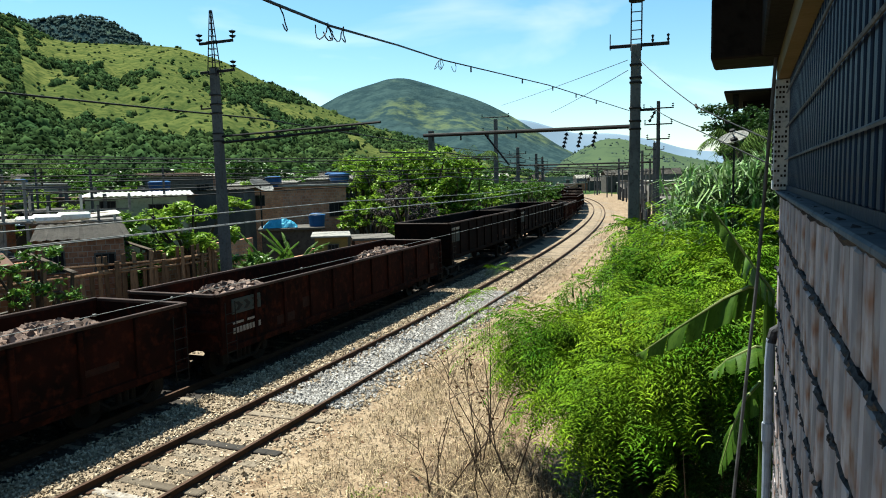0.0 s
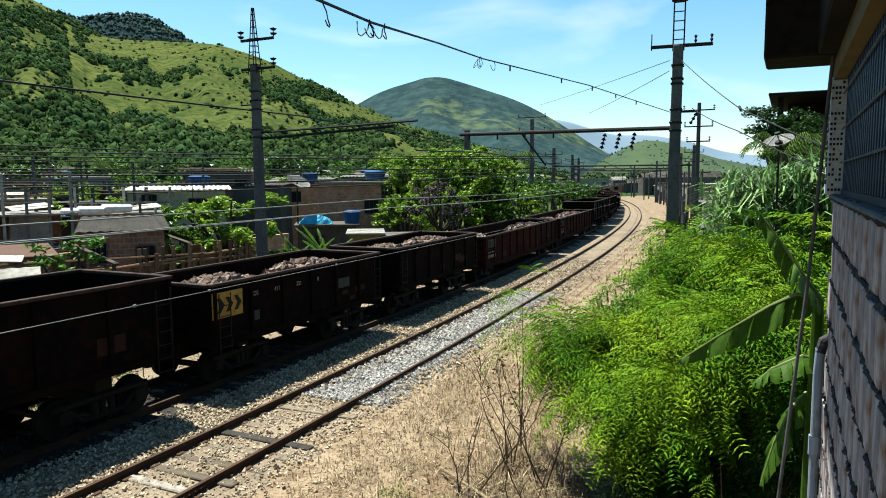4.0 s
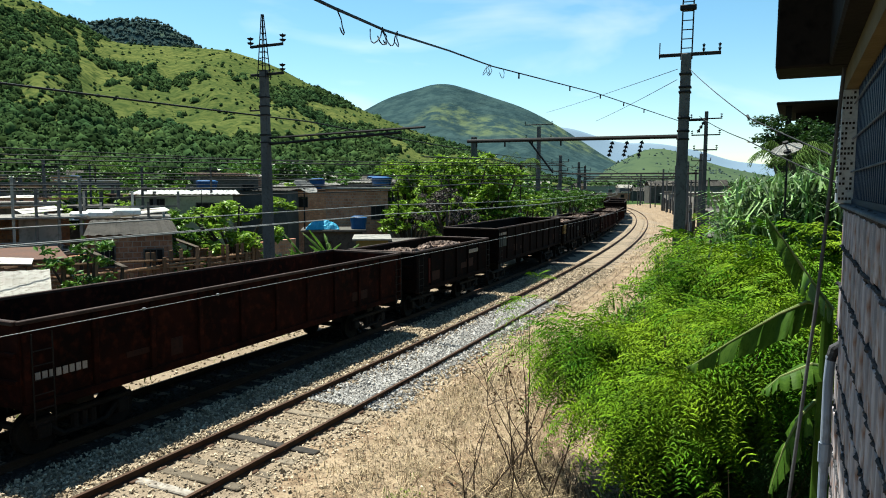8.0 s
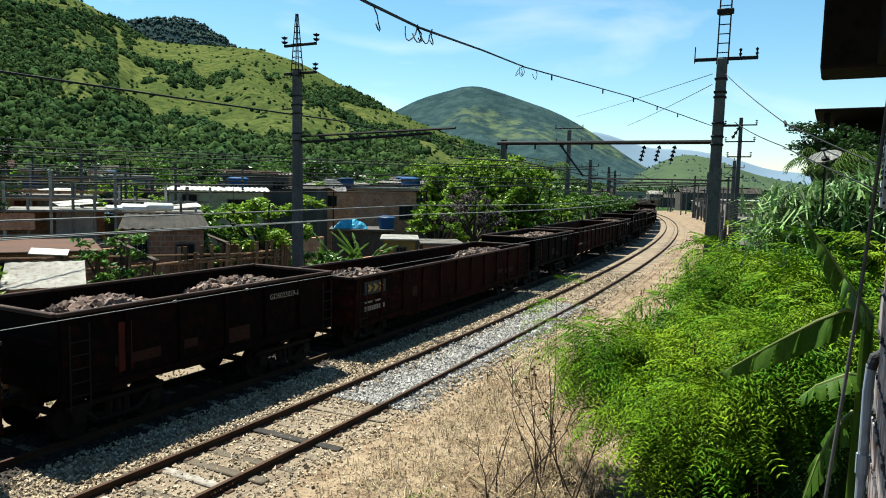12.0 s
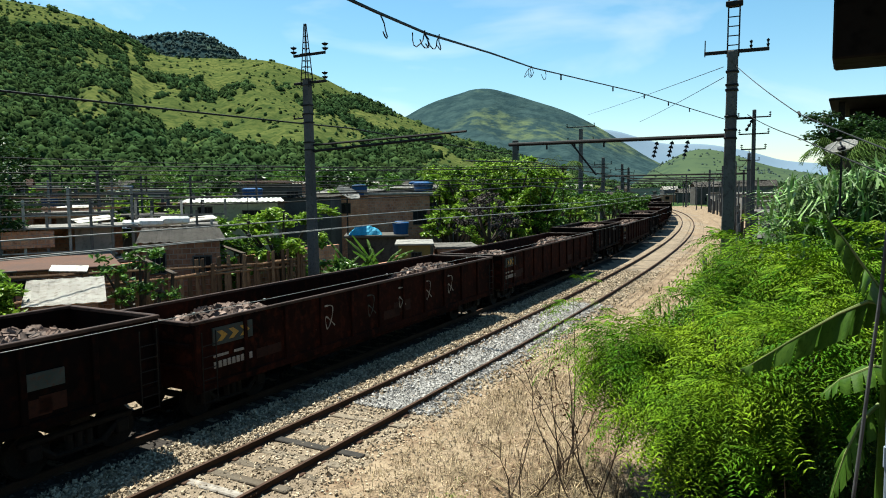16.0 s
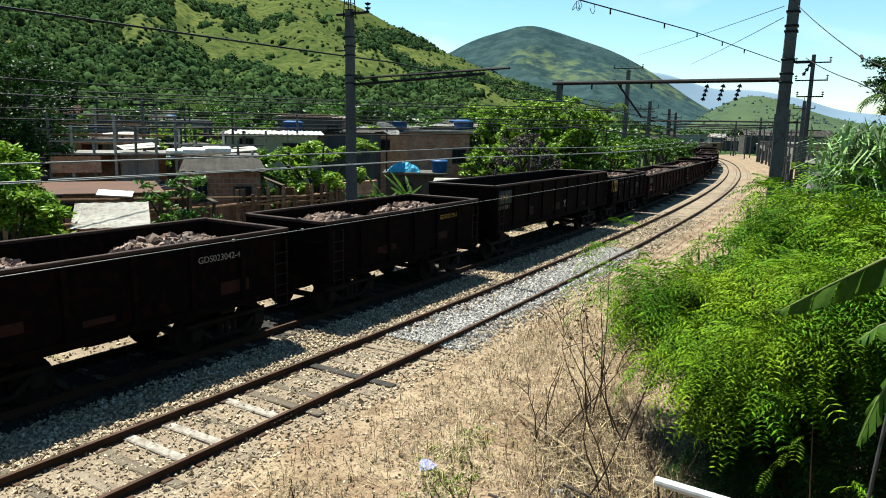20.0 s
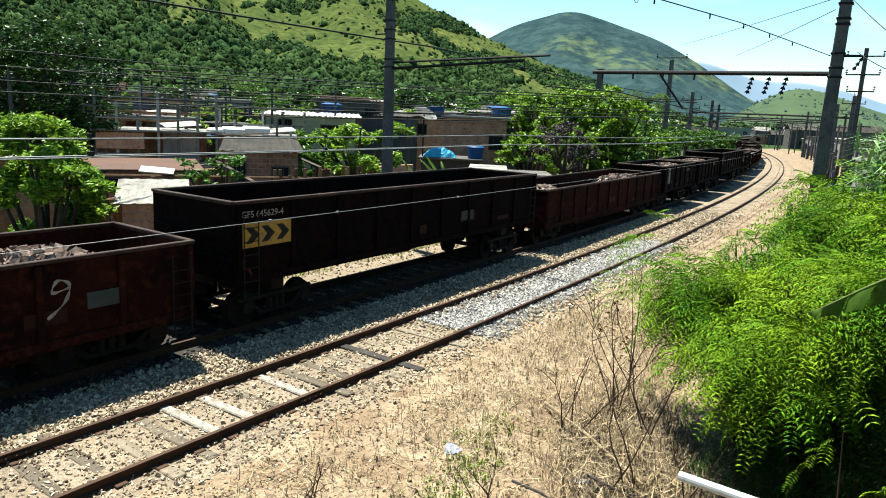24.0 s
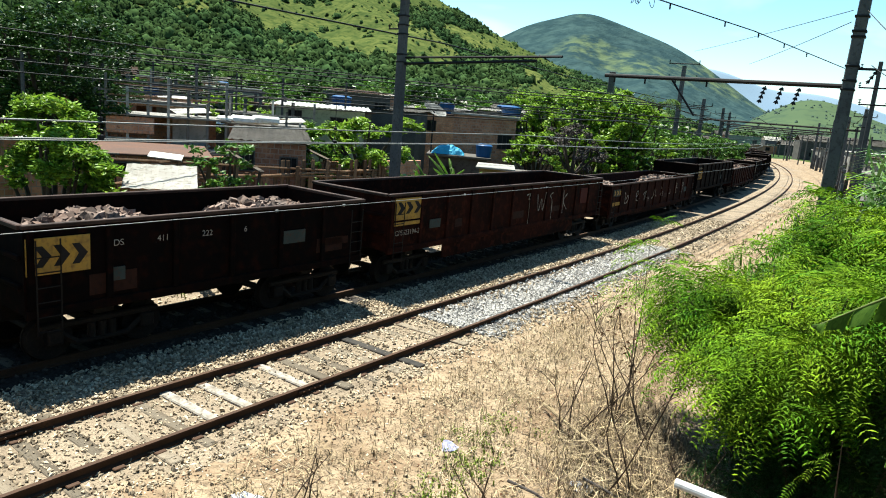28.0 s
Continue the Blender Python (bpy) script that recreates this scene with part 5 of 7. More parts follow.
def house_at(x, y, turn, w, d, top, wall, roof, label, style="slab", wins=(), over=0.25, base=GROUND_V, thick=0.14, slope=0.06):
    """A house whose front faces its own -y; wins: rows of x, z, width, height on the front."""
    h = thing("house", label, "house", "village houses")
    h.matrix_basis = pose(x, y, base, 0, 0, turn)
    t = top - base
    for nm, b in (("front_wall", (-w / 2, w / 2, 0, 0.15)), ("back_wall", (-w / 2, w / 2, d - 0.15, d)), ("side_wall", (-w / 2, -w / 2 + 0.15, 0.15, d - 0.15)), ("side_wall", (w / 2 - 0.15, w / 2, 0.15, d - 0.15))):
        part(nm, new_box(b[0], b[1], b[2], b[3], 0, t), wall, h)
    if style == "slab":
        part("roof", new_box(-w / 2 - over, w / 2 + over, -over, d + over, t, t + thick, bevel=0.02), roof, h)
    elif style == "sheet":
        bm = bmesh.new()
        n = int((w + 2 * over) / 0.16)
        top_v, low_v = [], []
        for k in range(n + 1):
            px = -w / 2 - over + (w + 2 * over) * k / n
            rz = (0.025 if w > 2 else 0.010) * (1 if k % 2 else -1)
            top_v.append((bm.verts.new((px, -over, t + 0.05 + rz)), bm.verts.new((px, d + over, t + 0.05 + d * slope + rz))))
        for a, b in zip(top_v, top_v[1:]):
            bm.faces.new((a[0], b[0], b[1], a[1]))
        bmesh.ops.solidify(bm, geom=bm.faces[:], thickness=0.02)
        part("roof", bm, roof, h)
    else:
        bm = bmesh.new()
        v = [bm.verts.new(p) for p in ((-w / 2 - over, -over, t), (w / 2 + over, -over, t), (w / 2 + over, d / 2, t + d * 0.22), (-w / 2 - over, d / 2, t + d * 0.22), (w / 2 + over, d + over, t), (-w / 2 - over, d + over, t))]
        bm.faces.new((v[0], v[1], v[2], v[3]))
        bm.faces.new((v[3], v[2], v[4], v[5]))
        bmesh.ops.solidify(bm, geom=bm.faces[:], thickness=0.08)
        part("roof", bm, roof, h)
    for wx, wz, ww, wh in wins:
        window_unit(h, wx, wz - base, ww, wh, -0.005)
    return h


def tank(x, y, z, r, h):
    t = thing("water_tank", "round blue plastic water tank on a roof", "water tank", "water tanks")
    t.matrix_basis = pose(x, y, z)
    part("body", rod(bmesh.new(), (0, 0, 0), (0, 0, h), r * 0.85, r, n=18), M["blue_plastic"], t)
    part("lid", rod(bmesh.new(), (0, 0, h), (0, 0, h + 0.12), r * 1.03, r * 0.6, n=18), M["blue_plastic"], t)


def dish_at(x, y, z, r, turn, tilt):
    d = thing("satellite_dish", "pale grey mesh satellite dish", "satellite dish", "satellite dishes")
    d.matrix_basis = pose(x, y, z, tilt, 0, turn)
    bm = bmesh.new()
    rings = []
    for k in range(5):
        q = r * (k + 0.3) / 4.3
        rings.append([bm.verts.new((q * math.cos(2 * math.pi * i / 20), q * math.sin(2 * math.pi * i / 20), 0.28 * q * q / r)) for i in range(20)])
    for a, b in zip(rings, rings[1:]):
        for i in range(20):
            bm.faces.new((a[i], a[(i + 1) % 20], b[(i + 1) % 20], b[i]))
    bmesh.ops.solidify(bm, geom=bm.faces[:], thickness=0.015)
    part("reflector", bm, M["dish"], d)
    for i in range(3):
        a = 2 * math.pi * i / 3
        part("feed_strut", rod(bmesh.new(), (r * 0.9 * math.cos(a), r * 0.9 * math.sin(a), 0.24 * r), (0, 0, 0.75 * r), 0.015, n=5), M["dish"], d)
    part("hub", rod(bmesh.new(), (0, 0, -0.12), (0, 0, 0.05), 0.07, n=8), M["steel"], d)
    part("feed_horn", rod(bmesh.new(), (0, 0, 0.68 * r), (0, 0, 0.82 * r), 0.05, n=8), M["steel"], d)
    for i in range(10):
        a = 2 * math.pi * i / 10
        part("rib", rod(bmesh.new(), (0.1 * math.cos(a), 0.1 * math.sin(a), -0.02), (r * math.cos(a), r * math.sin(a), 0.25 * r), 0.012, n=4), M["dish"], d)


house_at(-18.3, 41.2, 22, 5.6, 6, 4.62, M["plaster_green"], M["white_roof"], "pale green house with a white metal roof", "sheet", ((-1.6, 3.4, 0.8, 0.95), (1.2, 3.3, 1.1, 0.8)), slope=0.035, over=0.4)
house_at(-8.75, 47.2, 11, 4.3, 6, 4.98, M["brick"], M["plaster"], "raw brick house with a concrete slab roof", "slab", ((1.45, 2.9, 0.9, 0.9),))
tank(-7.2, 48.5, 5.15, 0.75, 0.62)
house_at(-9.4, 42.6, 12, 3.6, 3.0, 2.3, M["fibro"], M["fibro"], "low grey outbuilding with stored things on top", "slab", ((-0.6, 0.9, 0.8, 0.8),))
tank(-8.0, 43.6, 2.45, 0.55, 0.72)
bm = bmesh.new()
bmesh.ops.create_grid(bm, x_segments=22, y_segments=12, size=1.0)
for v in bm.verts:
    q = max(abs(v.co.x), abs(v.co.y))
    v.co = Vector((v.co.x * 1.05, v.co.y * 0.6, max(0.02, 0.55 * (1 - q ** 3) + 0.16 * noise.noise(v.co * 3.1) + 0.07 * noise.noise(v.co * 8.0))))
bmesh.ops.solidify(bm, geom=bm.faces[:], thickness=0.015)
part("sheet", bm, M["tarp"], thing("tarpaulin", "crumpled cyan tarpaulin over a pile", "tarpaulin", m=pose(-10.2, 43.0, 2.45, 0, 0, 12)))
dish_at(-11.4, 43.2, 5.0, 0.8, 60, 35)
house_at(-12.75, 24.1, 28, 2.7, 4.6, 3.35, M["brick"], M["fibro"], "raw brick house with a grey fibre-cement roof", "sheet", ((-0.85, 2.25, 0.5, 0.7), (0.7, 2.2, 0.6, 0.6)), over=0.22, slope=0.07)
house_at(-15.4, 19.9, 36, 4.6, 5.0, 2.75, M["brick"], M["tile_roof"], "low raw brick house with patched roof", "slab", ((-0.4, 1.7, 0.9, 0.8), (1.5, 1.6, 0.5, 0.9)), over=0.12, thick=0.08)
part("sheet", new_box(-0.5, 0.5, -0.35, 0.35, 0, 0.03), M["pale_sheet"], thing("roof_sheet", "loose pale sheet lying on a flat roof", "roof sheet", m=pose(-13.6, 18.9, 2.95, 9, 4, 30)))
house_at(-11.7, 16.0, 34, 1.5, 1.7, 2.35, M["brick"], M["pale_sheet"], "small brick shed under a pale sheet roof", "sheet", (), over=0.2, slope=0.26)
house_at(-5.9, 36.0, 9, 1.7, 3, 2.3, M["ochre_wall"], M["plaster"], "low ochre shed with a pale roof", "slab", ((0.1, 1.2, 0.5, 0.7),), over=0.2, thick=0.1)
house_at(-3.7, 37.2, 12, 2.2, 3, 2.0, M["brick"], M["fibro"], "low raw brick outbuilding with slab roof", "slab", (), over=0.1)
# boundary wall along the train's far side, with boards and rails before it
bwall = thing("boundary_wall", "low raw brick boundary wall beyond the tracks", "wall", kind="structure")
for k in range(12):
    x, y, a = on_line(10 + 3.0 * k, -8.6 - 0.25 * (k % 3))
    part("panel", new_box(-0.09, 0.09, -1.5, 1.5, 0, 3.2 + 0.22 * ((k * 7) % 3) + (0.5 if 2 < k < 7 else 0) - (1.2 if k > 8 else 0), bevel=0.01), M["brick"], bwall, m=pose(x, y, GROUND_V, 0, 0, -a))
frng = np.random.default_rng(14)
fence = thing("board_fence", "patched brown board fence with sloping rails beyond the train", "fence")
plank = [finish("board", new_box(-0.015, 0.015, -0.085, 0.085, 0, 3.5 + 0.2 * q, bevel=0.004), M["old_board"]) for q in range(4)]
for k in range(70):
    x, y, a = on_line(15.5 + 0.19 * k, -5.9)
    if frng.uniform() < 0.8:
        part("board", plank[int(frng.integers(0, 4))], None, fence, m=pose(x, y, GROUND_V, frng.normal() * 1.5, frng.normal() * 1.5, -a))
for z0, z1 in ((2.5, 2.05), (2.95, 2.2), (2.2, 2.4)):
    (xa, ya, _), (xb, yb, _) = on_line(15.5, -5.84), on_line(28.6, -5.84)
    part("rail", rod(bmesh.new(), (xa, ya, z0), (xb, yb, z1), 0.045, n=6), M["old_board"], fence)
# planks, pipes and scrap on the roofs and yards
jrng = np.random.default_rng(8)
for k in range(26):
    x, y = jrng.uniform(-20, -9), jrng.uniform(17, 31)
    if float(line_offset(x, y)) > -8.2:
        continue
    z = jrng.uniform(1.2, 3.1)
    ln = jrng.uniform(0.8, 2.2)
    pl = thing("plank_stack", "weathered plank on props in a crowded yard", "plank", "yard scrap")
    pl.matrix_basis = pose(x, y, z, 0, jrng.normal() * 7, jrng.uniform(0, 180))
    part("plank", new_box(-ln, ln, -0.09, 0.09, -0.025, 0.025), (M["pale_sheet"], M["bark"], M["fibro"])[k % 3], pl)
    for sx in (-0.9, 0.9):
        part("prop", new_box(sx * ln - 0.04, sx * ln + 0.04, -0.04, 0.04, GROUND_V - z - 0.3, -0.025), M["bark"], pl)
part("mast", rod(bmesh.new(), (-11.4, 43.2, GROUND_V), (-11.4, 43.2, 5.02), 0.05, n=8), M["steel"], thing("dish_mast", "thin steel mast under the village dish", "mast"))
# unfinished concrete house
un = thing("unfinished_house", "grey unfinished concrete house with bare columns", "house", "village houses")
un.matrix_basis = pose(-28.5, 43.0, GROUND_V, 0, 0, 33)
for x in (-4.5, -2.2, 0.1, 2.4, 4.4):
    for y in (0, 5):
        part("column", new_box(x - 0.11, x + 0.11, y - 0.11, y + 0.11, 0, 6.6, bevel=0.01), M["concrete"], un)
for z in (2.6, 4.95):
    part("slab", new_box(-5.0, 5.0, -0.4, 5.6, z, z + 0.16, bevel=0.01), M["fibro"], un)
part("parapet", new_box(-4.6, 4.6, -0.3, -0.18, 2.76, 3.7), M["fibro"], un)
part("roof_beam", new_box(-4.8, 4.7, -0.1, 0.1, 6.45, 6.65, bevel=0.01), M["concrete"], un)
part("sheet_roof", new_box(-1.0, 4.9, -1.2, 1.6, 0, 0.04), M["white_roof"], un, m=pose(0, 0.2, 4.35, 8, 0, 0))
# open concrete frames crowded among the houses
for fx, fy, turn, wid, tiers, top in ((-19.4, 27.2, 40, 5.0, (2.2, 3.75), 5.5), (-24.6, 33.0, 37, 6.0, (2.4, 4.2), 6.0), (-16.3, 31.0, 30, 4.0, (3.6,), 4.9)):
    fr = thing("open_frame_building", "dark open concrete frame with bare posts and cluttered floors", "building", "village houses")
    fr.matrix_basis = pose(fx, fy, GROUND_V, 0, 0, turn)
    part("back_wall", new_box(-wid / 2, wid / 2, 3.2, 3.35, 0, max(tiers) - GROUND_V), M["brick"], fr)
    for z in tiers:
        part("floor_slab", new_box(-wid / 2 - 0.2, wid / 2 + 0.2, -0.2, 3.5, z - GROUND_V, z - GROUND_V + 0.09, bevel=0.01), M["cement"], fr)
        part("rail", new_box(-wid / 2, wid * 0.3, -0.1, -0.06, z - GROUND_V + 0.55, z - GROUND_V + 0.60), M["plaster"], fr)
        part("parapet", new_box(-wid / 2, -wid * 0.12, -0.12, -0.03, z - GROUND_V - 0.75, z - GROUND_V - 0.05), M["brick"], fr)
        part("curtain_wall", new_box(wid * 0.05, wid * 0.36, 0.9, 1.0, z - GROUND_V - 1.3, z - GROUND_V), M["plaster"], fr)
        part("sheet", new_box(-0.8, 0.8, -0.5, 0.5, 0, 0.025), M["pale_sheet"], fr, m=pose(wid * 0.2, 0.6, z - GROUND_V + 0.35, 9, -5, 12))
    for k in range(7):
        x = -wid / 2 + wid * k / 6
        part("column", new_box(x - 0.055, x + 0.055, 0.0, 0.11, 0, top - GROUND_V - 0.5 * (k % 3)), M["plaster"] if k % 2 else M["cement"], fr)
    for k in range(4):
        part("beam", new_box(-wid / 2 - 0.3 + 0.4 * k, wid / 2 - 0.3 * k, 0.02 + 0.7 * k, 0.10 + 0.7 * k, top - GROUND_V - 0.75 - 0.2 * k, top - GROUND_V - 0.67 - 0.2 * k), (M["cement"], M["old_board"])[k % 2], fr)
for k, (bx, by, bz, bw) in enumerate(((-17.6, 29.2, 3.74, 0.55), (-16.9, 29.6, 3.74, 0.7), (-16.2, 30.1, 3.74, 0.6))):
    bm = new_box(-bw, bw, -0.4, 0.4, 0, 0.28 + 0.06 * k, bevel=0.1)
    for v in bm.verts:
        v.co += 0.07 * noise.noise_vector(v.co * 3 + Vector((k, 0, 0)))
    thing("sack", "bulging white sack lying on a roof", "sack", "sacks on the roof", data=finish("sack", bm, M["white_roof"]), m=pose(bx, by, bz, 0, 0, 35 + 9 * k))
vrng = np.random.default_rng(21)
WALLS = [M["brick"], M["plaster"], M["fibro"], M["plaster_green"], M["brick"], M["concrete"]]
ROOFS = [M["fibro"], M["tile_roof"], M["pale_sheet"], M["plaster"], M["fibro"]]
WORDS = {M["brick"]: "raw brick", M["plaster"]: "stained plastered", M["fibro"]: "grey rendered", M["plaster_green"]: "pale green", M["concrete"]: "grey concrete"}
for k in range(58):
    bearing = -50 + 49 * (k / 57) + vrng.normal() * 1.2
    dist = vrng.uniform(58, 150) if k % 3 else vrng.uniform(52, 80)
    if bearing > -6:
        dist = vrng.uniform(95, 170)
    wl, rf = WALLS[vrng.integers(0, 6)], ROOFS[vrng.integers(0, 5)]
    w = vrng.uniform(5, 9)
    top = 5.1 + (vrng.uniform(-30, 26) - 6) / 1210 * dist
    wins = [(vrng.uniform(-w / 2 + 0.8, w / 2 - 0.8), top - vrng.uniform(1.4, 1.9), vrng.uniform(0.7, 1.2), 0.9) for _ in range(2)]
    house_at(dist * math.sin(radians(bearing)), dist * math.cos(radians(bearing)), -bearing + vrng.normal() * 12, w, vrng.uniform(5, 8), top, wl, rf, WORDS[wl] + " village house below the hill", ("slab", "sheet", "gable" if dist > 95 else "sheet")[vrng.integers(0, 3)], wins)
    if k % 5 == 0:
        tank(dist * math.sin(radians(bearing)), (dist + 3) * math.cos(radians(bearing)), top + 0.2, 0.8, 0.9)
for k in range(11):
    bearing, dist = -54 + 2.9 * k, 40 + 14 * ((k * 5) % 4) / 3
    if -36 < bearing < -30:
        continue
    wl = (M["fibro"], M["brick"], M["concrete"])[k % 3]
    top = 5.1 + vrng.uniform(-62, -18) / 1210 * dist
    h = house_at(dist * math.sin(radians(bearing)), dist * math.cos(radians(bearing)), -bearing + vrng.normal() * 8, vrng.uniform(3.5, 5.5), 5, top, wl, ROOFS[k % 5], WORDS[wl] + " crowded village house with dark openings", ("sheet", "slab")[k % 2], [(-0.9, top - 1.6, 0.9, 1.0), (1.0, top - 1.6, 0.9, 1.0)])
    for x in (-1.5, 1.4):
        part("column", new_box(x - 0.1, x + 0.1, 0.3, 0.5, top - GROUND_V + 0.1, top - GROUND_V + 1.6), M["concrete"], h)
# the town at the end of the line
for k in range(26):
    bearing = 4.5 + 15 * k / 25
    dist = vrng.uniform(205, 330)
    wl = WALLS[vrng.integers(0, 6)]
    x, y = dist * math.sin(radians(bearing)), dist * math.cos(radians(bearing))
    if abs(float(line_offset(x, y)) + 2) < 14:
        x, y = x * 1.25, y * 1.25
    house_at(x, y, -bearing + vrng.normal() * 10, vrng.uniform(7, 13), 8, vrng.uniform(2.5, 6.5), wl, ROOFS[vrng.integers(0, 5)], WORDS[wl] + " house at the end of the line", ("slab", "gable")[vrng.integers(0, 2)], [(vrng.uniform(-2, 2), 1.2, 1.4, 1.2)])
for k in range(24):
    s_, o_ = 92 + 7.5 * k, (-6.5, 10.8, 13.0, -9.0)[k % 4]
    x, y, a = on_line(s_, o_)
    cp = thing("line_post", "slim weathered post in the distance", "post", "distant posts")
    cp.matrix_basis = pose(x, y, -0.6, 0, 0, -a)
    hgt = 5.5 + 2.5 * ((k * 3) % 4) / 3
    part("shaft", rod(bmesh.new(), (0, 0, 0), (0, 0, hgt), 0.16, 0.12, n=6), M["concrete"], cp)
    part("crossarm", new_box(-1.1, 1.1, -0.06, 0.06, hgt - 0.5, hgt - 0.36), M["steel"], cp)
for k in range(16):
    x, y, a = on_line(40 + 3.4 * k, 9.2 + 0.25 * ((k * 3) % 5))
    thing("fence_post", "weathered dark fence post by the line", "post", "fence posts", data=finish("fence_post", rod(bmesh.new(), (0, 0, -0.5), (0.05 * (k % 3), 0, 1.9 + 0.35 * ((k * 7) % 4)), 0.13, 0.10, n=7), M["bark"] if k % 3 else M["concrete"]), m=pose(x, y, -0.1, 0, 0, -a))
for k in range(5):
    x, y, a = on_line(52 + 9 * k, 11.4 + 0.4 * (k % 2))
    house_at(x, y, -a - 90, 6.5, 4, 2.1 + 0.45 * (k % 3), (M["fibro"], M["concrete"], M["cement"])[k % 3], M["fibro"], "grey trackside shed with a low roof", ("slab", "sheet")[k % 2], [(0.8, 0.6, 0.9, 0.8), (-1.4, 0.6, 0.9, 0.8)], base=-0.3, over=0.15, slope=0.03)
# walls and posts beside the line further on
for k in range(12):
    x, y, a = on_line(96 + 6.5 * k, 10.2 + 0.1 * k)
    thing("fence_post", "weathered concrete fence post by the line", "post", "fence posts", data=finish("fence_post", new_box(-0.16, 0.16, -0.14, 0.14, -0.3, 2.5 + 0.4 * (k % 2), bevel=0.02), M["concrete"]), m=pose(x, y, 0, 0, 0, -a))
for k in range(6):
    x, y, a = on_line(112 + 14 * k, 13.5)
    house_at(x, y, -a - 90, 9, 6, 3.2 + 0.5 * (k % 3), M["cement"], ROOFS[k % 5], "grey trackside building with small windows", "slab", [(0.5, 1.4, 1.2, 1.0)], base=-0.3)
# dark terrace house behind the cane
th = thing("house", "dark roofed terrace house behind the palm", "house", "village houses")
th.matrix_basis = pose(11.15, 22.6, -0.15, 0, 0, -24)
part("wall", new_box(-1.6, 4.5, 0, 5, 0, 6.2), M["fibro"], th)
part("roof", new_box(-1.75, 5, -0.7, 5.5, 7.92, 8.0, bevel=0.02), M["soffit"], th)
# near-black back wall stands for the shaded terrace interior
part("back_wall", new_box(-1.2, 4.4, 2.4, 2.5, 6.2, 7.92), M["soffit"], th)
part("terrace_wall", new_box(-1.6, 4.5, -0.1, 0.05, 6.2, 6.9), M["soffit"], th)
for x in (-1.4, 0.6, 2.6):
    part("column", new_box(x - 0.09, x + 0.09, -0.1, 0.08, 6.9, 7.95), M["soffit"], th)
part("side_wall", new_box(1.2, 3.6, -1.6, -1.45, 0, 7.0), M["plaster"], th)


for bearing, dist, top in ((-40, 38, 6.0), (-33.5, 36, 6.3), (-27, 42, 6.2), (-22, 46, 6.4), (-36.5, 60, 7.0), (-30.5, 55, 6.6), (-45, 34, 6.0)):
    sp = thing("street_pole", "thin dark street pole among the houses", "utility pole", "street poles")
    sp.matrix_basis = pose(dist * math.sin(radians(bearing)), dist * math.cos(radians(bearing)), GROUND_V)
    part("shaft", rod(bmesh.new(), (0, 0, 0), (0, 0, top - GROUND_V), 0.10, 0.07, n=8), M["concrete"], sp)
    part("crossarm", new_box(-0.7, 0.7, -0.05, 0.05, top - GROUND_V - 0.35, top - GROUND_V - 0.25), M["steel"], sp)


# ---- trees ----
grng = np.random.default_rng(31)


def trunk_mesh(points, r0, r1, limbs, n=8):
    bm = tube(bmesh.new(), points, [r0 + (r1 - r0) * k / (len(points) - 1) for k in range(len(points))], n)
    for a, b, ra in limbs:
        mid = Vector(a).lerp(Vector(b), 0.5) + Vector((0, 0, -0.12))
        tube(bm, [a, mid, b], [ra, ra * 0.7, ra * 0.3], 6)
    return bm


def tree(x, y, base, height, spread, blobs_n, leaf, mat, label, density=60, flat=0.7, low=0.35, name="tree"):
    t = thing(name, label, "tree", "trees")
    t.matrix_basis = pose(x, y, base, 0, 0, grng.uniform(0, 360))
    blobs, limbs = [], []
    fork = Vector((grng.normal() * 0.1, grng.normal() * 0.1, height * low))
    for k in range(blobs_n):
        a = 2 * math.pi * (k + grng.uniform(-0.3, 0.3)) / blobs_n
        q = spread * (0.15 if k == 0 else grng.uniform(0.45, 0.8))
        z = height * (grng.uniform(low + 0.12, 0.9) if k else 0.88)
        r = spread * grng.uniform(0.36, 0.52)
        c = (q * math.cos(a), q * math.sin(a), min(z, height - r * flat * 0.8))
        blobs.append((c, (r, r, r * flat)))
        limbs.append((fork, Vector(c), 0.035 * height * 0.5))
    part("trunk", trunk_mesh([(0, 0, 0), (0.05, 0, height * low * 0.5), fork], 0.028 * height + 0.04, 0.02 * height + 0.03, limbs), M["bark"], t)
    part("crown", crown_mesh(grng, blobs, density * 3.6, leaf, M[mat]), None, t)
    return t


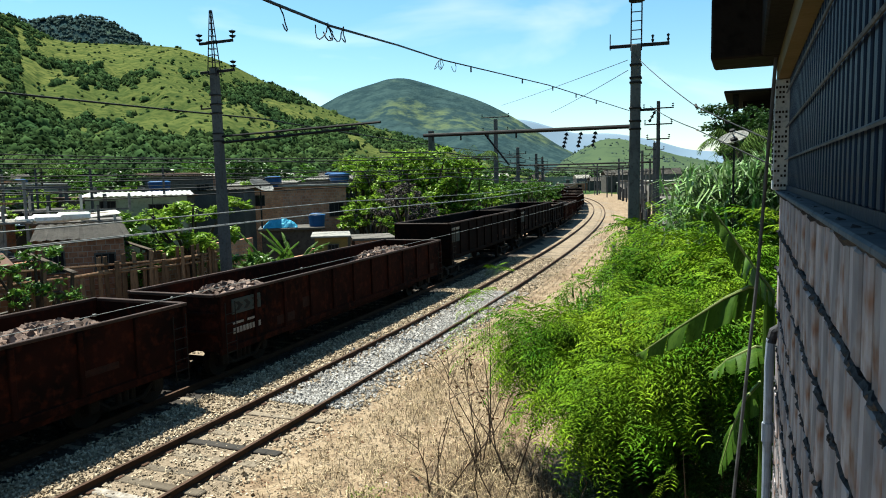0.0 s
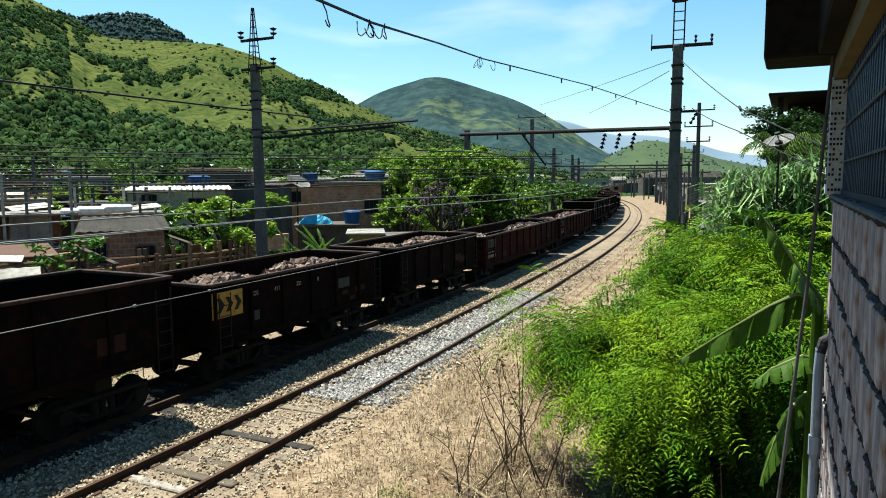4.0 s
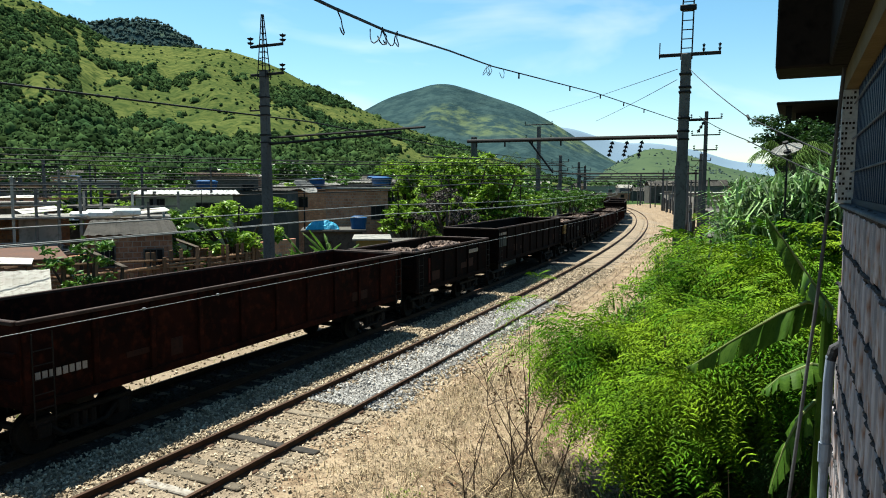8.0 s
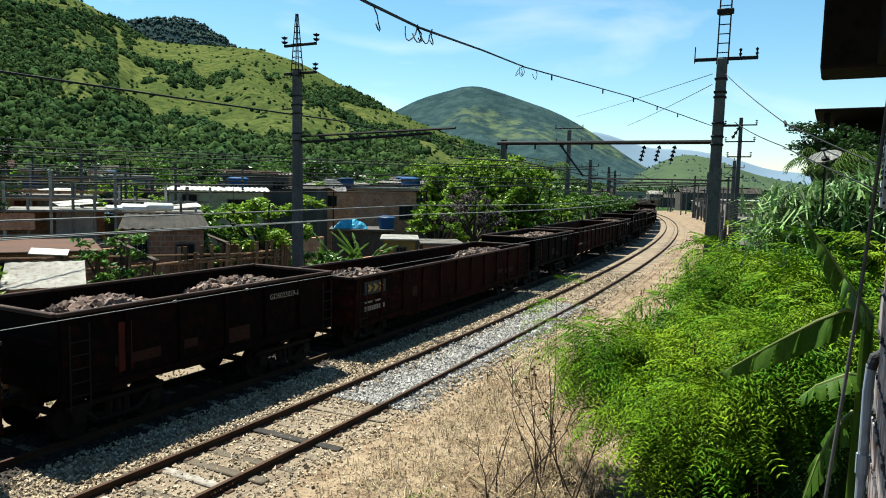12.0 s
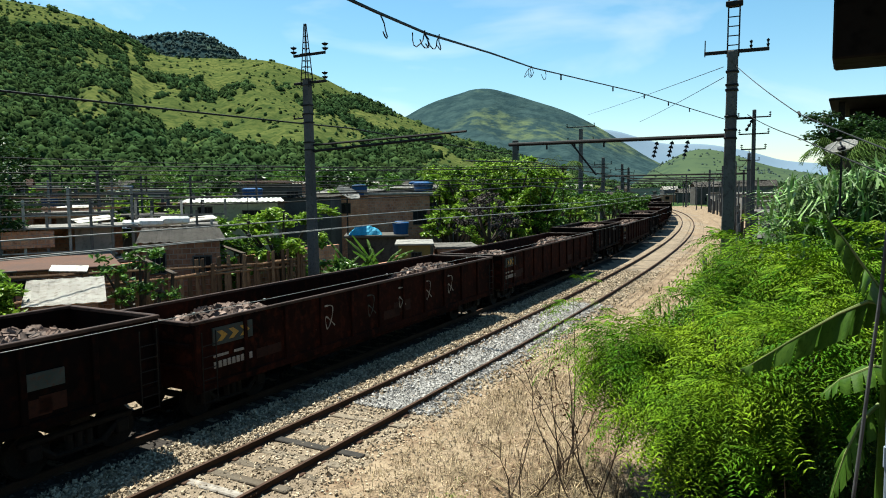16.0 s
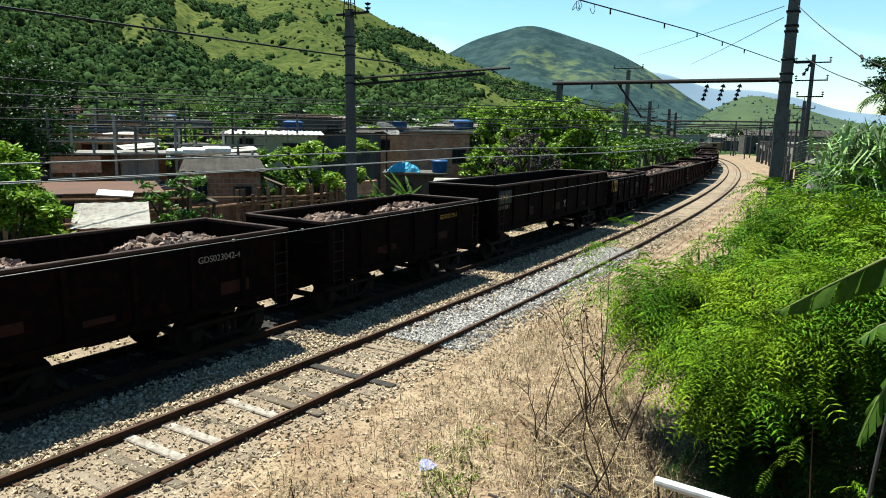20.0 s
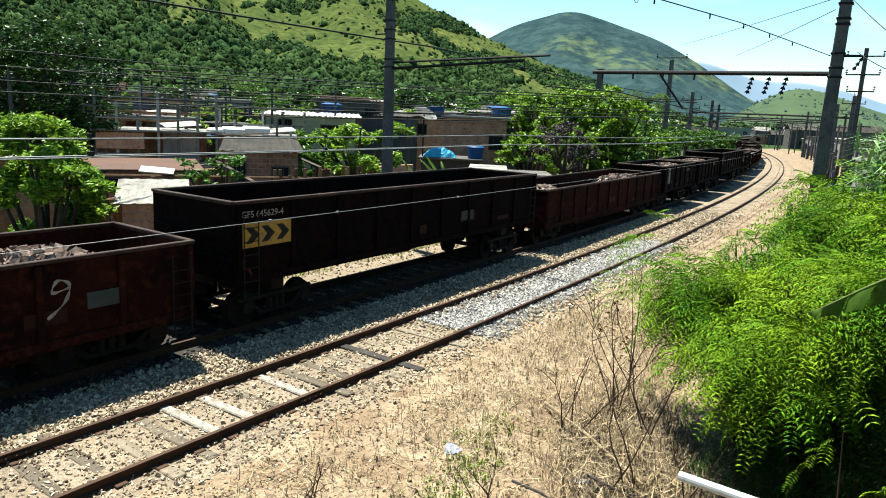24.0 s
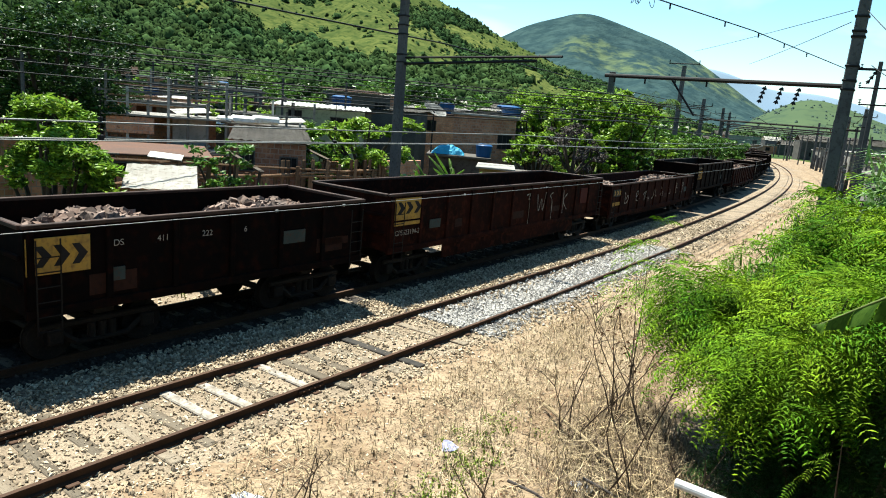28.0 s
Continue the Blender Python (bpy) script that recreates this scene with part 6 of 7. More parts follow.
tree(-10.9, 29.4, GROUND_V, 6.3, 2.4, 11, 0.30, "leaf_bright", "broad-leaved tree with a flat crown behind the pole", 200, 0.34, 0.5)
tree(-12.6, 28.0, GROUND_V, 4.9, 1.5, 8, 0.28, "leaf_mid", "leafy young tree by the brick house", 170, 0.55, 0.35)
tree(-12.0, 20.0, GROUND_V, 5.0, 1.35, 7, 0.24, "leaf_mid", "thin dark-leaved tree by the brick house", 130, 0.7, 0.45)
tree(-9.3, 30.6, GROUND_V, 3.6, 1.9, 7, 0.28, "leaf_mid", "dark shrub beyond the train", 110, 0.7, 0.2)
for x, y, h, sp, m in ((-6.0, 51.5, 8.4, 2.9, "leaf_bright"), (-4.0, 50.5, 8.9, 3.0, "leaf_bright"), (-1.6, 49.5, 9.2, 3.0, "leaf_bright"), (0.6, 50.5, 8.8, 2.7, "leaf_bright"), (0.9, 52.2, 7.6, 2.4, "leaf_mid"), (-5.0, 46.5, 5.6, 2.2, "leaf_bright"), (-1.4, 46.5, 6.2, 1.9, "leaf_bright"), (0.0, 50.0, 5.6, 1.8, "leaf_bright"), (1.4, 55.0, 6.2, 2.2, "leaf_mid"), (4.0, 64.0, 6.0, 2.4, "leaf_bright"), (4.8, 69.0, 6.6, 2.6, "leaf_mid"), (9.3, 76, 6.0, 2.6, "leaf_mid"), (12.0, 86, 6.2, 3.0, "leaf_mid")):
    tree(x, y, GROUND_V, h, sp, 11, 0.34, m, "dense green tree on the village side of the line", 120, 0.6, 0.34)
tree(-2.3, 43.5, GROUND_V, 6.6, 1.9, 9, 0.17, "grey_twig", "grey leafless tree among the green ones", 330, 0.8, 0.45)
tree(-3.6, 43.0, GROUND_V, 4.4, 1.3, 6, 0.28, "leaf_bright", "small bright tree in front of the grey one", 120, 0.6, 0.4)
tree(-40.5, 44.5, GROUND_V, 10.5, 5.0, 11, 0.5, "leaf_dark", "large dark mango-like tree", 62, 0.75, 0.3)
tree(-31.5, 27.0, GROUND_V, 10.0, 4.4, 9, 0.5, "leaf_dark", "large dark tree at the village edge", 62, 0.75, 0.3)
tree(-31.0, 47.0, GROUND_V, 7.4, 2.8, 7, 0.42, "leaf_dark", "dark-leaved tree among the houses", 70, 0.75, 0.3)
tree(-19.3, 12.2, GROUND_V, 4.0, 1.7, 7, 0.3, "leaf_mid", "low leafy tree beyond the train", 110, 0.7, 0.25)
for x, y, h in ((-21.5, 31.0, 5.6), (-18.0, 33.6, 5.2), (-24.0, 37.5, 6.4), (-21.8, 40.5, 6.2), (-26.5, 30.5, 5.5), (-15.0, 36.5, 4.6), (-16.5, 23.0, 3.6), (-20.6, 24.0, 4.2)):
    tree(x, y, GROUND_V, h, 1.2, 8, 0.2, ("leaf_bright", "leaf_mid")[int(h * 10) % 2], "small leafy tree in a crowded yard", 190, 0.7, 0.45)
# far line of trees at the foot of the hill
for k in range(46):
    bearing = -48 + 52 * k / 45 + grng.normal() * 0.8
    dist = grng.uniform(85, 185)
    h = grng.uniform(6, 9.5)
    tree(dist * math.sin(radians(bearing)), dist * math.cos(radians(bearing)), GROUND_V + 0.01 * dist, h, h * 0.5, 7, 0.9, ("leaf_mid", "leaf_dark")[k % 2], "tree among the village houses", 16, 0.75, 0.3)
for k in range(64):
    bearing = -50 + 43 * k / 63 + grng.normal() * 0.8
    dist = grng.uniform(54, 115)
    h = (5.1 + grng.uniform(-14, 22) / 1210 * dist) - GROUND_V
    tree(dist * math.sin(radians(bearing)), dist * math.cos(radians(bearing)), GROUND_V, h, h * grng.uniform(0.26, 0.42), 8, 0.5, ("leaf_mid", "leaf_dark", "leaf_bright")[k % 3], "leafy tree between the village houses", 34, 0.75, 0.4)
for k in range(12):
    s = 100 + 14 * k
    x, y, _ = on_line(s, -13 - 5 * (k % 3))
    tree(x, y, GROUND_V, grng.uniform(5, 8), 3.0, 7, 0.7, "leaf_mid", "tree beside the line further on", 26, 0.75, 0.3)


def palm(x, y, base, height, n, length, mat, label):
    t = thing("palm_tree", label, "palm", "palms")
    t.matrix_basis = pose(x, y, base)
    part("trunk", tube(bmesh.new(), [(0, 0, 0), (0.1, 0.05, height * 0.5), (0.05, 0, height)], [0.16, 0.13, 0.11], 8), M["bark"], t)
    out = []
    for k in range(n):
        a, rise = 2 * math.pi * k / n + grng.normal() * 0.2, grng.uniform(0.2, 1.5)
        for j in range(17):
            u = (j + 1) / 17
            c = Vector((math.cos(a) * length * (u - 0.25 * u ** 3), math.sin(a) * length * (u - 0.25 * u ** 3), height + length * (rise * u - (0.45 + 0.55 * rise) * u ** 2.2)))
            side_v = Vector((-math.sin(a), math.cos(a), 0))
            ln = length * 0.24 * math.sin(math.pi * (0.15 + 0.75 * u)) * grng.uniform(0.8, 1.15)
            for s in (-1, 1):
                tip = c + side_v * s * ln * 0.8 + Vector((math.cos(a) * 0.6, math.sin(a) * 0.6, -0.75 + grng.normal() * 0.15)) * ln
                w = Vector((math.cos(a), math.sin(a), 0)) * length * 0.011
                out.append([c - w, c + w, tip + w * 0.2, tip - w * 0.2])
    part("fronds", quads("fronds", np.array([[tuple(p) for p in q] for q in out]), M[mat]), None, t)
    return t


palm(-30.2, 51.9, GROUND_V, 8.0, 10, 2.9, "leaf_palm", "tall palm among the houses")
palm(3.3, 61.9, GROUND_V, 8.4, 11, 2.4, "leaf_palm", "palm by the line")
palm(-30, 84, GROUND_V, 8.0, 9, 2.8, "leaf_palm", "palm at the foot of the hill")
palm(7.15, 16.6, -0.2, 5.9, 12, 1.2, "leaf_palm", "palm behind the satellite dish")

tree(8.25, 18.7, -0.2, 7.7, 1.05, 12, 0.12, "leaf_dark", "dark leafy tree by the terrace house", 900, 0.9, 0.55)
tree(9.2, 18.0, -0.2, 6.9, 1.1, 10, 0.13, "leaf_mid", "leafy tree between palm and terrace", 800, 0.9, 0.5)
dish_at(5.77, 13.58, 5.80, 0.28, -50, 27)
part("mast", rod(bmesh.new(), (5.77, 13.58, -0.2), (5.77, 13.58, 5.86), 0.02, n=8), M["steel"], thing("dish_mast", "thin steel mast under the dish", "mast"))


# ---- bushes on the house side ----
brng = np.random.default_rng(11)


def frond_quads(pairs):
    """A feathery frond of unit length along +y: pairs of narrow drooping pinnae."""
    q = []
    for k in range(pairs):
        y = 0.10 + 0.86 * k / (pairs - 1)
        ln, w = 0.36 * math.sin(math.pi * (0.22 + 0.66 * k / pairs)), 0.19 / pairs
        for s in (-1, 1):
            z = -0.28 * y * y
            m = (s * ln * 0.55, y + ln * 0.16, z - 0.03)
            e = (s * ln * 1.0, y + ln * 0.34, z - 0.13)
            q.append([(0, y, z), (m[0], m[1] - w, m[2]), e, (m[0], m[1] + w, m[2] + 0.015)])
    return np.array(q)


def sprigs(points, outward, size, rng, pairs):
    """Arching sprigs that carry seven fronds each, alternating to both sides."""
    f, out = frond_quads(pairs), []
    n = len(points)
    flat = outward * (1, 1, 0) + rng.normal(size=(n, 3)) * (0.3, 0.3, 0)
    flat /= np.linalg.norm(flat, axis=1)[:, None]
    rise = np.clip(outward[:, 2:3] * 0.8 + rng.normal(size=(n, 1)) * 0.25, -0.5, 1.1)
    reach = size * rng.uniform(1.0, 2.0, (n, 1))
    side = np.stack([-flat[:, 1], flat[:, 0], np.zeros(n)], 1)
    for k in range(7):
        u = 0.15 + 0.85 * k / 6
        c = points + flat * reach * u + np.array([0, 0, 1]) * reach * (rise * u - 0.75 * u * u)
        turn = (0.0 if k == 6 else (1 if k % 2 else -1) * 1.0) + rng.normal(size=(n, 1)) * 0.3
        fwd = flat * np.cos(turn) + side * np.sin(turn)
        fwd = fwd + np.array([0, 0, 1]) * (rise - 1.5 * u + 0.35 + rng.normal(size=(n, 1)) * 0.25) * 0.75
        fwd /= np.linalg.norm(fwd, axis=1)[:, None]
        right = np.cross(fwd, np.array([0, 0, 1.0])) + rng.normal(size=(n, 3)) * 0.16
        right -= fwd * np.sum(right * fwd, axis=1)[:, None]
        right /= np.linalg.norm(right, axis=1)[:, None]
        up = np.cross(right, fwd)
        s = size * rng.uniform(0.6, 1.2, (n, 1, 1, 1))
        out.append(((f[None, :, :, 0:1] * right[:, None, None] + f[None, :, :, 1:2] * fwd[:, None, None] + f[None, :, :, 2:3] * up[:, None, None]) * s + c[:, None, None]).reshape(-1, 4, 3))
    return np.concatenate(out)


def bush(name, blobs, n, size, mat, label, cat="bush", stem_z=-0.3, hollow=0.6, pairs=6):
    """n sprigs over the blobs; fronds are size metres long."""
    b = thing(name, label, cat)
    pts, outs = [], []
    tot = sum(r[0] * r[2] for _, r in blobs)
    for c, r in blobs:
        p = blob_points(brng, max(2, int(n * r[0] * r[2] / tot)), c, r, hollow)
        d = p - np.array(c)
        pts.append(p)
        outs.append(d / np.linalg.norm(d, axis=1)[:, None])
    part("foliage", quads("foliage", sprigs(np.concatenate(pts), np.concatenate(outs), size, brng, pairs), M[mat]), None, b)
    thick = 1.0 if n > 60 else 0.35
    foot = Vector((float(np.mean([c[0] for c, _ in blobs])), float(np.mean([c[1] for c, _ in blobs])), stem_z))
    bm = bmesh.new()
    for c, r in blobs[::2]:
        tube(bm, [foot + Vector((brng.normal() * 0.15, brng.normal() * 0.15, 0)), foot.lerp(Vector(c), 0.5) + Vector((0, 0, 0.15)), Vector(c)], [0.045 * thick, 0.03 * thick, 0.012 * thick], 6)
    part("stem", bm, M["twig"], b)
    return b


def lumps(blobs, n, r_lo, r_hi, rng):
    """Breaks large masses into uneven lumps of foliage."""
    out = []
    for c, r in blobs:
        for p in blob_points(rng, n, c, [max(0.2, v - r_lo) for v in r], 0.35):
            q = rng.uniform(r_lo, r_hi)
            out.append((tuple(p), (q, q, q * rng.uniform(0.7, 1.1))))
    return out


lrng = np.random.default_rng(19)
bush("feathery_bush", lumps([((2.95, 9.6, 2.75), (1.25, 1.1, 0.75)), ((2.15, 10.3, 2.0), (0.9, 1.1, 0.8)), ((3.9, 10.6, 3.2), (1.45, 1.6, 1.0)), ((4.1, 9.7, 3.1), (1.2, 1.1, 0.8)), ((2.75, 12.2, 2.3), (1.15, 1.5, 1.05)), ((2.05, 12.5, 1.9), (0.75, 1.0, 0.95)), ((1.7, 11.9, 2.3), (0.55, 0.8, 0.55)), ((2.6, 9.2, 2.35), (0.8, 0.6, 0.6))], 10, 0.2, 0.42, lrng), 1400, 0.31, "leaf_lime", "bright green feathery bush with drooping fronds beside the track", hollow=0.55, pairs=5)
# dark-leaf mass puts the shade inside the bush into colour
bush("shade_bush", lumps([((3.3, 10.2, 1.3), (1.3, 0.8, 1.2))], 9, 0.3, 0.5, lrng), 420, 0.28, "leaf_dark", "dark feathery fill standing for shade beneath the bush", hollow=0.4)
bush("feathery_bush", lumps([((4.9, 14.6, 3.15), (1.1, 1.6, 1.2)), ((6.0, 17.5, 2.9), (1.3, 2.0, 1.3)), ((4.7, 15.2, 1.6), (0.9, 1.8, 1.4)), ((6.6, 20.5, 2.4), (1.2, 2.0, 1.5)), ((5.3, 12.2, 3.1), (1.2, 1.4, 1.25)), ((6.2, 13.6, 3.4), (1.2, 1.6, 1.15)), ((6.9, 12.6, 3.3), (1.2, 1.2, 1.1))], 9, 0.26, 0.55, lrng), 1100, 0.44, "leaf_lime", "bright green feathery bush further along the bank", hollow=0.6)
bush("feathery_bush", lumps([((2.55, 6.9, 2.2), (0.28, 0.28, 0.3)), ((2.8, 7.1, 1.8), (0.35, 0.35, 0.35))], 1, 0.12, 0.2, lrng), 4, 0.22, "leaf_lime", "lower feathery bush below the house", hollow=0.4)
# dark leaves here paint the shade low in front of the bush
bush("shade_bush", lumps([((3.9, 9.2, 1.6), (1.0, 0.6, 0.9)), ((3.6, 8.9, 0.7), (1.2, 0.7, 0.7))], 6, 0.25, 0.45, lrng), 240, 0.26, "leaf_dark", "dark leafy fill standing for shade below the feathery bush", hollow=0.4)
bush("undergrowth", lumps([((2.3, 9.7, 0.15), (0.7, 0.5, 0.45)), ((3.0, 9.4, 0.3), (0.9, 0.5, 0.6)), ((3.9, 9.6, 0.9), (0.9, 0.5, 0.9)), ((2.9, 9.4, 0.8), (0.9, 0.7, 0.8))], 7, 0.2, 0.4, lrng), 200, 0.22, "leaf_dark", "low undergrowth under the bush, leaves coloured dark for shade", "undergrowth", hollow=0.4)
bush("sapling", [((0.85, 13.2, 3.15), (0.30, 0.30, 0.22)), ((0.95, 13.1, 2.7), (0.5, 0.5, 0.2)), ((0.7, 13.3, 2.35), (0.6, 0.5, 0.25)), ((1.2, 13.0, 2.2), (0.5, 0.5, 0.3))], 26, 0.30, "leaf_lime", "slender yellow-green sapling by the track", "sapling")


def grass_tufts(name, spots, blades, height, mat, label, spread=0.12, lean=0.5, width=0.012, kind="stuff"):
    out = []
    for x, y, z, s in spots:
        for _ in range(blades):
            a = brng.uniform(0, 2 * math.pi)
            px, py = x + brng.normal() * spread * s, y + brng.normal() * spread * s
            h = height * s * brng.uniform(0.5, 1.2)
            l = lean * brng.uniform(0.1, 1.2)
            d, w = np.array([math.cos(a), math.sin(a), 0]), np.array([-math.sin(a), math.cos(a), 0]) * width * (0.6 + s * 0.5)
            p0 = np.array([px, py, z])
            p1 = p0 + d * h * l * 0.35 + (0, 0, h * 0.6)
            p2 = p0 + d * h * l + (0, 0, h * (1 - 0.45 * l))
            out.append([p0 - w, p0 + w, p1 + w * 0.8, p1 - w * 0.8])
            out.append([p1 - w * 0.8, p1 + w * 0.8, p2 + w * 0.15, p2 - w * 0.15])
    thing(name, label, "grass", kind=kind, data=quads(name, np.array(out), M[mat]))


def ground_spots(n, o_lo, o_hi, s_lo, s_hi, size=(0.5, 1.2), power=1.4):
    out = []
    for _ in range(n):
        s, o = s_lo + (s_hi - s_lo) * brng.uniform() ** power, brng.uniform(o_lo, o_hi)
        x, y, _a = on_line(s, 4.05 + o)
        out.append((x, y, float(ground_z(np.array(x), np.array(y))) - 0.01, brng.uniform(*size)))
    return out


# tall cane grass on the bank below the terrace house
cane = []
for _ in range(1100):
    q, a = brng.uniform(15.5, 19.5), radians(brng.uniform(20.5, 31))
    cane.append((q * math.sin(a), q * math.cos(a), brng.uniform(3.9, 5.45) - 0.06 * (31 - math.degrees(a)), brng.uniform(0.7, 1.15)))
bank = thing("bank", "overgrown earth bank behind the bushes", "ground", kind="structure", data=mesh_np("bank", [(x, y, 4.0 * min(1.0, max(0.0, (x - 3.9 - 0.1 * y) / 1.2)) - 0.4) for y in (4.5, 8, 12, 16, 20, 24) for x in (4.4, 5.2, 6.0, 7.0, 9.0, 14.0)], [(j * 6 + i, j * 6 + i + 1, j * 6 + i + 7, j * 6 + i + 6) for j in range(5) for i in range(5)], M["hill"], True))
grass_tufts("cane_grass", cane, 11, 0.68, "grass_blade", "tall cane grass with painted pale glints on the bank", spread=0.3, lean=1.5, width=0.026)
grass_tufts("dry_grass", ground_spots(900, 2.0, 5.8, 2, 30), 12, 0.15, "dry_grass", "short dry grass on the sandy earth", lean=1.0, width=0.006)
grass_tufts("straw", ground_spots(800, 2.2, 6.2, 2, 24), 13, 0.28, "dry_grass", "flattened straw and dead stems", spread=0.3, lean=2.2, width=0.006)
grass_tufts("verge_grass", ground_spots(380, 4.6, 8.0, 24, 95, (0.8, 1.8)), 14, 0.45, "leaf_mid", "rough green grass on the far verge", spread=0.4, lean=1.0, width=0.03)
grass_tufts("dry_verge", ground_spots(420, 1.6, 5.5, 22, 80, (0.8, 1.6)), 10, 0.16, "dry_grass", "dry grass beside the far rails", spread=0.4, lean=1.6, width=0.012)
grass_tufts("verge_grass", ground_spots(420, -9.5, -6.2, 4, 45, (0.7, 1.6)), 12, 0.22, "weed", "yellow-green grass beyond the train", spread=0.3, lean=1.2, width=0.015)
brush_spots = [(x + brng.normal() * 0.35, y + brng.normal() * 0.5, -0.28, brng.uniform(0.7, 1.3)) for x, y in ((0.9, 10.6), (1.1, 9.6), (0.7, 11.6), (1.3, 8.6), (0.4, 8.6), (1.2, 12.3), (0.2, 10.0), (1.4, 10.9)) for _ in range(13)]
grass_tufts("dead_brush", brush_spots, 22, 0.55, "dry_grass", "tangle of dead brown brush by the bush", spread=0.22, lean=1.5, width=0.006)
grass_tufts("dead_brush", brush_spots[::2], 26, 0.5, "twig", "dark dead stems in the brush", spread=0.24, lean=2.0, width=0.006)
grass_tufts("straw_clump", [(-2.75 + brng.normal() * 0.12, 6.75 + brng.normal() * 0.12, -0.28, 1.0) for _ in range(9)], 22, 0.75, "dry_grass", "upright clump of dry straw", spread=0.1, lean=0.25, width=0.008)
green = [(x + brng.normal() * 0.25, y + brng.normal() * 0.3, -0.27, brng.uniform(0.6, 1.2)) for x, y in ((-1.7, 10.4), (-1.6, 9.5), (-2.0, 8.6), (-1.3, 11.2), (-2.2, 7.6)) for _ in range(14)]
grass_tufts("green_weeds", green, 14, 0.11, "weed", "small yellow-green weeds in the dry grass", spread=0.12, lean=1.1, width=0.012)
grass_tufts("green_weeds", [(-5.0 + brng.normal() * 0.1, 6.15 + brng.normal() * 0.1, -0.22, brng.uniform(0.7, 1.2)) for _ in range(10)], 22, 0.22, "leaf_mid", "small green weed by the rail", spread=0.08, lean=1.0, width=0.014)


fallen = np.array([(x, y, z + 0.02) for x, y, z, _ in ground_spots(4200, 1.7, 6.4, 2, 30, power=1.2)])
thing("leaf_litter", "dead brown leaves and crumbs strewn on the earth", "leaf litter", kind="stuff", data=quads("leaf_litter", leaf_quads(brng, fallen, 0.07, 0.7), M["rust_leaf"]))
pebbles = np.array([(x, y, z + 0.015) for x, y, z, _ in ground_spots(5200, 1.3, 5.6, 2, 34, power=1.2)])
thing("pebbles", "small pale stones strayed from the ballast", "pebbles", kind="stuff", data=quads("pebbles", leaf_quads(brng, pebbles, 0.06, 0.5, 0.4), M["stone"]))


def bare_shrub(x, y, stems, height, label, seed, leaves=False):
    r = np.random.default_rng(seed)
    t = thing("bare_shrub", label, "shrub", "bare shrubs")
    t.matrix_basis = pose(x, y, -0.28)
    bm, tips = bmesh.new(), []
    for k in range(stems):
        d = np.array([r.normal() * 0.35, r.normal() * 0.25, 1.0])
        p, rad, pts = np.array([r.normal() * 0.12, r.normal() * 0.12, 0.0]), 0.016, []
        n = 7
        for j in range(n + 1):
            pts.append(tuple(p))
            if j > 2 and r.uniform() < 0.75:
                e = p + np.array([r.normal() * 0.3, r.normal() * 0.25, r.uniform(0.15, 0.5)]) * height * 0.35
                tube(bm, [tuple(p), tuple((p + e) / 2 + (0, 0, 0.03)), tuple(e)], [rad * 0.5, rad * 0.4, rad * 0.2], 4)
                tips.append(e)
            p = p + d * height / n * r.uniform(0.7, 1.1)
            d = d + np.array([r.normal() * 0.15, r.normal() * 0.12, 0])
        tube(bm, pts, [rad * (1 - 0.75 * j / n) for j in range(n + 1)], 5)
    part("stem", bm, M["twig"], t)
    if leaves:
        c = np.concatenate([np.array(tips)[r.integers(0, len(tips), 90)] + r.normal(size=(90, 3)) * (0.05, 0.05, 0.14)])
        part("dead_leaves", quads("dead_leaves", leaf_quads(r, c, 0.10), M["rust_leaf"]), None, t)


bare_shrub(0.55, 12.0, 5, 2.3, "leafless brown shrub with a few dead leaves", 1, True)
bare_shrub(1.15, 11.3, 3, 2.6, "tall leafless shrub beside the feathery bush", 2)
bare_shrub(-0.25, 11.2, 4, 1.7, "thin leafless shrub on the dry earth", 3)
bare_shrub(0.5, 9.3, 3, 2.0, "bare forked brown shrub on earth", 4)
bare_shrub(-0.9, 8.0, 3, 1.2, "small bare shrub in straw", 5)
bare_shrub(-3.3, 7.2, 4, 1.0, "small bare thorny shrub near the track", 6)
bare_shrub(1.5, 9.1, 3, 1.3, "bare broken shrub in dead brush", 7)
for a, b, r in (((-0.7, 12.2, -0.15), (0.9, 9.2, 0.1), 0.03), ((0.2, 8.4, -0.2), (1.5, 9.7, -0.1), 0.025), ((0.6, 7.7, -0.2), (0.35, 8.7, -0.18), 0.03), ((-3.9, 6.6, -0.22), (-3.3, 6.75, -0.22), 0.025)):
    thing("fallen_branch", "pale fallen branch on the dry earth", "branch", "fallen branches", data=finish("fallen_branch", tube(bmesh.new(), [a, Vector(a).lerp(Vector(b), 0.5) + Vector((0, 0, 0.05)), b], [r, r * 0.85, r * 0.6], 6), M["dry_grass"]))


def litter(x, y, size, mat, label):
    bm = bmesh.new()
    bmesh.ops.create_icosphere(bm, subdivisions=2, radius=size)
    for v in bm.verts:
        v.co *= 0.6 + 0.6 * noise.random()
        v.co.z *= 0.22
        v.co.x *= 1.3
    thing("litter", label, "litter", "litter on the ground", data=finish("litter", bm, M[mat]), m=pose(x, y, -0.22, 0, 0, 40 * x))


litter(-2.01, 10.0, 0.15, "litter_blue", "crumpled blue plastic bag on the earth")
litter(0.71, 10.2, 0.15, "litter_white", "crumpled white plastic bag by the brush")
litter(0.15, 9.55, 0.16, "litter_white", "torn white paper on the earth")
litter(-4.21, 7.5, 0.16, "litter_white", "crumpled white paper in the thorns")
litter(-2.2, 7.9, 0.2, "litter_white", "pale blue-white plastic scrap on the grass")
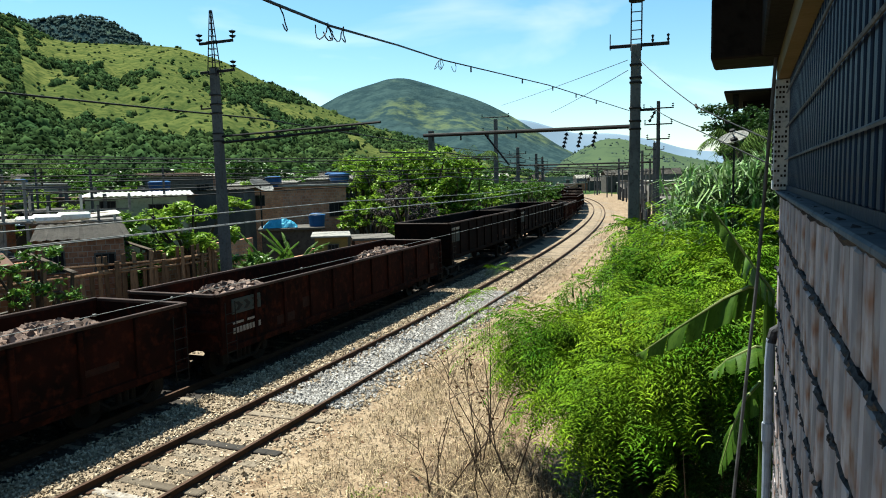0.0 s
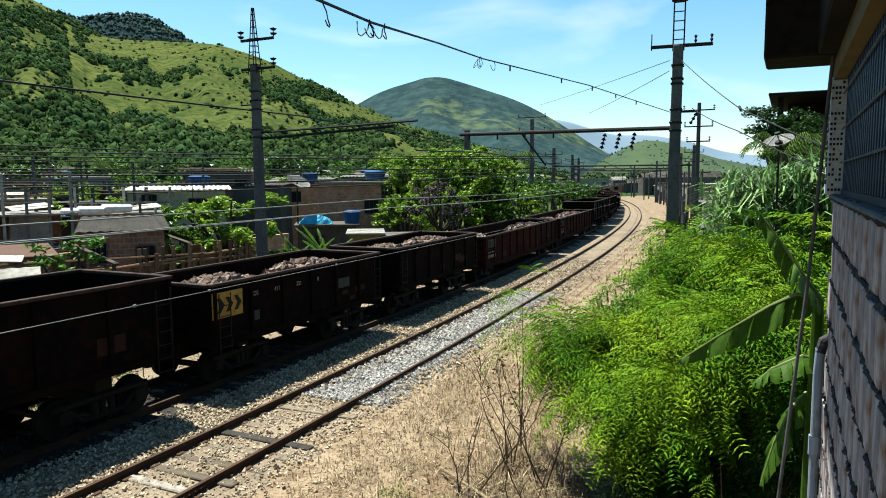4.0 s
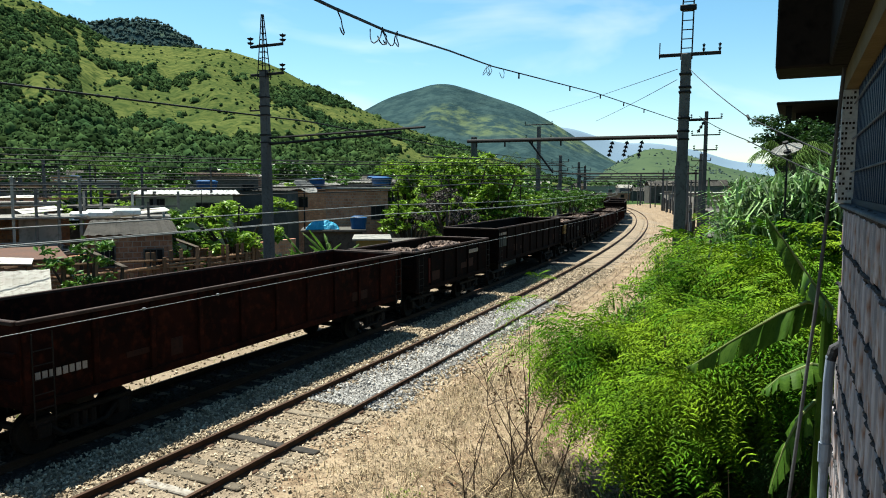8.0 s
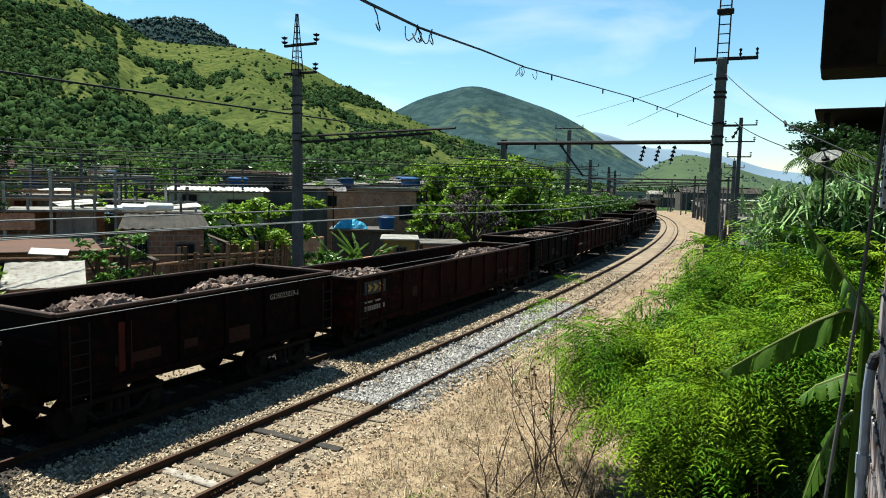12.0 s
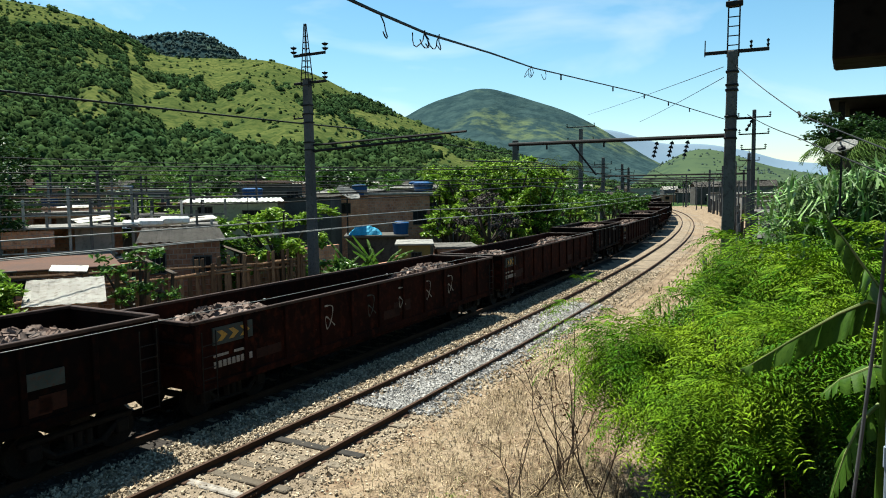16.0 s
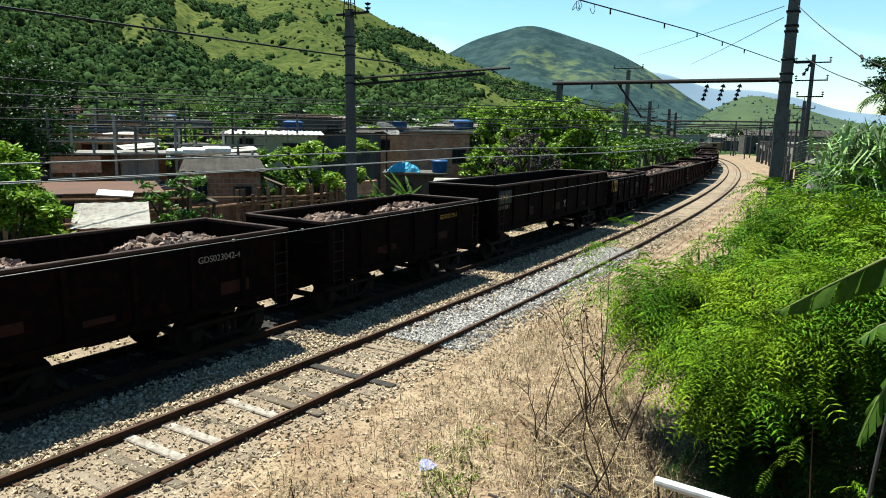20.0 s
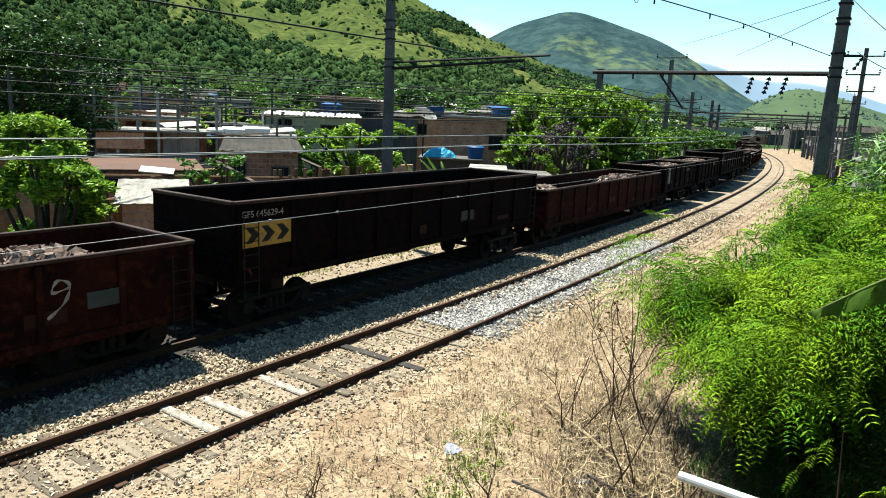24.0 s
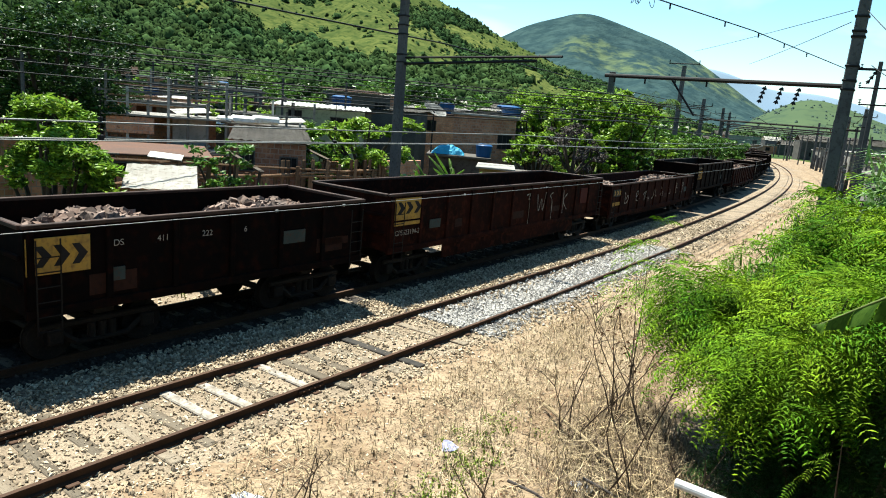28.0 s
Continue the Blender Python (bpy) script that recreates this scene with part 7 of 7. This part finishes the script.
litter(-5.6, 9.15, 0.10, "litter_white", "white scrap beside the rail")
litter(-5.0, 5.75, 0.18, "litter_white", "white lump near the track")


for k, (x0, y0, x1, y1, rise) in enumerate(((-0.9, 8.9, 0.55, 8.35, 0.42), (0.1, 9.3, 1.3, 8.9, 0.5), (-1.4, 8.2, -0.5, 7.9, 0.15), (0.3, 10.6, 1.1, 9.7, 0.3), (-4.0, 7.0, -3.2, 6.8, 0.1))):
    br_ = thing("fallen_branch", "pale dead branch lying in the dry grass", "branch", "fallen branches")
    pts = [Vector((x0 + (x1 - x0) * u + 0.04 * math.sin(9 * u + k), y0 + (y1 - y0) * u, -0.24 + rise * (1 - u) * (0.6 + 0.4 * u))) for u in (0, 0.25, 0.5, 0.75, 1.0)]
    part("limb", tube(bmesh.new(), pts, [0.022, 0.02, 0.017, 0.013, 0.007], 6), M["grey_twig"], br_)
    part("twig", tube(bmesh.new(), [pts[2], pts[2] + Vector((0.12, -0.18, 0.12)), pts[2] + Vector((0.3, -0.3, 0.16))], [0.01, 0.008, 0.004], 5), M["grey_twig"], br_)
# ---- the house beside the camera ----
house = thing("wall_house", "unplastered clay-block house wall with barred window and eave", "wall", kind="structure")
house.matrix_basis = pose(0.137, -0.061, 0, 0, 0, -24)
part("masonry", new_box(0.028, 0.24, -3.0, 4.10, -0.3, 5.025), M["mortar"], house)
# unseen rear and end walls, added to cut sky light from behind
part("rear_masonry", new_box(0.028, 0.24, -9.0, -3.002, -0.3, 5.69), M["mortar"], house)
part("end_wall", new_box(0.242, 7.0, -9.0, -8.8, -0.3, 5.69), M["mortar"], house)
# unseen overhang, added above the view to keep sun off the wall
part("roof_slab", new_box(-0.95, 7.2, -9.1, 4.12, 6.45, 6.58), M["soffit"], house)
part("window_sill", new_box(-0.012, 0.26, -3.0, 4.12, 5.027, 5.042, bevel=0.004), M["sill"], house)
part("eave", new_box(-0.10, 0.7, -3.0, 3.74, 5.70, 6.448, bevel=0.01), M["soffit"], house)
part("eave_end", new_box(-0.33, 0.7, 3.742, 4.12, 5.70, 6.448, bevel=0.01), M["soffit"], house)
part("eave_trim", new_box(-0.02, 0.05, -3.0, 4.05, 5.60, 5.698), M["ochre_trim"], house)
part("corner_post", new_box(-0.032, 0.22, 3.88, 4.10, 5.046, 5.60, bevel=0.004), M["mosaic"], house)
# panel behind the grille holds the room's shade in its colour
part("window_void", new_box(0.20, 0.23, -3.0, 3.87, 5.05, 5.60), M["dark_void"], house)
grille = part("window_grille", new_box(0.03, 0.05, -3.0, 3.87, 5.046, 5.07), M["grille"], house)
upright = finish("grille_bar", new_box(0.03, 0.05, -0.019, 0.019, 5.07, 5.60, bevel=0.003), M["grille"])
for k in range(58):
    part("grille_bar", upright, None, grille, m=pose(0, -0.4 + 0.073 * k, 0))
for z in (5.20, 5.36, 5.53):
    part("grille_rail", tube(bmesh.new(), [(0.022, -3, z), (0.022, 3.87, z)], 0.0045, 5), M["sill"], grille)
# mosaic squares on the corner post
chip = finish("mosaic_chip", new_box(-0.002, 0.0, -0.011, 0.011, -0.011, 0.011), M["black_paint"])
front_chip = finish("mosaic_chip", new_box(-0.005, 0.005, -0.002, 0.0, -0.006, 0.006), M["black_paint"])
mrng = np.random.default_rng(4)
for k in range(22):
    for j in range(5):
        if mrng.uniform() < 0.55:
            part("mosaic_chip", chip, None, house, m=pose(-0.0325, 3.905 + 0.042 * j, 5.08 + 0.028 * k))
        if j < 4 and mrng.uniform() < 0.6:
            part("mosaic_chip", front_chip, None, house, m=pose(-0.023 + 0.015 * j, 3.8795, 5.07 + 0.0245 * k))
# clay blocks laid in courses
blocks = []
for v in range(5):
    bm = bmesh.new()
    for q in range(4):
        d = mrng.uniform(0.0, 0.006)
        box(bm, 0.004 + d, 0.05, -0.143 + 0.072 * q + mrng.uniform(0, 0.002), -0.143 + 0.072 * (q + 1) - mrng.uniform(0.002, 0.006), 0.004 + mrng.uniform(0, 0.008), 0.190 - mrng.uniform(0, 0.006), bevel=0.004)
    blocks.append(finish("block", bm, M["block"]))
for c in range(9):
    for k in range(15):
        y = 3.93 - 0.30 * k - (0.15 if c % 2 else 0)
        part("block", blocks[int(mrng.integers(0, 5))], None, house, m=pose(mrng.normal() * 0.002, y, 5.025 - 0.2 * (c + 1), mrng.normal() * 0.6, mrng.normal() * 0.6, mrng.normal() * 0.4))
part("far_masonry", new_box(0.03, 3.5, 4.05, 4.095, -0.3, 5.6), M["mortar"], house)
# squeezed mortar along each course and under the sill
for c in range(10):
    pts = [(0.010 + 0.004 * mrng.normal(), 0.25 + 0.016 * k, 5.027 - 0.2 * c + 0.004 * mrng.normal()) for k in range(240)]
    thick = [0.0055 + 0.006 * max(0.0, noise.noise(Vector((0.13 * k, 3.7 * c, 0)))) + mrng.uniform(0, 0.0025) + (0.004 if c == 0 else 0) for k in range(240)]
    part("mortar_bead", tube(bmesh.new(), pts, thick, 5), M["mortar"], house)
lumpy = []
for k in range(6):
    bm = bmesh.new()
    bmesh.ops.create_icosphere(bm, subdivisions=3, radius=0.010)
    for v in bm.verts:
        v.co.x *= 0.5
        v.co.y *= 1.5
        v.co *= 0.6 + 1.1 * abs(noise.noise(v.co * 130 + Vector((k * 5, 0, 0))))
    lumpy.append(finish("mortar_lump", bm, M["mortar"], True))
for c in range(9):
    for k in range(12):
        part("mortar_lump", lumpy[int(mrng.integers(0, 6))], None, house, m=pose(0.006, mrng.uniform(0.3, 4.0), 5.025 - 0.2 * (c + 1) + mrng.normal() * 0.012, mrng.uniform(0, 360), 0, 0))
# pipes at the corner
pipe = thing("drain_pipe", "grey plastic drain pipe strapped to the wall corner", "pipe")
pipe.matrix_basis = pose(0.137, -0.061, 0, 0, 0, -24)
part("tube", tube(bmesh.new(), [(-0.022, 3.86, 4.28), (-0.028, 3.86, 4.15), (-0.028, 3.86, -0.3)], 0.023, 12), M["pvc_grey"], pipe)
part("elbow", tube(bmesh.new(), [(0.02, 3.86, 4.34), (-0.01, 3.86, 4.32), (-0.022, 3.86, 4.26)], 0.025, 10), M["mortar"], pipe)
for z in (3.78, 3.1):
    part("coupling", rod(bmesh.new(), (-0.028, 3.86, z - 0.05), (-0.028, 3.86, z + 0.05), 0.029, n=12), M["pvc_grey"], pipe)
pole_rod = thing("leaning_rod", "thin grey rod leaning from the eave", "rod")
part("shaft", tube(bmesh.new(), [(1.66, 3.44, 5.71), (1.62, 3.50, 4.6), (1.55, 3.56, 3.44), (1.50, 3.6, 2.4)], 0.009, 8), M["concrete"], pole_rod)
white_pipe = thing("white_pipe", "white plastic pipe sloping down beside the house", "pipe")
part("tube", tube(bmesh.new(), [(0.86, 5.91, 2.0), (2.1, 5.34, 2.0), (2.9, 4.97, 2.0)], 0.042, 12), M["pvc"], white_pipe)
part("bracket", new_box(-0.03, 0.03, -0.03, 0.03, -2.3, 0.0), M["bark"], white_pipe, m=pose(2.5, 5.15, 1.96))


def banana_leaf(parent, pts, width, droop, seed):
    """A torn banana leaf: a midrib with separate blade strips on both sides."""
    r = np.random.default_rng(seed)
    pts = [Vector(p) for p in pts]
    leaf = part("leaf", tube(bmesh.new(), pts, [0.014 - 0.011 * k / (len(pts) - 1) for k in range(len(pts))], 6), M["midrib"], parent)
    n = 26
    for s in (-1, 1):
        bm = bmesh.new()
        prev = None
        strips = r.normal(size=12) * 0.22
        for k in range(n + 1):
            u = k / n
            q = u * (len(pts) - 1)
            i = min(int(q), len(pts) - 2)
            c = pts[i].lerp(pts[i + 1], q - i)
            t = (pts[i + 1] - pts[i]).normalized()
            side_v = t.cross(Vector((0, 0, 1))).normalized() * s
            bend = droop + strips[k // 3]
            w = width * math.sin(math.pi * min(1, 0.12 + 0.88 * u)) ** 0.6 * (1.0 - 0.25 * u)
            e = c + side_v * w * math.cos(bend) - Vector((0, 0, 1)) * w * math.sin(bend) + t * w * 0.25
            m_ = c.lerp(e, 0.5) + Vector((0, 0, 0.02))
            row = [bm.verts.new(c), bm.verts.new(m_), bm.verts.new(e)]
            torn = k % 3 == 0 and r.uniform() < 0.8
            if prev:
                bm.faces.new((prev[0], row[0], row[1], prev[1]))
                bm.faces.new((prev[1], row[1], row[2], prev[2]))
            if torn:
                gap = t * r.uniform(0.01, 0.035)
                row = [row[0], bm.verts.new(m_ + gap * 0.4), bm.verts.new(e + gap - Vector((0, 0, r.uniform(0, 0.04))))]
            prev = row
        part("blade", bm, M["leaf_banana"], leaf, smooth=True)


ban = thing("banana_plant", "banana plant with large torn green leaves by the wall", "banana plant", "banana plants")
banana_leaf(ban, [(2.0, 4.16, 4.42), (1.88, 4.17, 4.44), (1.74, 4.21, 4.36), (1.50, 4.30, 4.17), (1.25, 4.39, 3.96)], 0.19, 1.3, 1)
banana_leaf(ban, [(2.02, 4.14, 4.40), (1.90, 4.15, 4.56), (1.78, 4.20, 4.76), (1.65, 4.26, 4.96)], 0.21, 1.1, 2)
banana_leaf(ban, [(2.2, 4.5, 3.95), (2.05, 4.42, 4.0), (1.85, 4.40, 3.92), (1.74, 4.42, 3.80)], 0.15, 0.7, 3)
banana_leaf(ban, [(2.1, 4.45, 3.75), (1.98, 4.40, 3.66), (1.88, 4.38, 3.45), (1.80, 4.38, 3.15)], 0.17, 1.0, 4)
part("stalk", tube(bmesh.new(), [(2.25, 4.6, -0.2), (2.2, 4.5, 2.0), (2.08, 4.32, 4.4)], [0.11, 0.09, 0.03], 10), M["leaf_banana"], ban)


def banana_clump(x, y, base, height, n, label, seed):
    r = np.random.default_rng(seed)
    p = thing("banana_plant", label, "banana plant", "banana plants")
    p.matrix_basis = pose(x, y, base)
    part("stalk", tube(bmesh.new(), [(0, 0, 0), (0.05, 0, height * 0.3), (0, 0, height * 0.62)], [0.12, 0.1, 0.05], 8), M["leaf_banana"], p)
    for k in range(n):
        a = 2 * math.pi * k / n + r.normal() * 0.3
        up, ln = r.uniform(0.5, 0.95), height * r.uniform(0.3, 0.42)
        pts = [(math.cos(a) * ln * u, math.sin(a) * ln * u, height * 0.6 + ln * (up * 1.7 * u - 1.0 * u * u * (1 - up * 0.6))) for u in (0.02, 0.3, 0.6, 0.85, 1.0)]
        banana_leaf(p, pts, height * 0.038, 0.75, seed * 10 + k)


banana_clump(-11.0, 16.7, GROUND_V, 3.9, 9, "banana plant beyond the train", 3)
banana_clump(-6.9, 31.6, GROUND_V, 4.2, 9, "banana plant by the ochre shed", 4)
banana_clump(-7.9, 31.2, GROUND_V, 4.0, 8, "young banana plant by the ochre shed", 5)
banana_clump(-8.9, 31.8, GROUND_V, 3.8, 7, "low banana plant near the pole", 6)
tree(-14.3, 15.3, GROUND_V, 5.9, 1.75, 20, 0.2, "leaf_bright", "bright feathery tree beyond the train", 620, 0.75, 0.2, name="feathery_tree")
tree(-15.9, 13.2, GROUND_V, 3.9, 1.2, 10, 0.2, "leaf_bright", "low leafy tree beyond the train", 260, 0.7, 0.3)
tree(-25.2, 26.6, GROUND_V, 10.0, 3.8, 16, 0.26, "leaf_dark", "large dark glossy mango-like tree", 150, 0.7, 0.3)
tree(-29.5, 33.0, GROUND_V, 9.0, 3.4, 14, 0.26, "leaf_dark", "dark glossy tree behind the frames", 150, 0.7, 0.3)
# ---- motion ----
motions()
